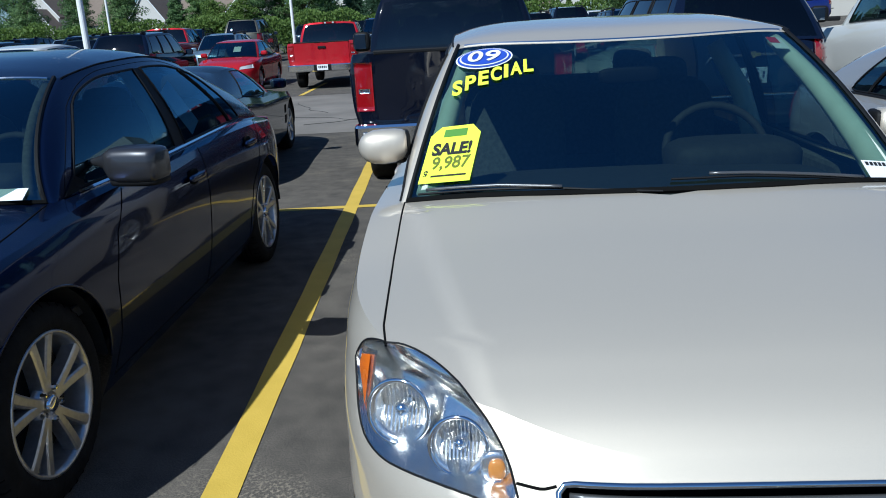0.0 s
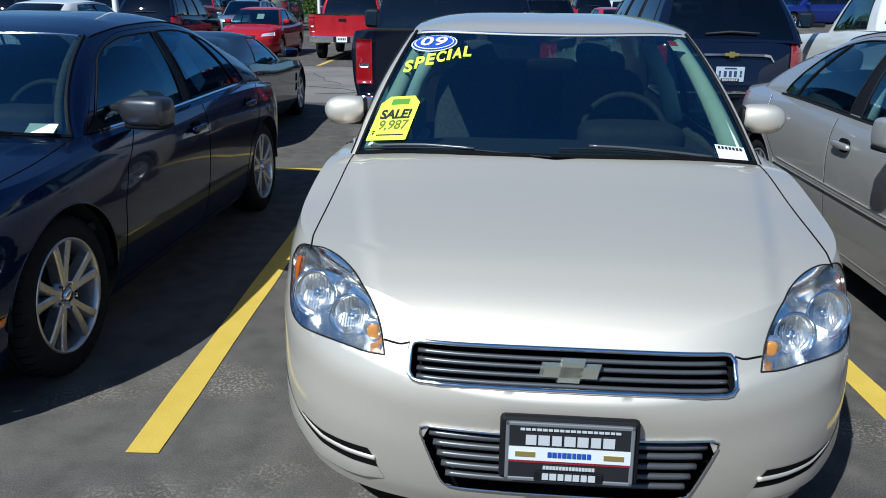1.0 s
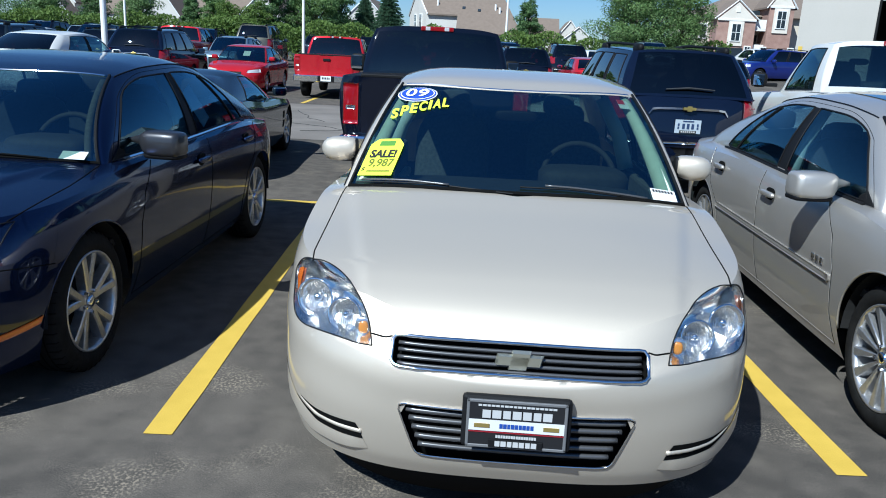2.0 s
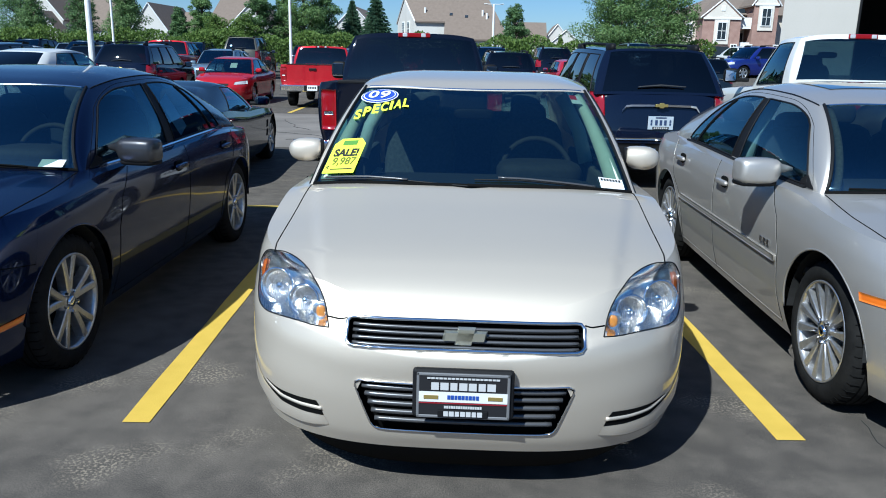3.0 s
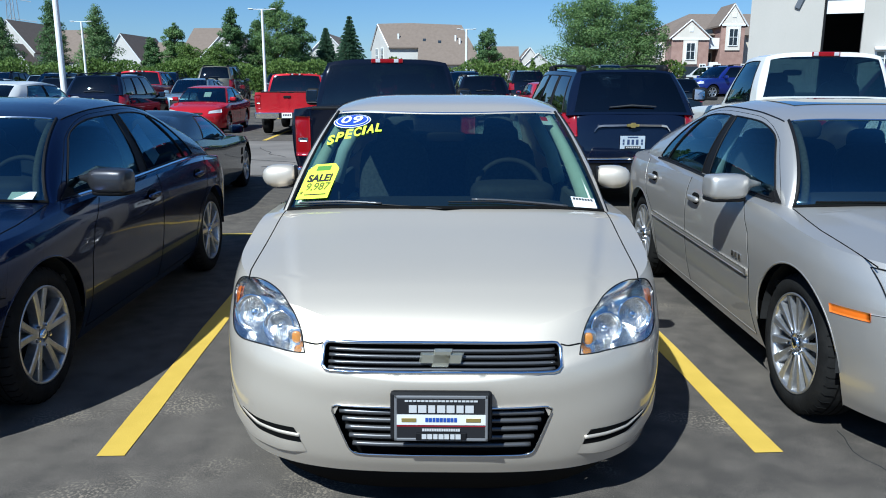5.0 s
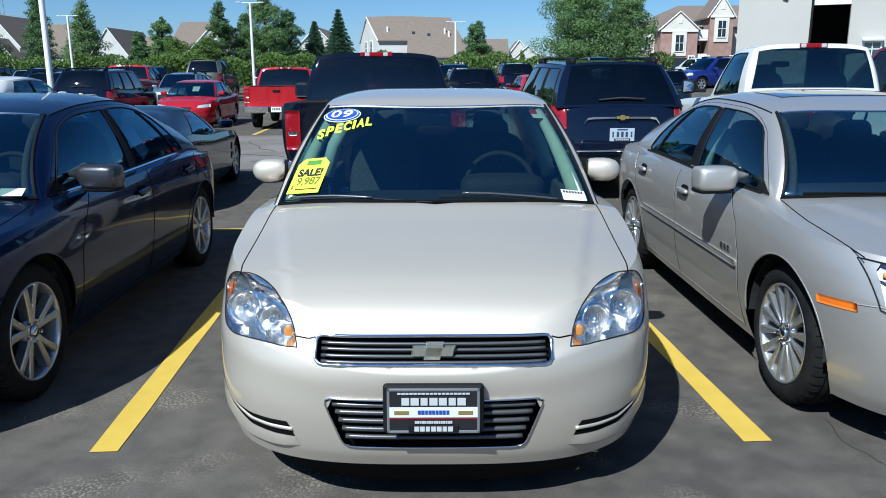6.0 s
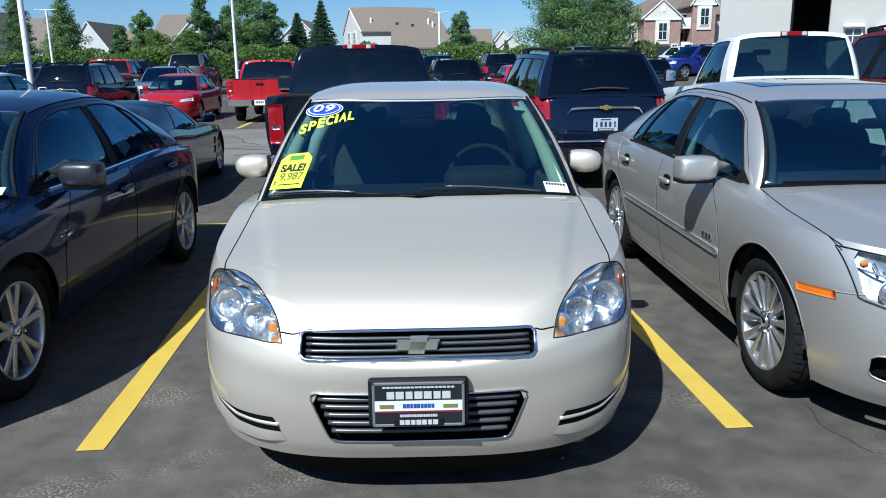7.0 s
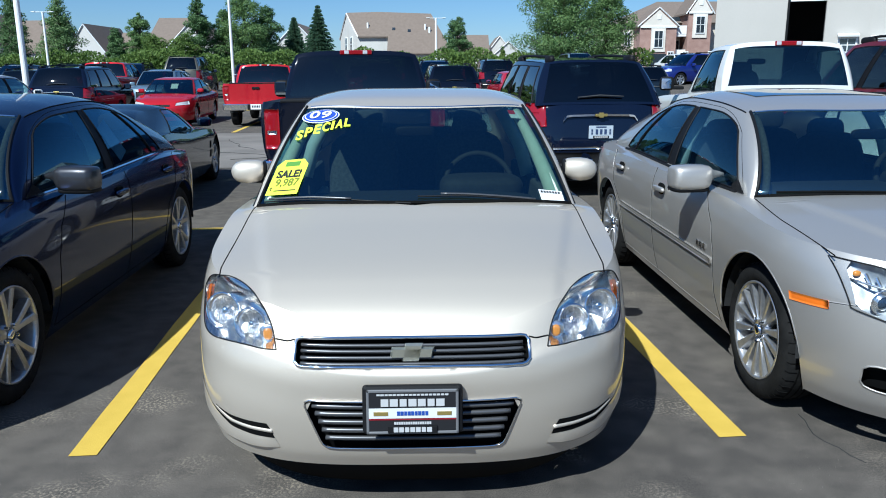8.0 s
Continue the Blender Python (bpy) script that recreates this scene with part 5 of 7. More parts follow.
def truck(name, label, mat, place, rim="plain", cap=False, chrome=CHROME, cab_back=3.75, glass_back=PRIVACY, length=5.75, plate=True, cab=1.0, sill=0.06, q_rear=0.94):
    """A full-size pickup, drawn mostly for its tail."""
    L = length
    p = dict(
        rim=rim, res=0.6, detail=1, bed=True, n_f=3.2, n_r=9.0, ycf=0.9, ycr=L - 0.35,
        levels=[(0.0, 0.90, 0.12, L - 0.02), (0.15, 0.95, 0.03, L), (0.45, 1.0, 0.0, L), (0.75, 1.01, 0.03, L), (0.95, 0.99, 0.08, L), (1.0, 0.975, 0.10, L)],
        zb=[(0, 0.42), (2.5, 0.45), (L, 0.52)], zc=[(0.1, 1.10), (0.3, 1.16), (1.4, 1.24), (2.0, 1.25), (cab_back, 1.28), (L, 1.30)],
        dr=[(0.1, 0.02), (0.5, 0.05), (1.4, 0.05), (2.5, 0.02), (L, 0.01)],
        hubs=(0.95, 0.95 + 3.65), hub_z=0.39, arch=0.46, track=0.94, tyre_w=0.26, floor_z=0.8, bumper_z=0.6, doors=(1.5, 2.7, cab_back),
        back_glass=glass_back, shield=CLEARGLASS if glass_back is CLEARGLASS else SHIELD, side_glass=glass_back if glass_back is CLEARGLASS else SIDEGLASS,
        cabin=dict(y_shield=(1.45, 2.10), y_front=(1.60, 2.18), x_front=(0.93 * cab, 0.77 * cab), y_rear=(cab_back, cab_back - 0.16), x_rear=(0.93 * cab, 0.78 * cab), y_back=(cab_back + 0.03, cab_back - 0.12), bow=0.02,
                   edge_z=[(2.0, 1.79), (2.6, 1.83), (cab_back, 1.82)], crown=[(2.0, 0.04), (2.8, 0.055), (cab_back, 0.05)], windows=[(0.10, 0.50), (0.56, 0.90)] if cab_back > 3.5 else [(0.14, 0.84)], q_rear=q_rear, back_h=(sill, 0.885)))
    root, sh, spot = vehicle(name, label, "pickup", p, place, mat)
    lamp(sh, root, "r", [(0.80, 0.80), (0.955, 0.80)], [(0.80, 1.22), (0.955, 1.22)], REDLENS, nu=8, nv=10)
    lamp(sh, root, "r", [(0.83, 0.955), (0.925, 0.955)], [(0.83, 0.995), (0.925, 0.995)], HOUSING, "reversing_lamp", 0.017, nu=6, nv=5, bulge=0.001)
    gate, gf = patch(sh, "r", [(0.0, 0.70), (0.765, 0.70)], [(0.0, 1.285), (0.765, 1.285)], 14, 10, 0.014)
    tg = halves("tailgate", np.array([tuple(v) for v in gate]), gf, mat, root)[0]
    part("tailgate_top", box((1.56, 0.07, 0.04), pose(0, L - 0.02, 1.30), 0.012), TRIM if not cap else mat, tg)
    part("tailgate_handle", box((0.22, 0.03, 0.07), pose(0, L + 0.02, 1.16), 0.012), TRIM, tg)
    for k in range(9 if mat is BLACK else 0):
        part("print_bar", box((0.035, 0.003, 0.05), pose(-0.46 + 0.058 * k, L + 0.016, 0.86)), chrome, tg)
    bump = part("rear_bumper", box((1.96, 0.16, 0.20), pose(0, L + 0.08, 0.60), 0.03), chrome, root)
    part("plate_recess", box((0.50, 0.04, 0.17), pose(0, L + 0.15, 0.60), 0.01), TRIM, bump)
    if plate:
        part("number_plate", box((0.31, 0.01, 0.155), pose(0, L + 0.176, 0.61), 0.003), bpy.data.materials["white_paper"], bump)
    for k in range(5 if plate else 0):
        part("print_bar", box((0.03, 0.004, 0.06), pose(-0.10 + 0.05 * k, L + 0.183, 0.62)), SEAM, bump)
    v = spot("r", 0.0, 0.955, 0.01)
    brake = part("brake_lamp", box((0.42 if mat is not WHITE else 0.33, 0.03, 0.055), pose(0, v.y, v.z), 0.01), REDLENS, root, "high red brake lamp")
    for s in (1, -1):
        part("cargo_lamp", box((0.065, 0.032, 0.05), pose(s * 0.12, v.y + 0.002, v.z), 0.01), CLEARLENS, brake)
    mirror_pair(root, (1.16, 1.85, 1.36), (0.24, 0.14, 0.26) if mat is not WHITE else (0.20, 0.12, 0.19), TRIM, 0.93)
    for x in (-0.4, 0.4):
        seat(root, x, 2.15 if cab_back < 3.5 else 2.75, 0.88, DARKIN, 0.55, 0.7)
    v = spot("f", 0.0, 0.75, -0.08)
    part("inner_mirror", blob((0.25, 0.04, 0.08), pose(0, v.y, v.z), 0.5, 12), DARKIN, root, smooth=True)
    return root


PLATE = plain("pale_blue_plate", (0.42, 0.47, 0.52), rough=0.4)
PLATEBLUE = plain("dark_blue_print", (0.03, 0.05, 0.12), rough=0.5)


def clearance_lamps(root, n=5):
    for k in range(n):
        part("clearance_lamp", blob((0.07, 0.05, 0.03), pose(-0.5 + k * 1.0 / (n - 1), 2.28, 1.885), 0.7, 12), AMBER, root, "amber clearance lamp", True)


def suv(name, label, mat, place, W=0.91, H=1.70, L=4.77, detail=1, front=False, privacy=True, plate=True, rim="plain"):
    """A sport utility wagon, drawn for either end."""
    k = H / 1.70
    p = dict(
        rim=rim, res=0.6 if detail else 0.4, detail=detail, n_f=2.8, n_r=4.0, ycf=0.95, ycr=L - 0.75,
        levels=[(0.0, W - 0.07, 0.10, L - 0.06), (0.15, W - 0.03, 0.02, L), (0.4, W, 0.0, L), (0.7, W + 0.005, 0.03, L - 0.03), (0.92, W - 0.01, 0.08, L - 0.07), (1.0, W - 0.03, 0.11, L - 0.10)],
        zb=[(0, 0.28), (2.5, 0.28), (L, 0.34)], zc=[(0.1, 0.88 * k), (0.3, 0.98 * k), (1.2, 1.09 * k), (2.0, 1.10 * k), (L, 1.13 * k)],
        dr=[(0.1, 0.02), (0.5, 0.06), (1.3, 0.05), (2.5, 0.03), (L, 0.02)],
        hubs=(0.95, L - 0.96), hub_z=0.36, arch=0.41, track=W - 0.03, tyre_w=0.235, floor_z=0.7, bumper_z=0.7, doors=(1.45, 2.5, 3.4),
        side_glass=PRIVACY if privacy else SIDEGLASS,
        cabin=dict(y_shield=(1.20, 1.95), y_front=(1.36, 2.03), x_front=(W - 0.12, W - 0.28), y_rear=(L - 0.14, L - 0.50), x_rear=(W - 0.12, W - 0.30), y_back=(L - 0.09, L - 0.42), bow=0.025,
                   edge_z=[(1.9, 1.60 * k), (2.5, 1.645 * k), (L - 0.4, 1.60 * k)], crown=[(1.9, 0.03), (2.6, 0.05), (L - 0.4, 0.04)], windows=[(0.06, 0.34), (0.38, 0.64), (0.68, 0.92)], q_rear=0.90, back_h=(0.08, 0.93)))
    root, sh, spot = vehicle(name, label, "suv", p, place, mat)
    lamp(sh, root, "r", [(W - 0.25, 0.92), (W - 0.012, 0.90)], [(W - 0.24, 1.13 * k), (W - 0.05, 1.13 * k)], REDLENS, out=0.014, nu=12, nv=12)
    for j in range(2):
        lamp(sh, root, "r", [(W - 0.17, 0.97 + 0.10 * j), (W - 0.06, 0.97 + 0.10 * j)], [(W - 0.17, 0.985 + 0.10 * j), (W - 0.06, 0.985 + 0.10 * j)], REDLENS, "lamp_band", 0.024, nu=5, nv=3, bulge=0.0)
    lamp(sh, root, "f", [(W - 0.36, 0.74), (W - 0.08, 0.78)], [(W - 0.34, 0.84), (W - 0.10, 0.90)], CLEARLENS, "headlamp", nu=8, nv=6)
    lamp(sh, root, "f", [(0.0, 0.55), (0.42, 0.55)], [(0.0, 0.82), (0.45, 0.82)], TRIM, "grille", nu=8, nv=6)
    lamp(sh, root, "r", [(0.0, 0.640), (W - 0.16, 0.640)], [(0.0, 0.662), (W - 0.16, 0.662)], HOUSING, "bumper_strip", 0.018, nu=10, nv=3, bulge=0.0)
    lamp(sh, root, "r", [(0.0, 0.44), (W - 0.10, 0.44)], [(0.0, 0.60), (W - 0.10, 0.60)], TRIM, "bumper_trim", 0.02, nu=10, nv=5)
    y = sh.fit("r", 0.0, 1.0 * k)
    half = [(0.0, 0.0), (0.36, -0.006), (0.43, -0.016), (0.475, -0.075)]
    line = [Vector((x, sh.fit("r", x, 1.0 * k) + 0.022, 1.0 * k + dz)) for x, dz in half]
    bm = bmesh.new()
    prof = ((0.0, -0.020), (0.016, -0.012), (0.016, 0.012), (0.0, 0.020))
    ring = [[bm.verts.new((v.x * sg, v.y + dy, v.z + dz)) for dy, dz in prof] for sg, v in [(-1, v) for v in line[:0:-1]] + [(1, v) for v in line]]
    for p0, p1 in zip(ring, ring[1:]):
        for i in range(4):
            bm.faces.new((p0[i], p0[(i + 1) % 4], p1[(i + 1) % 4], p1[i]))
    bm.faces.new(ring[0])
    bm.faces.new(ring[-1])
    part("chrome_bar", bm, CHROME, root)
    y = sh.fit("r", 0.0, 0.985 * k)
    bm = box((0.15, 0.012, 0.034), pose(0, y + 0.050, 1.0 * k), 0.004)
    box((0.056, 0.014, 0.062), pose(0, y + 0.050, 1.0 * k), 0.004, bm=bm)
    part("badge", bm, BADGE, root, "gold badge")
    if plate:
        y = sh.fit("r", 0.0, 0.85)
        plt = part("number_plate", box((0.31, 0.012, 0.16), pose(0, y + 0.02, 0.85), 0.003), PLATE, root)
        for x0, w, z, hgt in [(-0.115, 0.020, 0.872, 0.030), (-0.115, 0.020, 0.836, 0.026), (0.115, 0.020, 0.872, 0.030), (0.115, 0.020, 0.836, 0.026)] + [(-0.055 + 0.055 * j, 0.030, 0.855, 0.062) for j in range(3)] + [(0.0, 0.13, 0.914, 0.014)]:
            part("print_bar", box((w, 0.004, hgt), pose(x0, y + 0.028, z)), PLATEBLUE, plt)
        part("dealer_strip", box((0.20, 0.006, 0.030), pose(0, y + 0.029, 0.790), 0.002), TRIM, plt)
        for j in range(7):
            part("print_bar", box((0.018, 0.003, 0.018), pose(-0.075 + 0.025 * j, y + 0.034, 0.790)), bpy.data.materials["white_ink"], plt)
    for s in (1, -1):
        rail = [spot("s", t, 1.0, 0.0) + Vector((-0.10, 0, 0.075)) for t in np.linspace(0.10, 0.93, 16)]
        bar = part("roof_rail", tube([(s * v.x, v.y, v.z) for v in rail], 0.020), TRIM, root, smooth=True)
        for v in (rail[0], rail[-1]):
            part("rail_foot", blob((0.09, 0.34, 0.11), pose(s * v.x, v.y, v.z - 0.035), 0.6, 14), TRIM, bar, "", True)
    part("wiper", tube([spot("r", 0.0, 0.12, 0.025) + Vector((0.28, 0, 0)), spot("r", 0.0, 0.15, 0.035), spot("r", 0.0, 0.13, 0.03) - Vector((0.30, 0, 0))], [0.008, 0.013, 0.008]), DARKIN, root)
    mirror_pair(root, (W + 0.09, 1.62, 1.10 * k), (0.22, 0.14, 0.17), mat, W - 0.08)
    for x in (-0.38, 0.38):
        seat(root, x, 2.35, 0.78, DARKIN, 0.5, 0.66)
    return root


def plain_car(name, label, mat, place, sporty=False, rim="plain"):
    """A lower-detail saloon or coupe for the rows further off."""
    p = dict(SEDAN)
    if sporty:
        p.update(res=0.6, detail=1, n_f=2.4, n_r=3.0, ycf=1.1, ycr=3.6,
                 levels=[(0.0, 0.86, 0.10, 4.42), (0.2, 0.91, 0.02, 4.52), (0.5, 0.93, 0.0, 4.55), (0.8, 0.935, 0.06, 4.52), (1.0, 0.90, 0.20, 4.46)],
                 zb=[(0, 0.17), (2.5, 0.17), (4.5, 0.25)], zc=[(0.1, 0.58), (0.4, 0.70), (1.0, 0.80), (1.6, 0.84), (2.5, 0.86), (3.6, 0.93), (4.2, 0.93), (4.5, 0.88)],
                 dr=[(0.1, 0.0), (0.5, 0.02), (1.2, 0.03), (2.0, 0.04), (4.5, 0.04)], creases=(), hubs=(0.95, 3.60), hub_z=0.325, arch=0.365, track=0.90, tyre_w=0.25, doors=(1.45, 2.75, 2.8),
                 cabin=dict(y_shield=(1.45, 2.15), y_front=(1.62, 2.25), x_front=(0.78, 0.56), y_rear=(4.0, 3.0), x_rear=(0.70, 0.50), y_back=(4.1, 3.08), bow=0.04,
                            edge_z=[(2.1, 1.13), (2.6, 1.165), (3.1, 1.12)], crown=[(2.1, 0.03), (2.6, 0.045), (3.1, 0.035)], windows=[(0.08, 0.55)]))
    else:
        p.update(res=0.55, detail=1)
        p["cabin"] = dict(p["cabin"], back_h=(0.12, 0.93))
    p["rim"] = rim
    p["header"] = TRIM
    root, sh, spot = vehicle(name, label, "car", p, place, mat)
    if sporty:
        for k in range(2):
            lamp(sh, root, "s", [(1.36, 0.40 + 0.13 * k), (1.46, 0.40 + 0.13 * k)], [(1.34, 0.50 + 0.13 * k), (1.44, 0.50 + 0.13 * k)], SEAM, "fender_vent", 0.003, nu=5, nv=5, bulge=0.0)
        mirror_pair(root, (0.97, 1.86, 0.93), (0.20, 0.13, 0.12), mat, 0.80)
        lamp(sh, root, "r", [(0.35, 0.62), (0.55, 0.62)], [(0.35, 0.72), (0.55, 0.72)], REDLENS)
        part("door_line", tube([sh.point("s", 1.56, z, 0) for z in np.linspace(0.25, 0.80, 12)], 0.003), SEAM, root)
        return root
    lamp(sh, root, "f", [(0.46, 0.63), (0.82, 0.66)], [(0.48, 0.71), (0.80, 0.765)], CLEARLENS, "headlamp", nu=10, nv=6)
    lamp(sh, root, "f", [(0.0, 0.60), (0.30, 0.60)], [(0.0, 0.66), (0.30, 0.66)], TRIM, "grille", nu=8, nv=5)
    lamp(sh, root, "f", [(0.0, 0.30), (0.55, 0.30)], [(0.0, 0.40), (0.55, 0.40)], TRIM, "lower_intake", nu=8, nv=5)
    lamp(sh, root, "r", [(0.50, 0.72), (0.85, 0.74)], [(0.50, 0.90), (0.85, 0.92)], REDLENS)
    mirror_pair(root, (0.935, 1.52, 1.06), (0.20, 0.13, 0.13), mat, 0.80)
    for pts in ([(1.48, 0.26), (1.50, 0.9)], [(2.6, 0.26), (2.66, 0.95)]):
        seam(sh, root, pts, "s", n=12)
    for x in (-0.36, 0.36):
        seat(root, x, 2.35, 0.60, DARKIN)
    return root


# ---- ground ----
LOT = 4.6
AX, AY = math.cos(radians(LOT)), math.sin(radians(LOT))


def lot(u, v, z=0.0):
    """From metres across and along the parking lot to the world."""
    return Vector((u * AX - v * AY, u * AY + v * AX, z))


def asphalt():
    m, t, s = material("asphalt")
    tex = t.nodes.new("ShaderNodeTexCoord")
    big, mid, grain = (t.nodes.new("ShaderNodeTexNoise") for _ in range(3))
    for n, sc, d in ((big, 0.45, 6), (mid, 7.0, 12), (grain, 190, 4)):
        n.inputs["Scale"].default_value, n.inputs["Detail"].default_value = sc, d
    for n in (big, mid, grain):
        t.links.new(tex.outputs["Object"], n.inputs["Vector"])
    r = t.nodes.new("ShaderNodeValToRGB")
    r.color_ramp.elements[0].position, r.color_ramp.elements[1].position = 0.39, 0.61
    r.color_ramp.elements[0].color, r.color_ramp.elements[1].color = (0.077, 0.0705, 0.0640, 1), (0.124, 0.1115, 0.0985, 1)
    mixn = t.nodes.new("ShaderNodeMath")
    mixn.operation = "MULTIPLY_ADD"
    mixn.inputs[1].default_value = 0.55
    half = t.nodes.new("ShaderNodeMath")
    half.operation = "MULTIPLY"
    half.inputs[1].default_value = 0.45
    t.links.new(big.outputs[0], half.inputs[0])
    t.links.new(mid.outputs[0], mixn.inputs[0])
    t.links.new(half.outputs[0], mixn.inputs[2])
    t.links.new(mixn.outputs[0], r.inputs[0])
    spk = t.nodes.new("ShaderNodeValToRGB")
    spk.color_ramp.elements[0].position, spk.color_ramp.elements[1].position = 0.35, 0.75
    spk.color_ramp.elements[0].color, spk.color_ramp.elements[1].color = (0.58, 0.58, 0.58, 1), (1.5, 1.46, 1.40, 1)
    t.links.new(grain.outputs[0], spk.inputs[0])
    mul = t.nodes.new("ShaderNodeMix")
    mul.data_type, mul.blend_type = "RGBA", "MULTIPLY"
    mul.inputs[0].default_value = 1.0
    t.links.new(r.outputs[0], mul.inputs[6])
    t.links.new(spk.outputs[0], mul.inputs[7])
    # scattered pale aggregate where the surface has worn
    worn, keep, pale = t.nodes.new("ShaderNodeTexNoise"), t.nodes.new("ShaderNodeValToRGB"), t.nodes.new("ShaderNodeValToRGB")
    worn.inputs["Scale"].default_value, worn.inputs["Detail"].default_value = 1.7, 5
    t.links.new(tex.outputs["Object"], worn.inputs["Vector"])
    keep.color_ramp.elements[0].position, keep.color_ramp.elements[1].position = 0.55, 0.68
    t.links.new(worn.outputs[0], keep.inputs[0])
    fine = t.nodes.new("ShaderNodeTexNoise")
    fine.inputs["Scale"].default_value, fine.inputs["Detail"].default_value = 75, 5
    t.links.new(tex.outputs["Object"], fine.inputs["Vector"])
    pale.color_ramp.elements[0].position, pale.color_ramp.elements[1].position = 0.50, 0.60
    t.links.new(fine.outputs[0], pale.inputs[0])
    both = t.nodes.new("ShaderNodeMath")
    both.operation = "MULTIPLY"
    t.links.new(keep.outputs[0], both.inputs[0])
    t.links.new(pale.outputs[0], both.inputs[1])
    lay_on = t.nodes.new("ShaderNodeMix")
    lay_on.data_type = "RGBA"
    lay_on.inputs[7].default_value = (0.250, 0.213, 0.165, 1)
    t.links.new(both.outputs[0], lay_on.inputs[0])
    t.links.new(mul.outputs[2], lay_on.inputs[6])
    dust, veil, film = t.nodes.new("ShaderNodeTexNoise"), t.nodes.new("ShaderNodeMapRange"), t.nodes.new("ShaderNodeMix")
    dust.inputs["Scale"].default_value, dust.inputs["Detail"].default_value = 1.1, 9
    dust.inputs["Roughness"].default_value = 0.62
    t.links.new(tex.outputs["Object"], dust.inputs["Vector"])
    veil.inputs[1].default_value, veil.inputs[2].default_value, veil.inputs[4].default_value = 0.52, 0.72, 0.42
    t.links.new(dust.outputs[0], veil.inputs[0])
    film.data_type = "RGBA"
    film.inputs[7].default_value = (0.170, 0.150, 0.124, 1)
    t.links.new(veil.outputs[0], film.inputs[0])
    t.links.new(lay_on.outputs[2], film.inputs[6])
    t.links.new(film.outputs[2], s.inputs["Base Color"])
    b = t.nodes.new("ShaderNodeBump")
    b.inputs["Strength"].default_value, b.inputs["Distance"].default_value = 0.25, 0.003
    t.links.new(grain.outputs[0], b.inputs["Height"])
    t.links.new(b.outputs[0], s.inputs["Normal"])
    put(s, rough=0.88, spec=0.1)
    return m


ASPHALT = asphalt()


def rise(x, y):
    """The lot climbs gently towards its far end."""
    u = min(1.0, max(0.0, (y - 27.0) / 13.0))
    k = min(1.0, max(0.0, (x - 2.0) / 8.0))
    return (0.35 + 0.75 * k * k * (3 - 2 * k)) * u * u * (3 - 2 * u)


xs = [-900, -300, -100, -50, -20, 0, 2, 4, 6, 8, 10, 20, 50, 100, 300, 900]
ys = [-900, -300, -80, -20, 0, 15, 26] + list(range(28, 54, 2)) + [60, 90, 150, 400, 900]
bm = bmesh.new()
rows = [[bm.verts.new((x, y, rise(x, y))) for x in xs] for y in ys]
for p, q in zip(rows, rows[1:]):
    for i in range(len(xs) - 1):
        bm.faces.new((p[i], p[i + 1], q[i + 1], q[i]))
tagged(part("ground", bm, ASPHALT, smooth=True), "worn dark grey asphalt of a parking lot", "ground", kind="structure")
YELLOWLINE = varied("worn_yellow_line_paint", (0.54, 0.37, 0.045), (0.62, 0.43, 0.06), 5, bump=0.2, bump_scale=150, rough=0.7)


def stripe(x0, y0, x1, y1, w=0.122):
    a, b = Vector((x0, y0)), Vector((x1, y1))
    d = (b - a).normalized()
    n = Vector((-d.y, d.x)) * w / 2
    bm = bmesh.new()
    N = 24
    rows = []
    for i in range(N + 1):
        c = a + (b - a) * i / N
        k = 1 + 0.05 * math.sin(i * 2.1 + x0 * 5)
        rows.append([bm.verts.new((*(c - n * k), 0.004)), bm.verts.new((*(c + n * k), 0.004))])
    for p, q in zip(rows, rows[1:]):
        bm.faces.new((p[0], q[0], q[1], p[1]))
    return tagged(part("parking_line", bm, YELLOWLINE), "yellow painted parking bay line on asphalt", "parking line", "yellow bay lines", "structure")


PITCH = 2.825
P0 = Vector((-1.428, 0.45))
for k in range(-3, 5):
    o = P0 + Vector((AX, AY)) * PITCH * k
    e = o + Vector((-AY, AX)) * 10.4
    if k > 0:
        o = o - Vector((-AY, AX)) * 0.09
    stripe(o.x, o.y, e.x, e.y)
c0 = P0 + Vector((-AY, AX)) * 4.93
for k in range(-3, 4):
    a, b = c0 + Vector((AX, AY)) * (PITCH * k + 0.06), c0 + Vector((AX, AY)) * (PITCH * (k + 1) - 0.06)
    stripe(a.x, a.y, b.x, b.y, 0.10)

for k in range(-5, 2):
    a, b = lot(-1.2 + 2.9 * k, 19.2), lot(-1.2 + 2.9 * k, 24.2)
    stripe(a.x, a.y, b.x, b.y)
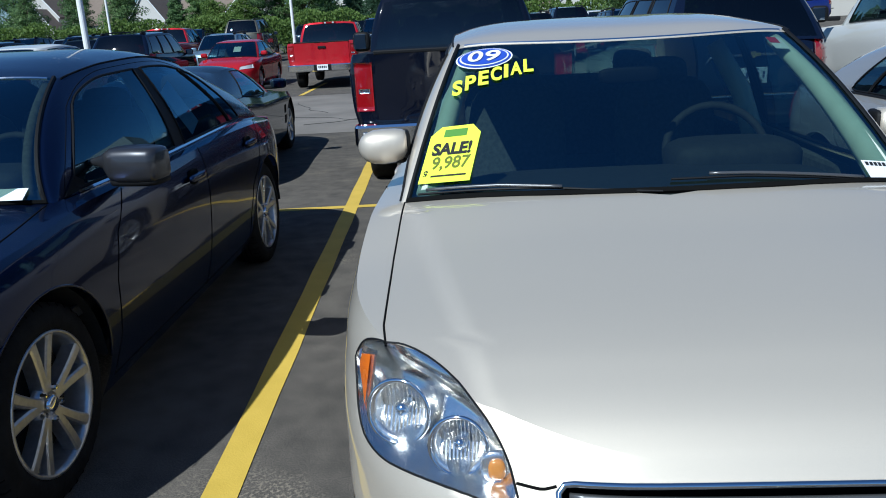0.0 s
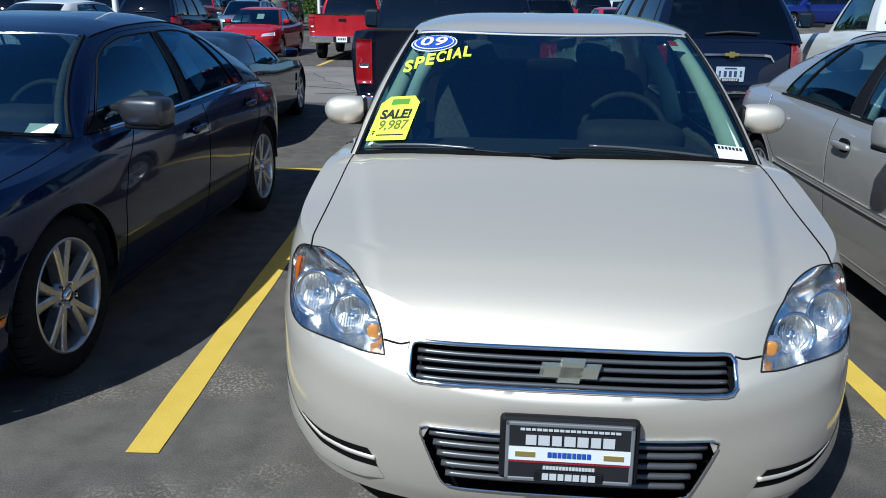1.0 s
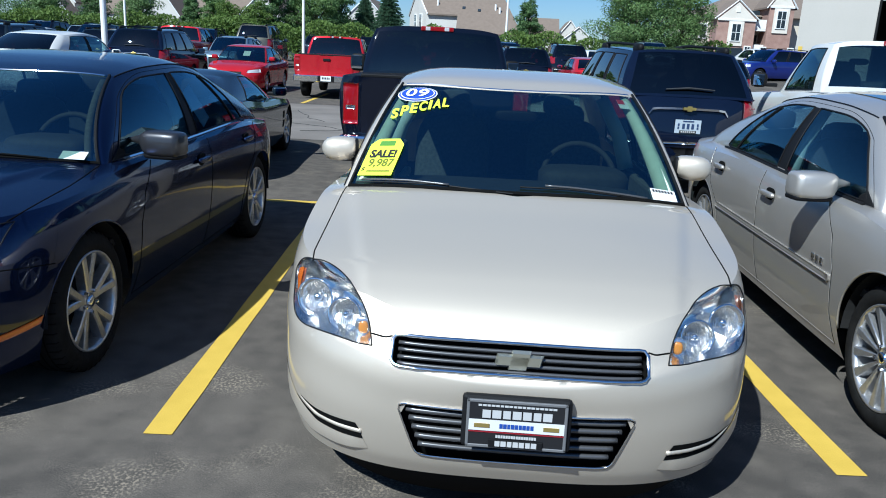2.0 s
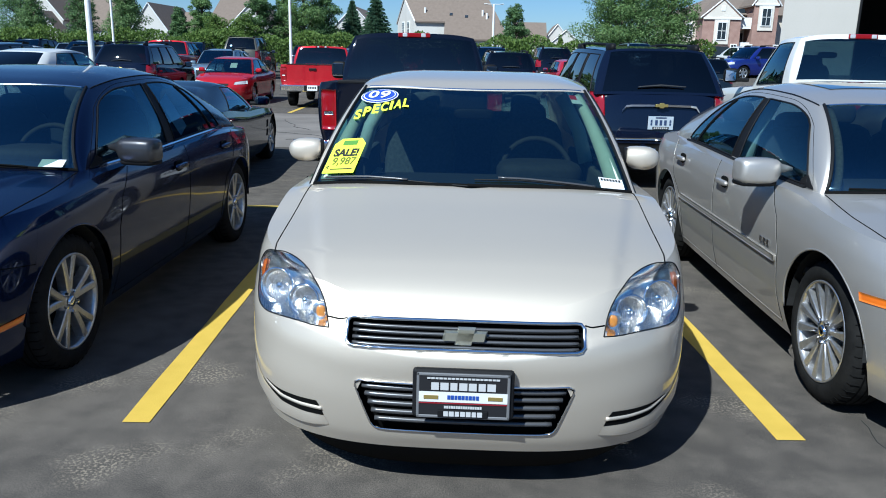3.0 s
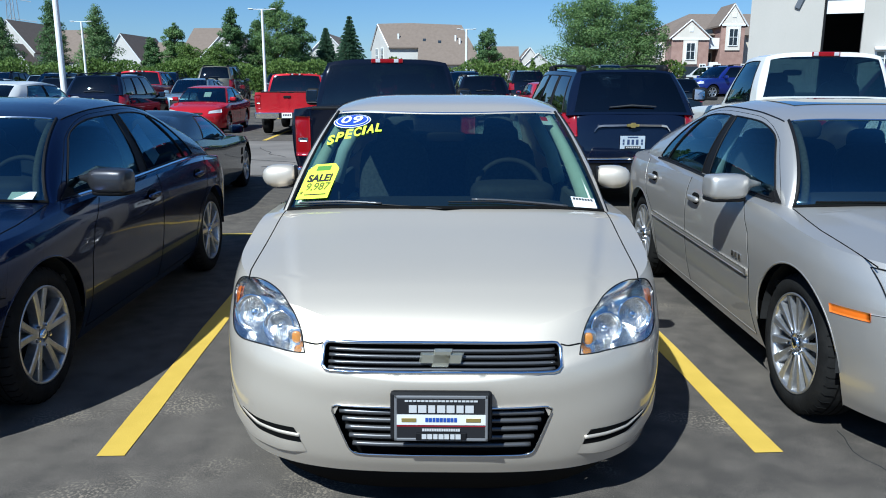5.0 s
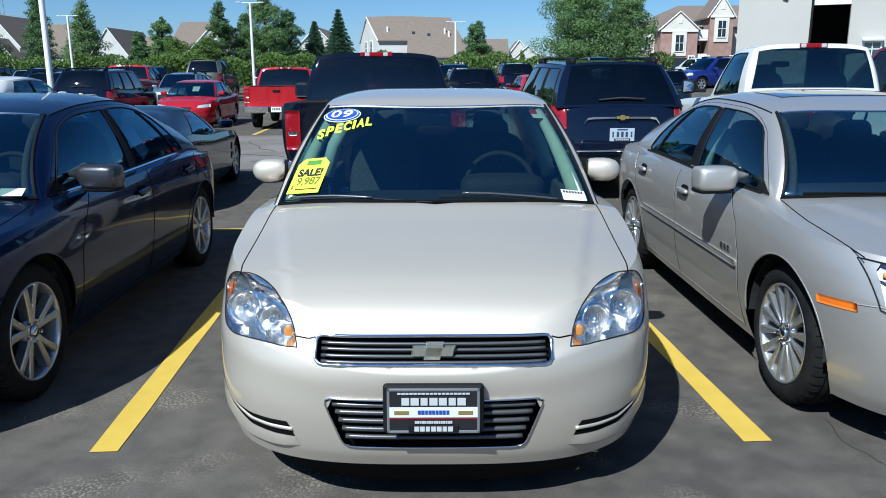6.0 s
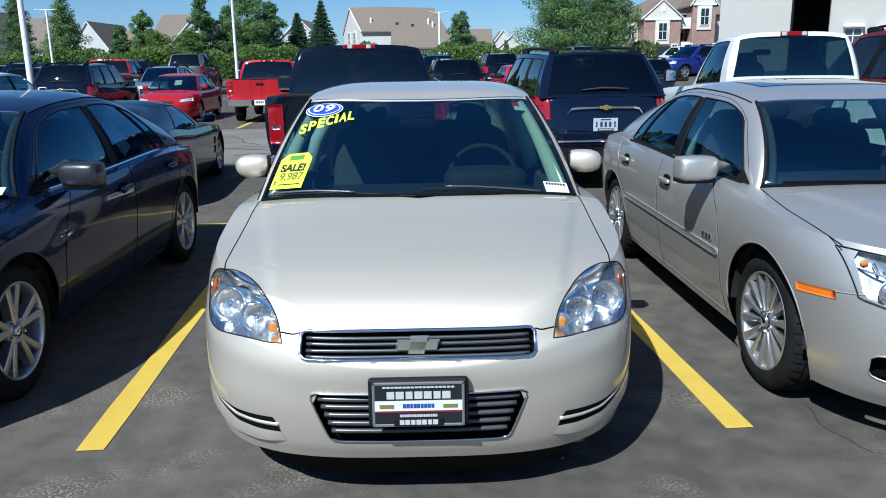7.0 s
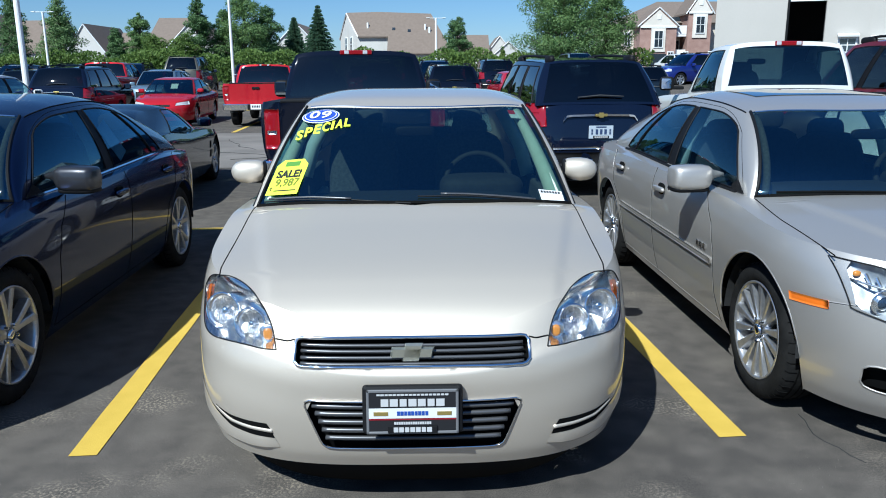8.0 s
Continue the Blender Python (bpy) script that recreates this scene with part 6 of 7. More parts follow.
# the paler drive aisle between the two blocks of bays
AISLE = varied("pale_worn_asphalt", (0.130, 0.115, 0.098), (0.215, 0.190, 0.165), 0.9, bump=0.25, bump_scale=70, rough=0.9)
bm = bmesh.new()
e = [lot(u, v) for v in (10.9, 18.9) for u in (-60.0, 30.0)]
f = [bm.verts.new((p.x, p.y, 0.003)) for p in (e[0], e[1], e[3], e[2])]
bm.faces.new(f)
tagged(part("drive_aisle", bm, AISLE), "pale worn asphalt drive aisle", "pavement", kind="structure")
TAR = plain("tar_crack", (0.02, 0.02, 0.02), rough=0.8)
rc = random.Random(3)
for k in range(9):
    u, v = rc.uniform(-9, 1), rc.uniform(11.2, 17.5)
    a = rc.uniform(0, 3.1)
    pts = [lot(u, v, 0.005)]
    for j in range(12):
        a += rc.uniform(-0.4, 0.4)
        u, v = u + 0.25 * math.cos(a), min(18.6, max(11.1, v + 0.25 * math.sin(a)))
        pts.append(lot(u, v, 0.005))
    tagged(part("pavement_crack", tube(pts, 0.006, 4), TAR), "thin dark crack in the asphalt", "crack", "pavement cracks", "structure")

for x, y, a, n in ((2.02, 0.95, 1.9, 9), (1.86, 0.35, 2.3, 7), (-1.9, -0.1, 0.3, 8), (0.9, -0.75, 0.1, 9)):
    pts = [Vector((x, y, 0.001))]
    for j in range(n):
        a += rc.uniform(-0.6, 0.6)
        x, y = x + 0.07 * math.cos(a), y + 0.07 * math.sin(a)
        pts.append(Vector((x, y, 0.001)))
    tagged(part("pavement_crack", tube(pts, 0.0022, 4), TAR), "hairline crack in the near asphalt", "crack", "pavement cracks", "structure")
GRIT = varied("pale_grit", (0.13, 0.115, 0.095), (0.22, 0.195, 0.165), 30, rough=0.9)
vs, fs = [], []
for cx, cy, spread, n in ((-1.75, 0.30, 0.16, 60), (-1.25, 0.18, 0.12, 90), (1.15, -0.10, 0.35, 190), (1.75, 0.25, 0.30, 90), (0.2, -0.6, 0.6, 90), (-0.9, 0.35, 0.22, 70)):
    for _ in range(n):
        x, y, r = rc.gauss(cx, spread), rc.gauss(cy, spread * 0.6), 0.0012 + 0.0016 * rc.random() ** 2
        k = len(vs)
        vs += [(x - r, y, 0.0), (x, y - r * 0.8, 0.0), (x + r, y, 0.0), (x, y + r * 0.8, 0.0), (x + rc.uniform(-0.3, 0.3) * r, y, r * 1.1)]
        fs += [(k, k + 1, k + 4), (k + 1, k + 2, k + 4), (k + 2, k + 3, k + 4), (k + 3, k, k + 4)]
tagged(mesh_object("grit", vs, fs, GRIT, None, smooth=False), "scattered pale grit on the worn asphalt", "gravel", kind="stuff")

# ---- vehicles in their bays ----
def parked(x, y, length, turn=LOT):
    """Tail at (x, y), nose away."""
    a = radians(turn)
    return pose(x - length * math.sin(a), y + length * math.cos(a), 0, 0, 0, 180 + turn)


hero()
twin("sedan", "dark slate grey four-door sedan with split five-spoke alloy wheels", SLATE, pose(-2.828, 0.085, 0, 0, 0, 1.9), "split", DARKIN)
twin("sedan", "warm silver four-door sedan with many-spoked alloy wheels", SILVER, pose(2.553, 0.16, 0, 0, 0, 2.3), "multi", DARKIN)
truck("pickup_truck", "black full-size pickup with red tail lamps and dark rear window", BLACK, parked(-0.80, 5.72, 5.75, 5.4))
suv("suv", "black sport utility vehicle with chrome tailgate bar and number plate", NAVY, parked(2.11, 7.1, 4.77), 0.92, 1.80)
truck("pickup_truck", "white pickup truck with a clear rear window", WHITE, parked(4.47, 5.35, 5.3, -2.0) @ Matrix.Scale(1.04, 4), glass_back=CLEARGLASS, cab_back=3.1, length=5.15, cab=0.86, sill=0.11, q_rear=0.93)
plain_car("sports_coupe", "dark teal grey low sports coupe with side vents", TEAL, parked(-3.95, 5.55, 4.55), True)
suv("suv", "maroon sport utility vehicle", MAROON, parked(7.2, 6.6, 4.8), 0.95, 2.05)
plain_car("sedan", "white sedan with dark glass", WHITE, parked(-11.0, 14.2, 5.0) @ Matrix.Scale(1.08, 4))
red_truck = truck("pickup_truck", "red pickup truck with a chrome rear bumper", RED, parked(-5.45, 21.0, 5.75))
clearance_lamps(red_truck)
red_sedan = plain_car("sedan", "bright red sedan facing the aisle", RED, pose(-8.5, 21.3, 0, 0, 0, LOT))
part("price_sheet", box((0.22, 0.002, 0.28), pose(0.12, 1.52, 1.20, -58)), bpy.data.materials["white_paper"], red_sedan, "white price sheet")
suv("suv", "dark sport utility vehicle with sun glint on its rear window", NAVY, parked(-10.98, 20.0, 4.8), 0.95, 1.85)
suv("suv", "deep blue crossover parked across the aisle", BLUE, pose(10.9, 37.0, rise(12.0, 38.0) - 0.22, 0, 0, -66), 0.92, 1.68)


# ---- far rows of parked vehicles ----
def up(m):
    """Stands a pose on the rising ground."""
    return Matrix.Translation((0, 0, rise(m.translation.x, m.translation.y))) @ m


far_sedan_grey = suv("suv", "pale grey-blue crossover in a far parking row", STEEL, pose(-11.6, 28.6, rise(-11, 31), 0, 0, LOT), 0.92, 1.70, rim="disc")
truck("pickup_truck", "dark red pickup in a far parking row", RED, up(parked(-13.9, 28.6, 5.75)), "disc")
far_suv_black = suv("suv", "black sport utility vehicle with chrome tailgate bar", BLACK, parked(0.6, 23.5, 4.9), 0.98, 1.88, rim="disc")
far_suv_dark = suv("suv", "dark sport utility vehicle in a far parking row", TEAL, parked(-20.5, 26.0, 4.8), 0.95, 1.8, rim="disc")
suv("van", "sand coloured van in a far parking row", BEIGE, up(parked(-12.9, 36.5, 5.2)), 0.98, 2.15, rim="disc")
far_red = plain_car("sedan", "red sedan in a far parking row", RED, up(parked(3.4, 27.5, 5.0)), rim="disc")
far_white = plain_car("sedan", "white sedan in a far parking row", WHITE, up(pose(14.4, 41.0, 0, 0, 0, LOT)), rim="disc")
rng = random.Random(7)
FAR = [far_sedan_grey, far_suv_dark, far_suv_black, far_red, far_suv_dark, far_white, far_sedan_grey, far_suv_black]
for row, (v, u0, u1, step) in enumerate(((33.0, -27.0, -13.5, 3.0), (27.0, 6.5, 10.0, 3.1), (38.5, -36.0, 8.0, 3.0), (45.0, -34.0, 13.0, 3.3))):
    u = u0
    while u < u1:
        pick = rng.choice(FAR)
        c = lot(u + rng.uniform(-0.15, 0.15), v + rng.uniform(-0.3, 0.3))
        if not (-15.6 < c.x < -10.4 and 35.0 < c.y < 44.0) and rng.random() < 0.86:
            turn = LOT + rng.choice((0, 180)) + rng.uniform(-1.5, 1.5)
            away = (-5.0 * math.sin(radians(turn)) / 2, 5.0 * math.cos(radians(turn)) / 2)
            copy_thing(pick, pose(c.x - away[0], c.y - away[1], rise(c.x, c.y), 0, 0, turn))
        u += step
suv("suv", "black sport utility vehicle with red roof lamp", BLACK, parked(-12.6, 11.6, 4.9), 0.98, 1.86)
copy_thing(far_suv_dark, parked(-16.0, 20.4, 4.8))
copy_thing(far_suv_dark, parked(-14.2, 24.0, 4.8))


# ---- lamp posts ----
POST = varied("white_post_paint", (0.76, 0.76, 0.74), (0.84, 0.84, 0.82), 5, rough=0.5)


def lamp_post(x, y, h, r):
    root = tagged(new("lamp_post"), "white steel parking lot lamp post with a crossarm", "lamp post", "parking lot lamp posts")
    root.matrix_world = pose(x, y, rise(x, y), 0, 0, LOT)
    part("post", tube([(0, 0, 0.6), (0, 0, h)], [r, r * 0.75], 14), POST, root)
    part("footing", lathe([(0, 0.28), (0.6, 0.28), (0.62, 0.24), (0.62, 0.0)], 16, pose(0, 0, 0, 0, -90)), varied("concrete", (0.32, 0.31, 0.29), (0.42, 0.41, 0.39), 6, rough=0.9), root)
    part("crossarm", tube([(-0.50, 0, h), (0.50, 0, h)], r * 0.24, 8), POST, root)
    for s in (-1, 1):
        head = part("lamp_head", box((0.26, 0.20, 0.045), pose(s * 0.60, 0, h + 0.02), 0.015), POST, root)
        part("lamp_lens", box((0.20, 0.14, 0.012), pose(s * 0.60, 0, h - 0.010), 0.004), CLEARLENS, head)


for x, y, h, r in ((-12.85, 22.0, 8.0, 0.098), (-27.0, 52.0, 5.4, 0.09), (-11.1, 40.0, 5.1, 0.085), (-0.18, 57.0, 5.2, 0.10)):
    lamp_post(x, y, h, r)

# ---- trees and hedge ----
def leaf_material(name, a, b):
    m, t, s = material(name)
    geo, ramp = t.nodes.new("ShaderNodeNewGeometry"), t.nodes.new("ShaderNodeValToRGB")
    ramp.color_ramp.elements[0].color, ramp.color_ramp.elements[1].color = (*a, 1), (*b, 1)
    t.links.new(geo.outputs["Random Per Island"], ramp.inputs[0])
    t.links.new(ramp.outputs[0], s.inputs["Base Color"])
    put(s, rough=0.55, spec=0.3)
    trans, mix = t.nodes.new("ShaderNodeBsdfTranslucent"), t.nodes.new("ShaderNodeMixShader")
    t.links.new(ramp.outputs[0], trans.inputs[0])
    mix.inputs[0].default_value = 0.42
    t.links.new(s.outputs[0], mix.inputs[1])
    t.links.new(trans.outputs[0], mix.inputs[2])
    t.links.new(mix.outputs[0], t.nodes["Material Output"].inputs[0])
    return m


BARK = varied("bark", (0.07, 0.055, 0.04), (0.14, 0.11, 0.08), 8, bump=0.5, bump_scale=25, rough=0.9)
LEAF = leaf_material("maple_leaves", (0.090, 0.165, 0.050), (0.230, 0.330, 0.115))
LEAF_DARK = leaf_material("dark_leaves", (0.065, 0.125, 0.045), (0.175, 0.275, 0.100))
NEEDLE = leaf_material("spruce_needles", (0.060, 0.115, 0.068), (0.140, 0.225, 0.130))
LARCH = leaf_material("larch_needles", (0.095, 0.165, 0.060), (0.240, 0.345, 0.130))
HEDGE_LEAF = leaf_material("hedge_leaves", (0.090, 0.150, 0.030), (0.200, 0.285, 0.065))


def leaves(points, size, rr, ways=None):
    """Small bent leaf sprays at the given places, facing the given ways or any."""
    verts, faces = [], []
    for i, p in enumerate(points):
        if ways:
            q = (ways[i] + Vector((rr.gauss(0, 0.45), rr.gauss(0, 0.45), rr.gauss(0, 0.45)))).to_track_quat("Z", "Y").to_matrix() @ Matrix.Rotation(rr.uniform(0, 6.28), 3, "Z")
        else:
            q = Euler((rr.uniform(0, 6.28), rr.uniform(0, 6.28), rr.uniform(0, 6.28))).to_matrix()
        s = size * rr.uniform(0.6, 1.4)
        n = len(verts)
        for x, y, z in ((-0.5, 0, 0), (0, -0.32, 0.08), (0.5, 0, 0), (0, 0.32, 0.08)):
            verts.append(Vector(p) + q @ Vector((x * s, y * s, z * s)))
        faces.append((n, n + 1, n + 2, n + 3))
    return verts, faces


def tree(x, y, top, w, mat=LEAF, base=1.2, seed=1, count=17000, size=0.115, cone=False, limbs=38, label="leafy green deciduous tree beyond the parking lot"):
    """A broad-leaved or loosely conical tree: tapered trunk, limbs, and uneven clumps of leaves with gaps between them."""
    rr = random.Random(seed)
    h = top - rise(x, y)
    root = tagged(new("tree"), label, "tree")
    root.location = (x, y, rise(x, y))
    part("trunk", tube([(0, 0, 0), (0.05, 0, h * 0.25), (0, 0.05, h * 0.55), (0.02, 0, h * 0.92)], [0.17, 0.13, 0.09, 0.02], 8), BARK, root, smooth=True)
    clumps = []
    for k in range(limbs):
        t = ((k + 0.5) / limbs) ** 0.9
        z = base + (h - base) * t
        wide = (1.02 - t) ** 0.75 if cone else math.sin(math.pi * min(1, 0.20 + 0.76 * t)) ** 0.7
        reach = w / 2 * wide * rr.uniform(0.45, 1.06)
        a = k * 2.4 + rr.uniform(-0.5, 0.5)
        tip = Vector((math.cos(a) * reach, math.sin(a) * reach, z + rr.uniform(-0.15, 0.15)))
        part("limb", tube([(0, 0, max(0.5, z - reach * 0.7)), tip * 0.5 + Vector((0, 0, (z - reach * 0.4) * 0.5)), tip], [0.05, 0.035, 0.01], 5), BARK, root)
        r = min(w, 5.5) * ((0.050 + 0.070 * wide) if cone else (0.070 + 0.080 * wide)) * rr.uniform(0.6, 1.25)
        clumps.append((tip * 1.0 - Vector((tip.x, tip.y, 0)) * 0.14, r))
        clumps.append((Vector((tip.x * 0.45, tip.y * 0.45, tip.z + rr.uniform(-0.25, 0.3))), r * rr.uniform(0.8, 1.2)))
        a += rr.uniform(0.5, 1.0)
        clumps.append((Vector((math.cos(a) * reach * 0.8, math.sin(a) * reach * 0.8, z - rr.uniform(0.0, 0.4))), r * rr.uniform(0.4, 0.8)))
    total = sum(r * r for _, r in clumps)
    pts, ways = [], []
    for c, r in clumps:
        for _ in range(int(count * r * r / total)):
            d = Vector((rr.gauss(0, 1), rr.gauss(0, 1), rr.gauss(0, 0.85))).normalized()
            pts.append(c + Vector((d.x, d.y, d.z * 0.72)) * r * (rr.uniform(0.55, 1.0) + abs(rr.gauss(0, 0.16))))
            ways.append(d + Vector((0, 0, 0.25)))
    vs, fs = leaves(pts, size, rr, ways)
    tagged(mesh_object("crown", vs, fs, mat, root, smooth=False), kind="stuff")
    return root


def spruce(x, y, top, w, seed=1, mat=None, droop=0.28, loose=0.08, label="dark green spruce with a pointed top"):
    """A spruce: tiers of drooping boughs round a straight trunk."""
    rr = random.Random(seed)
    h = top - rise(x, y)
    root = tagged(new("spruce"), label, "tree")
    root.location = (x, y, rise(x, y))
    part("trunk", tube([(0, 0, 0), (0, 0, h * 0.97)], [0.14, 0.02], 8), BARK, root, smooth=True)
    verts, faces = [], []
    tiers = 24
    for k in range(tiers):
        t = k / (tiers - 1)
        z = 0.5 + (h - 0.5) * t
        z0 = z
        reach = w / 2 * (1 - t) + 0.03
        for j in range(17):
            a = j * 2 * math.pi / 17 + k * 0.7 + rr.uniform(-0.2, 0.2)
            z = z0 + rr.uniform(-1.5, 1.5) * loose * (1 - t)
            rl = reach * rr.uniform(0.7 - 3 * (loose - 0.08), 1.12)
            d = Vector((math.cos(a), math.sin(a), 0))
            for m in range(12):
                u = (m + 1) / 12
                c = d * rl * u + Vector((0, 0, z - 0.15 * (h - z) * 0.1 - droop * rl * u + rr.uniform(-loose, loose)))
                for sgn in (-1, 1):
                    s = Vector((-d.y, d.x, 0)) * sgn
                    L = (0.05 + 0.11 * reach) + (0.07 + 0.10 * reach) * (1 - u)
                    n = len(verts)
                    verts += [c, c + d * 0.10 + s * L * 0.5 - Vector((0, 0, 0.02)), c + d * 0.18 + s * L - Vector((0, 0, 0.10)), c + s * L * 0.55 - Vector((0, 0, 0.09))]
                    faces.append((n, n + 1, n + 2, n + 3))
    tagged(mesh_object("foliage", verts, faces, mat or NEEDLE, root, smooth=False), kind="stuff")
    return root


PINE = "tall loose green pine at the end of the lot"
for args in ((-41.5, 57, 5.4, 4.6, LEAF, 0.8, 22), (-36.7, 57, 5.9, 4.6, LEAF_DARK, 0.6, 23), (-22.4, 57, 5.9, 2.7, LEAF, 0.6, 13), (-24.4, 57.5, 4.6, 2.2, LEAF_DARK, 0.6, 12),
             (-20.2, 54, 4.2, 3.2, HEDGE_LEAF, 0.3, 14), (-18.3, 54.3, 4.3, 3.0, HEDGE_LEAF, 0.3, 24), (-17.7, 56, 6.8, 2.5, LEAF_DARK, 0.8, 15),
             (-14.5, 57, 7.5, 4.4, LEAF, 0.8, 16, 26000), (-12.9, 57.5, 6.2, 3.2, LEAF_DARK, 0.8, 18), (-16.2, 57.5, 6.0, 2.8, LEAF_DARK, 0.8, 25),
             (1.5, 60, 5.7, 2.7, LEAF_DARK, 0.6, 17), (8.2, 50, 7.4, 6.4, LEAF, 0.8, 19, 40000, 0.115, False, 60), (11.2, 50.6, 7.0, 4.2, LEAF, 0.8, 26, 24000), (5.4, 64, 3.4, 1.2, HEDGE_LEAF, 0.3, 27, 4000)):
    tree(*args)
tree(-31.3, 56, 7.5, 4.4, LEAF_DARK, 0.5, 41, 19000, 0.11, True, 58, PINE)
tree(-27.4, 55, 6.95, 5.2, LARCH, 0.5, 42, 21000, 0.11, True, 62, PINE)
tree(-34.6, 55, 6.2, 4.4, LARCH, 0.5, 43, 20000, 0.11, True, 50, PINE)
spruce(-11.35, 60, 5.8, 4.2, 31)
spruce(-9.45, 60, 6.7, 5.0, 32)
rr = random.Random(5)
pts = []
for i in range(34000):
    x = rr.uniform(-42, 15)
    hgt = 2.6 + 0.2 * math.sin(x * 0.9) + 0.2 * math.sin(x * 2.3 + 1)
    z = 0.4 + hgt * math.sqrt(rr.random())
    pts.append((x, 53 + rr.uniform(-0.8, 0.8), z))
vs, fs = leaves(pts, 0.19, rr)
tagged(mesh_object("hedge", vs, fs, HEDGE_LEAF, None, smooth=False), "long clipped green hedge at the end of the lot", "hedge", kind="stuff")

# ---- houses ----
SHINGLE = varied("brown_shingles", (0.165, 0.128, 0.100), (0.195, 0.152, 0.120), 3.0, bump=0.3, bump_scale=9, rough=0.9)
SIDING = varied("pale_siding", (0.50, 0.48, 0.44), (0.57, 0.55, 0.51), 0.6, bump=0.2, bump_scale=6, rough=0.8)
TAN = varied("tan_siding", (0.54, 0.48, 0.39), (0.60, 0.54, 0.44), 0.6, bump=0.2, bump_scale=6, rough=0.8)
BRICK = varied("red_brick", (0.27, 0.165, 0.13), (0.37, 0.24, 0.195), 1.5, bump=0.3, bump_scale=12, rough=0.9)
STUCCO = varied("off_white_wall", (0.42, 0.395, 0.35), (0.47, 0.440, 0.395), 0.25, bump=0.1, bump_scale=12, rough=0.85)
CREAM = varied("cream_cladding", (0.62, 0.57, 0.49), (0.69, 0.64, 0.56), 0.8, rough=0.8)
DARKPANE = plain("window_glass", (0.03, 0.04, 0.05), rough=0.08, coat=1.0)
WHITETRIM = plain("white_trim", (0.75, 0.75, 0.73), rough=0.6)


def window(parent, m, w, h):
    """A framed window that looks along -y."""
    f = part("window", box((w + 0.22, 0.10, h + 0.22), m, 0.01, 1), WHITETRIM, parent)
    part("pane", box((w, 0.04, h), m @ pose(0, -0.045, 0)), DARKPANE, f)
    part("mullion", box((w, 0.03, 0.05), m @ pose(0, -0.07, 0)), WHITETRIM, f)
    part("mullion", box((0.05, 0.03, h), m @ pose(0, -0.07, 0)), WHITETRIM, f)


def gable(parent, x0, x1, y0, y1, z_eave, z_ridge, wall, along="x", over=0.35, roof=SHINGLE):
    """Walls and a pitched roof; the ridge runs along x or y."""
    bm = bmesh.new()
    lo = [bm.verts.new(p) for p in ((x0, y0, 0), (x1, y0, 0), (x1, y1, 0), (x0, y1, 0))]
    hi = [bm.verts.new(p) for p in ((x0, y0, z_eave), (x1, y0, z_eave), (x1, y1, z_eave), (x0, y1, z_eave))]
    for i in range(4):
        bm.faces.new((lo[i], lo[(i + 1) % 4], hi[(i + 1) % 4], hi[i]))
    if along == "x":
        a, b = bm.verts.new((x0, (y0 + y1) / 2, z_ridge)), bm.verts.new((x1, (y0 + y1) / 2, z_ridge))
        bm.faces.new((hi[3], hi[0], a))
        bm.faces.new((hi[1], hi[2], b))
    else:
        a, b = bm.verts.new(((x0 + x1) / 2, y0, z_ridge)), bm.verts.new(((x0 + x1) / 2, y1, z_ridge))
        bm.faces.new((hi[0], hi[1], a))
        bm.faces.new((hi[2], hi[3], b))
    part("wall", bm, wall, parent)
    for s in (0, 1):
        bm = bmesh.new()
        if along == "x":
            ym = (y0 + y1) / 2
            ye = y0 if s == 0 else y1
            k = over * (z_ridge - z_eave) / abs(ym - ye)
            ye2 = ye + (-over if s == 0 else over)
            c = [(x0 - over, ye2, z_eave - k), (x1 + over, ye2, z_eave - k), (x1 + over, ym, z_ridge), (x0 - over, ym, z_ridge)]
        else:
            xm = (x0 + x1) / 2
            xe = x0 if s == 0 else x1
            k = over * (z_ridge - z_eave) / abs(xm - xe)
            xe2 = xe + (-over if s == 0 else over)
            c = [(xe2, y0 - 0.08, z_eave - k), (xe2, y1 + over, z_eave - k), (xm, y1 + over, z_ridge), (xm, y0 - 0.08, z_ridge)]
        a = [bm.verts.new((p[0], p[1], p[2] + 0.03)) for p in c]
        b = [bm.verts.new((p[0], p[1], p[2] + 0.21)) for p in c]
        bm.faces.new(a)
        bm.faces.new(b)
        for i in range(4):
            bm.faces.new((a[i], a[(i + 1) % 4], b[(i + 1) % 4], b[i]))
        part("roof", bm, roof, parent)
        if along == "y":
            part("rake_board", tube([(c[0][0], y0 - 0.10, c[0][2] + 0.10), (c[3][0], y0 - 0.10, c[3][2] + 0.10)], 0.075, 4), WHITETRIM, parent)


def house(label):
    return tagged(new("house"), label, "house")


h = house("large pale house with a long brown shingle roof and skylights")
bm = bmesh.new()
pts = ((-5.9, 89.05, 5.74), (-5.9, 86.9, 3.78), (1.6, 86.9, 3.78), (-0.95, 92.3, 8.42), (-7.15, 92.3, 8.65), (-9.35, 89.05, 5.74), (-10.98, 92.2, 8.56), (1.6, 98.0, 3.78), (-7.15, 98.0, 3.78), (-12.3, 95.4, 5.70))
hi, lo = [bm.verts.new(p) for p in pts], [bm.verts.new((p[0], p[1], p[2] - 0.16)) for p in pts]
for f in ((0, 1, 2, 3, 4), (0, 4, 6, 5), (2, 7, 3), (7, 8, 4, 3), (4, 8, 9, 6)):
    bm.faces.new([hi[i] for i in f])
    bm.faces.new([lo[i] for i in f[::-1]])
rim = (0, 1, 2, 7, 8, 9, 6, 5)
for i, j in zip(rim, rim[1:] + rim[:1]):
    bm.faces.new((hi[i], hi[j], lo[j], lo[i]))
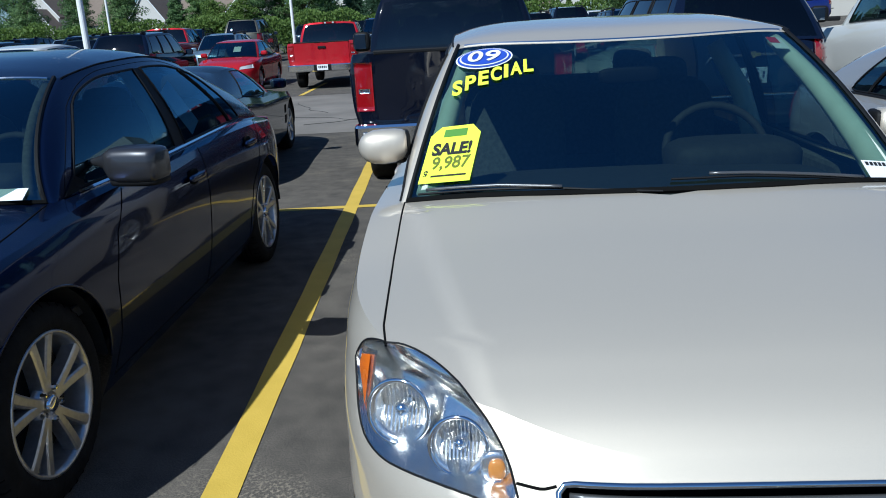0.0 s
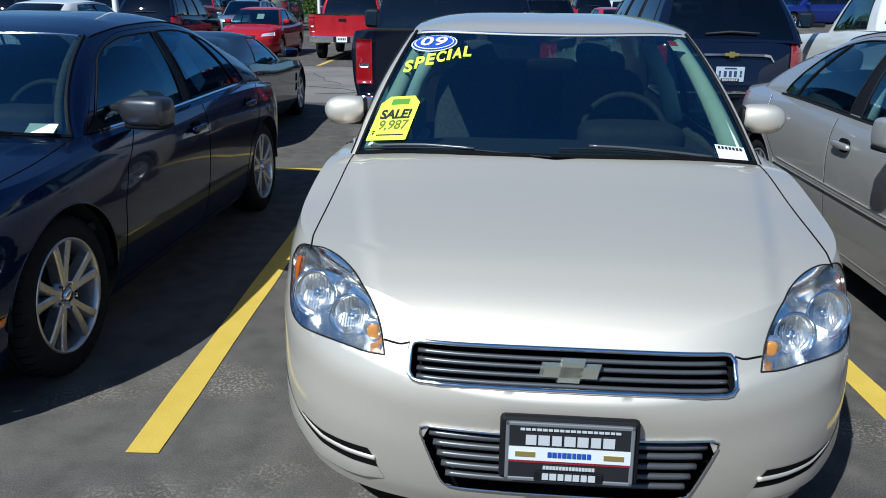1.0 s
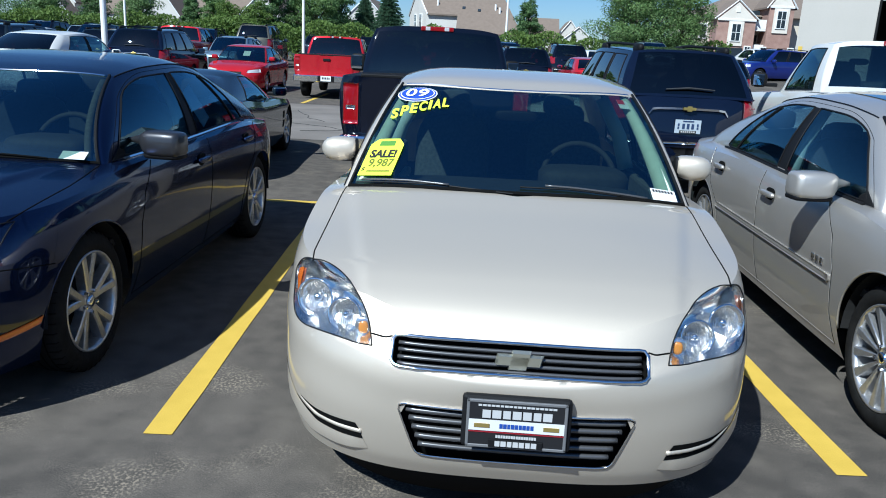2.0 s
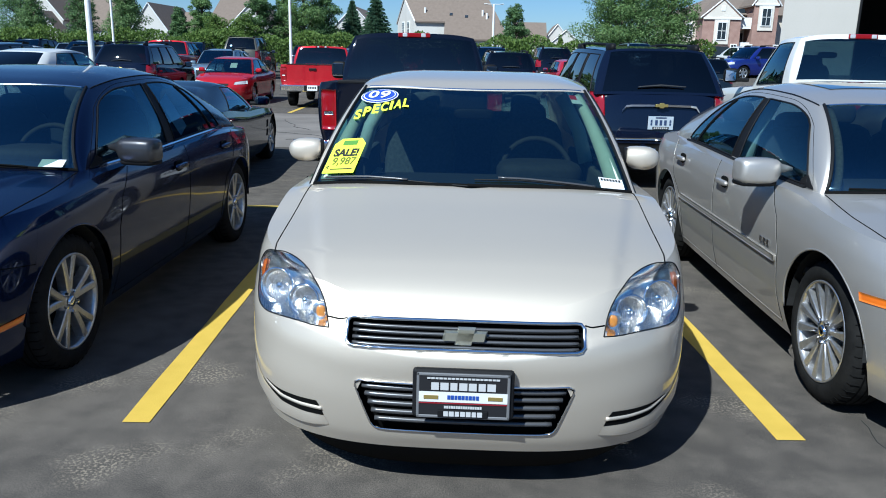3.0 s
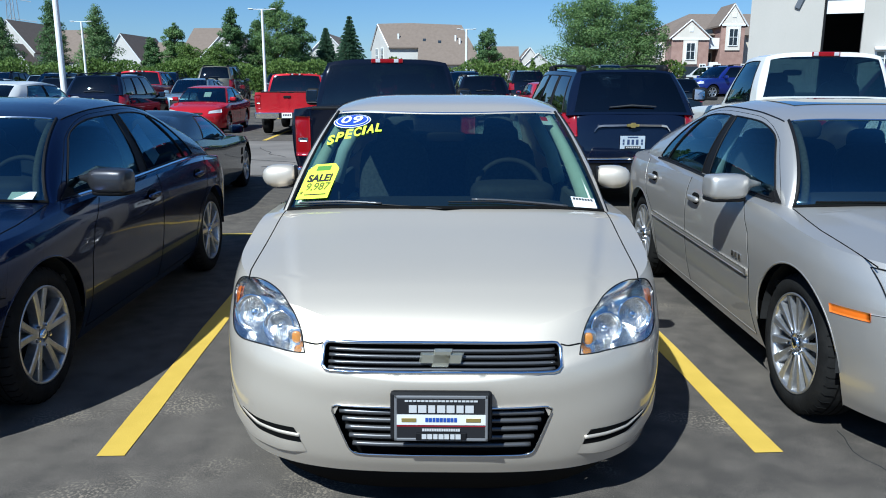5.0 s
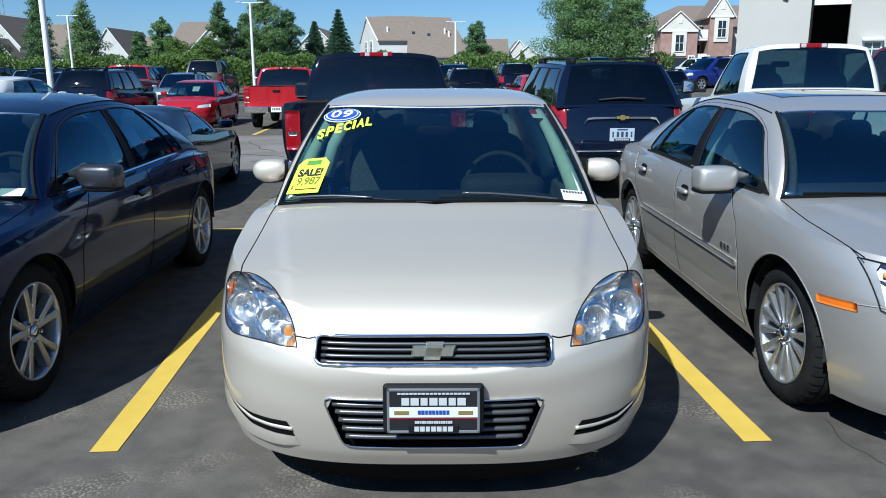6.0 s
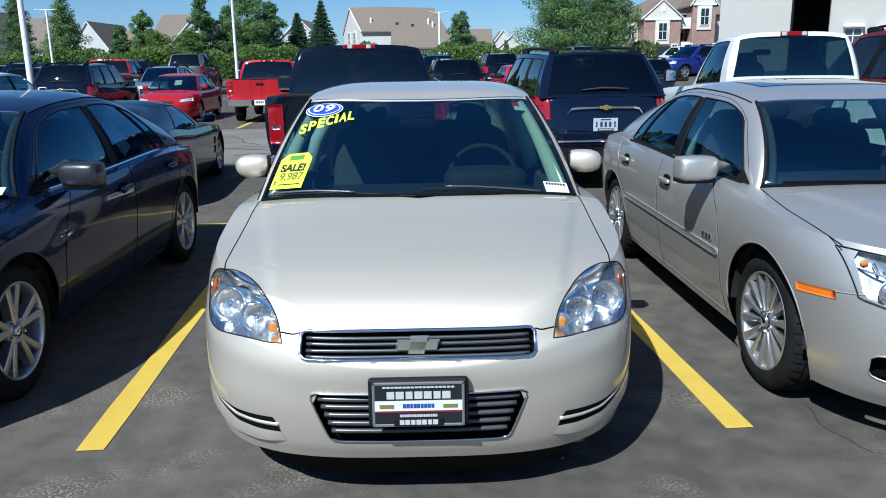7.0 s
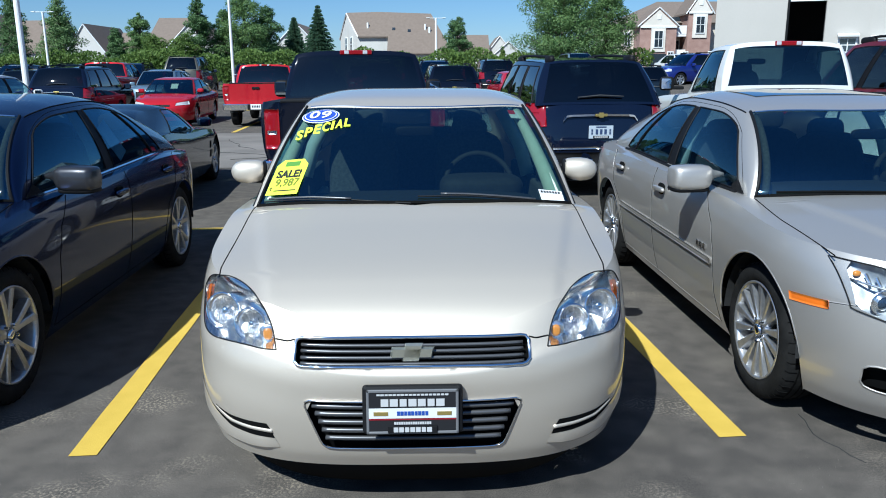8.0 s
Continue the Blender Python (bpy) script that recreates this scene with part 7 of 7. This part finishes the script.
part("roof", bm, SHINGLE, h)
part("wall", box((7.2, 9.6, 3.6), pose(-2.2, 92.1, 1.8)), SIDING, h)
# its wing, whose gable end is turned towards the lot
bm = bmesh.new()
w = [bm.verts.new(p) for p in ((-9.55, 89.4, 0), (-12.15, 95.2, 0), (-12.15, 95.2, 5.6), (-10.93, 92.3, 8.42), (-9.55, 89.4, 5.80), (-5.95, 89.4, 0), (-5.95, 89.4, 5.80))]
bm.faces.new(w[:5])
bm.faces.new((w[0], w[4], w[6], w[5]))
part("wall", bm, SIDING, h)
part("rake_board", tube([(-9.36, 89.0, 5.66), (-11.0, 92.2, 8.50), (-12.3, 95.4, 5.62)], 0.08, 4), WHITETRIM, h)
for k in (0.28, 0.60):
    window(h, pose(-9.55 - 2.6 * k, 89.4 + 5.8 * k, 4.9, 0, 0, -65.9) @ pose(0, -0.06, 0), 0.7, 1.5)
gable(h, 2.4, 6.0, 95, 101, 3.9, 6.0, SIDING, "x", 0.25)
for x, y in ((-5.26, 89.95), (-3.46, 89.7)):
    part("skylight", box((0.36, 0.42, 0.10), pose(x, y, 8.65 - 0.9 * (92.3 - y) + 0.03, 42), 0.02), DARKPANE, h)
for x, y, z in ((-8.3, 90.2, 7.05), (-1.6, 90.0, 6.85), (-1.1, 89.6, 6.5)):
    part("roof_vent", tube([(x, y, z - 0.6), (x, y, z + 0.25)], 0.12, 8), WHITETRIM, h)
for x in (-4.6, -2.4, 0.2):
    window(h, pose(x, 87.25, 2.4), 1.2, 1.2)
h = house("pale house with a brown gable roof behind trees")
gable(h, -43.5, -39.2, 90, 100.5, 4.15, 7.15, SIDING, "y", 0.15)
gable(h, -39.0, -35.5, 93, 99, 3.6, 6.4, SIDING, "x", 0.2)
h = house("pale house half hidden by trees")
gable(h, -32.8, -28.0, 86, 98, 4.2, 7.85, SIDING, "x")
gable(h, -30.0, -25.0, 85, 94, 4.4, 6.9, SIDING, "y")
h = house("white house glimpsed between the spruces")
gable(h, -18.5, -13.4, 86, 95, 4.4, 6.9, SIDING, "y")
h = house("pale house with a front gable")
gable(h, -57.8, -52.0, 90, 100.5, 5.2, 8.75, SIDING, "y", 0.2)
gable(h, -55.0, -51.4, 87.5, 90, 3.6, 5.9, SIDING, "y", 0.2)
gable(h, -51.9, -46.0, 92, 100, 4.2, 7.9, SIDING, "x", 0.2)
h = house("small tan house with twin front gables")
gable(h, 6.3, 9.0, 97, 106, 4.2, 5.9, SIDING, "y")
gable(h, 7.0, 10.2, 95.5, 98, 3.8, 5.15, SIDING, "y")
window(h, pose(8.6, 95.45, 2.6), 1.4, 1.2)

# brick apartment house
h = house("brick apartment house with white gables and balconies")
part("wall", box((18.6, 15.6, 6.95), pose(30.3, 96.0, 3.475)), TAN, h)
bm = bmesh.new()
e = [bm.verts.new(p) for p in ((20.5, 87.6, 6.95), (40.0, 87.6, 6.95), (40.0, 104.4, 6.95), (20.5, 104.4, 6.95))]
r0, r1 = bm.verts.new((26.9, 96, 9.95)), bm.verts.new((35.0, 96, 9.95))
for f in ((e[0], e[1], r1, r0), (e[1], e[2], r1), (e[2], e[3], r0, r1), (e[3], e[0], r0), (e[3], e[2], e[1], e[0])):
    bm.faces.new(f)
part("roof", bm, SHINGLE, h)
for x0, x1, ze, zr in ((22.35, 26.4, 6.6, 8.35), (27.65, 30.2, 8.1, 10.0)):
    xm = (x0 + x1) / 2
    gable(h, x0, x1, 85.5, 90, ze, zr, BRICK, "y", 0.3)
    bm = bmesh.new()
    a = [bm.verts.new((x, y, z)) for y in (85.38, 85.49) for x, z in ((x0 + 0.1, ze - 0.1), (x1 - 0.1, ze - 0.1), (xm, zr - 0.15))]
    for f in ((0, 1, 2), (5, 4, 3), (0, 3, 4, 1), (1, 4, 5, 2), (2, 5, 3, 0)):
        bm.faces.new([a[i] for i in f])
    part("gable_face", bm, CREAM, h)
    part("gable_vent", box((0.42, 0.05, 0.55), pose(xm, 85.35, ze + 0.85), 0.01), WHITETRIM, h)
    part("band_course", box((x1 - x0, 0.12, 0.22), pose(xm, 85.40, ze - 0.2), 0.01), WHITETRIM, h)
    part("bay_panel", box((1.6, 0.10, 2.6), pose(xm, 85.42, ze - 1.6), 0.01), CREAM, h)
    window(h, pose(xm, 85.33, ze - 1.5), 0.85, 1.7)
    part("entrance", box((1.9, 0.10, 2.2), pose(xm, 85.43, 2.4)), DARKPANE, h)
    for dx in (-1.45, 1.45):
        window(h, pose(xm + dx, 85.46, 3.0), 0.5, 1.3)
for z in (2.9, 5.5):
    bal = part("balcony", box((1.3, 2.2, 0.25), pose(27.03, 87.1, z), 0.02), WHITETRIM, h)
    part("balustrade", box((1.3, 0.08, 0.95), pose(27.03, 86.02, z + 0.58), 0.01), WHITETRIM, bal)
    part("balcony_door", box((0.9, 0.06, 1.9), pose(27.03, 88.15, z + 1.15)), DARKPANE, h)
for x in (21.6,):
    for z in (2.6, 5.2):
        window(h, pose(x, 88.15, z), 0.6, 1.4)

# service building with a high roller door
b = tagged(new("service_building"), "large off-white service building with an open roller door", "building")
b.matrix_world = pose(16.6, 45.0, rise(20.0, 45.0), 0, 0, -19.5)
bm = bmesh.new()
WIDE, D0, D1, DT, TALL = 30.0, 3.9, 5.95, 5.3, 8.0
for x0, x1, z0, z1 in ((0, D0, 0, TALL), (D1, WIDE, 0, TALL), (D0, D1, DT, TALL)):
    box((x1 - x0, 0.35, z1 - z0), pose((x0 + x1) / 2, 0.175, (z0 + z1) / 2), 0, 1, bm)
part("front_wall", bm, STUCCO, b)
part("side_wall", box((0.35, 20, TALL), pose(0.175, 0.36 + 10, TALL / 2)), STUCCO, b)
part("roof_slab", box((WIDE, 20.4, 0.3), pose(WIDE / 2, 10.2, TALL + 0.15)), STUCCO, b)
part("inner_wall", box((WIDE - 0.5, 0.2, TALL - 0.2), pose(WIDE / 2, 9, TALL / 2)), DARKIN, b)
part("roller_door", box((D1 - D0, 0.08, 0.9), pose((D0 + D1) / 2, 0.22, DT - 0.45)), WHITETRIM, b)
part("door_jamb", box((0.12, 0.40, DT), pose(D0 + 0.05, 0.16, DT / 2)), TRIM, b)
# one slanted dark bar for the wall fixture and the shadow it casts
part("lamp_and_shadow", box((0.30, 0.10, 1.35), pose(2.70, -0.08, 5.35, 0, 22), 0.03), plain("lamp_and_shadow_grey", (0.10, 0.11, 0.13), rough=0.6), b)
for k in range(1, 14):
    part("wall_joint", box((0.02, 0.01, TALL), pose(k * 2.1 - 0.15 if not D0 < k * 2.1 - 0.15 < D1 else D1 + 0.02, -0.006, TALL / 2)), STUCCO, b)
for x, z in ((7.2, 1.9), (8.9, 1.75)):
    window(b, pose(x, -0.03, z), 0.8, 0.7)
    part("awning", box((1.1, 0.4, 0.08), pose(x, -0.2, z + 0.55, 20)), WHITETRIM, b)
part("yellow_sign", box((0.22, 0.03, 0.55), pose(0.25, -0.02, 1.5)), YELLOWLINE, b, "small yellow sign")

# ---- unseen wall, added to close the lot behind the viewer and cut the reflected horizon ----
back = tagged(new("showroom"), "long plain grey wall added unseen behind the viewer", "building")
back.matrix_world = pose(0, -46, 0, 0, 0, LOT)
BACKWALL = varied("grey_wall_panels", (0.20, 0.20, 0.20), (0.27, 0.27, 0.26), 0.4, rough=0.7)
part("wall", box((90, 0.4, 4.2), pose(0, 0, 2.1)), BACKWALL, back)
part("roof_edge", box((90.6, 0.8, 0.4), pose(0, 0, 4.3), 0.03), WHITETRIM, back)

# lattice power pylon far off
py = tagged(new("pylon"), "distant grey lattice power pylon", "pylon")
py.location = (-95.0, 160.0, 0)
GALV = varied("galvanised_steel", (0.30, 0.31, 0.32), (0.40, 0.41, 0.42), 2, metal=0.4, rough=0.6)
for sx in (-1, 1):
    for sy in (-1, 1):
        part("leg", tube([(sx * 2.6, sy * 2.6, 0), (sx * 0.9, sy * 0.9, 12), (sx * 0.5, sy * 0.5, 24)], 0.08, 5), GALV, py)
for k in range(10):
    z0, z1 = 2.4 * k, 2.4 * (k + 1)
    w = lambda z: 2.6 - 1.7 * z / 12 if z < 12 else 0.9 - 0.4 * (z - 12) / 12
    for sx in (-1, 1):
        part("brace", tube([(sx * w(z0), -w(z0), z0), (-sx * w(z1), -w(z1), z1)], 0.04, 4), GALV, py)
for z, L in ((14, 5.0), (18, 4.2), (22, 3.4)):
    part("crossarm", tube([(-L, 0, z), (0, 0, z + 0.7), (L, 0, z)], 0.07, 5), GALV, py)
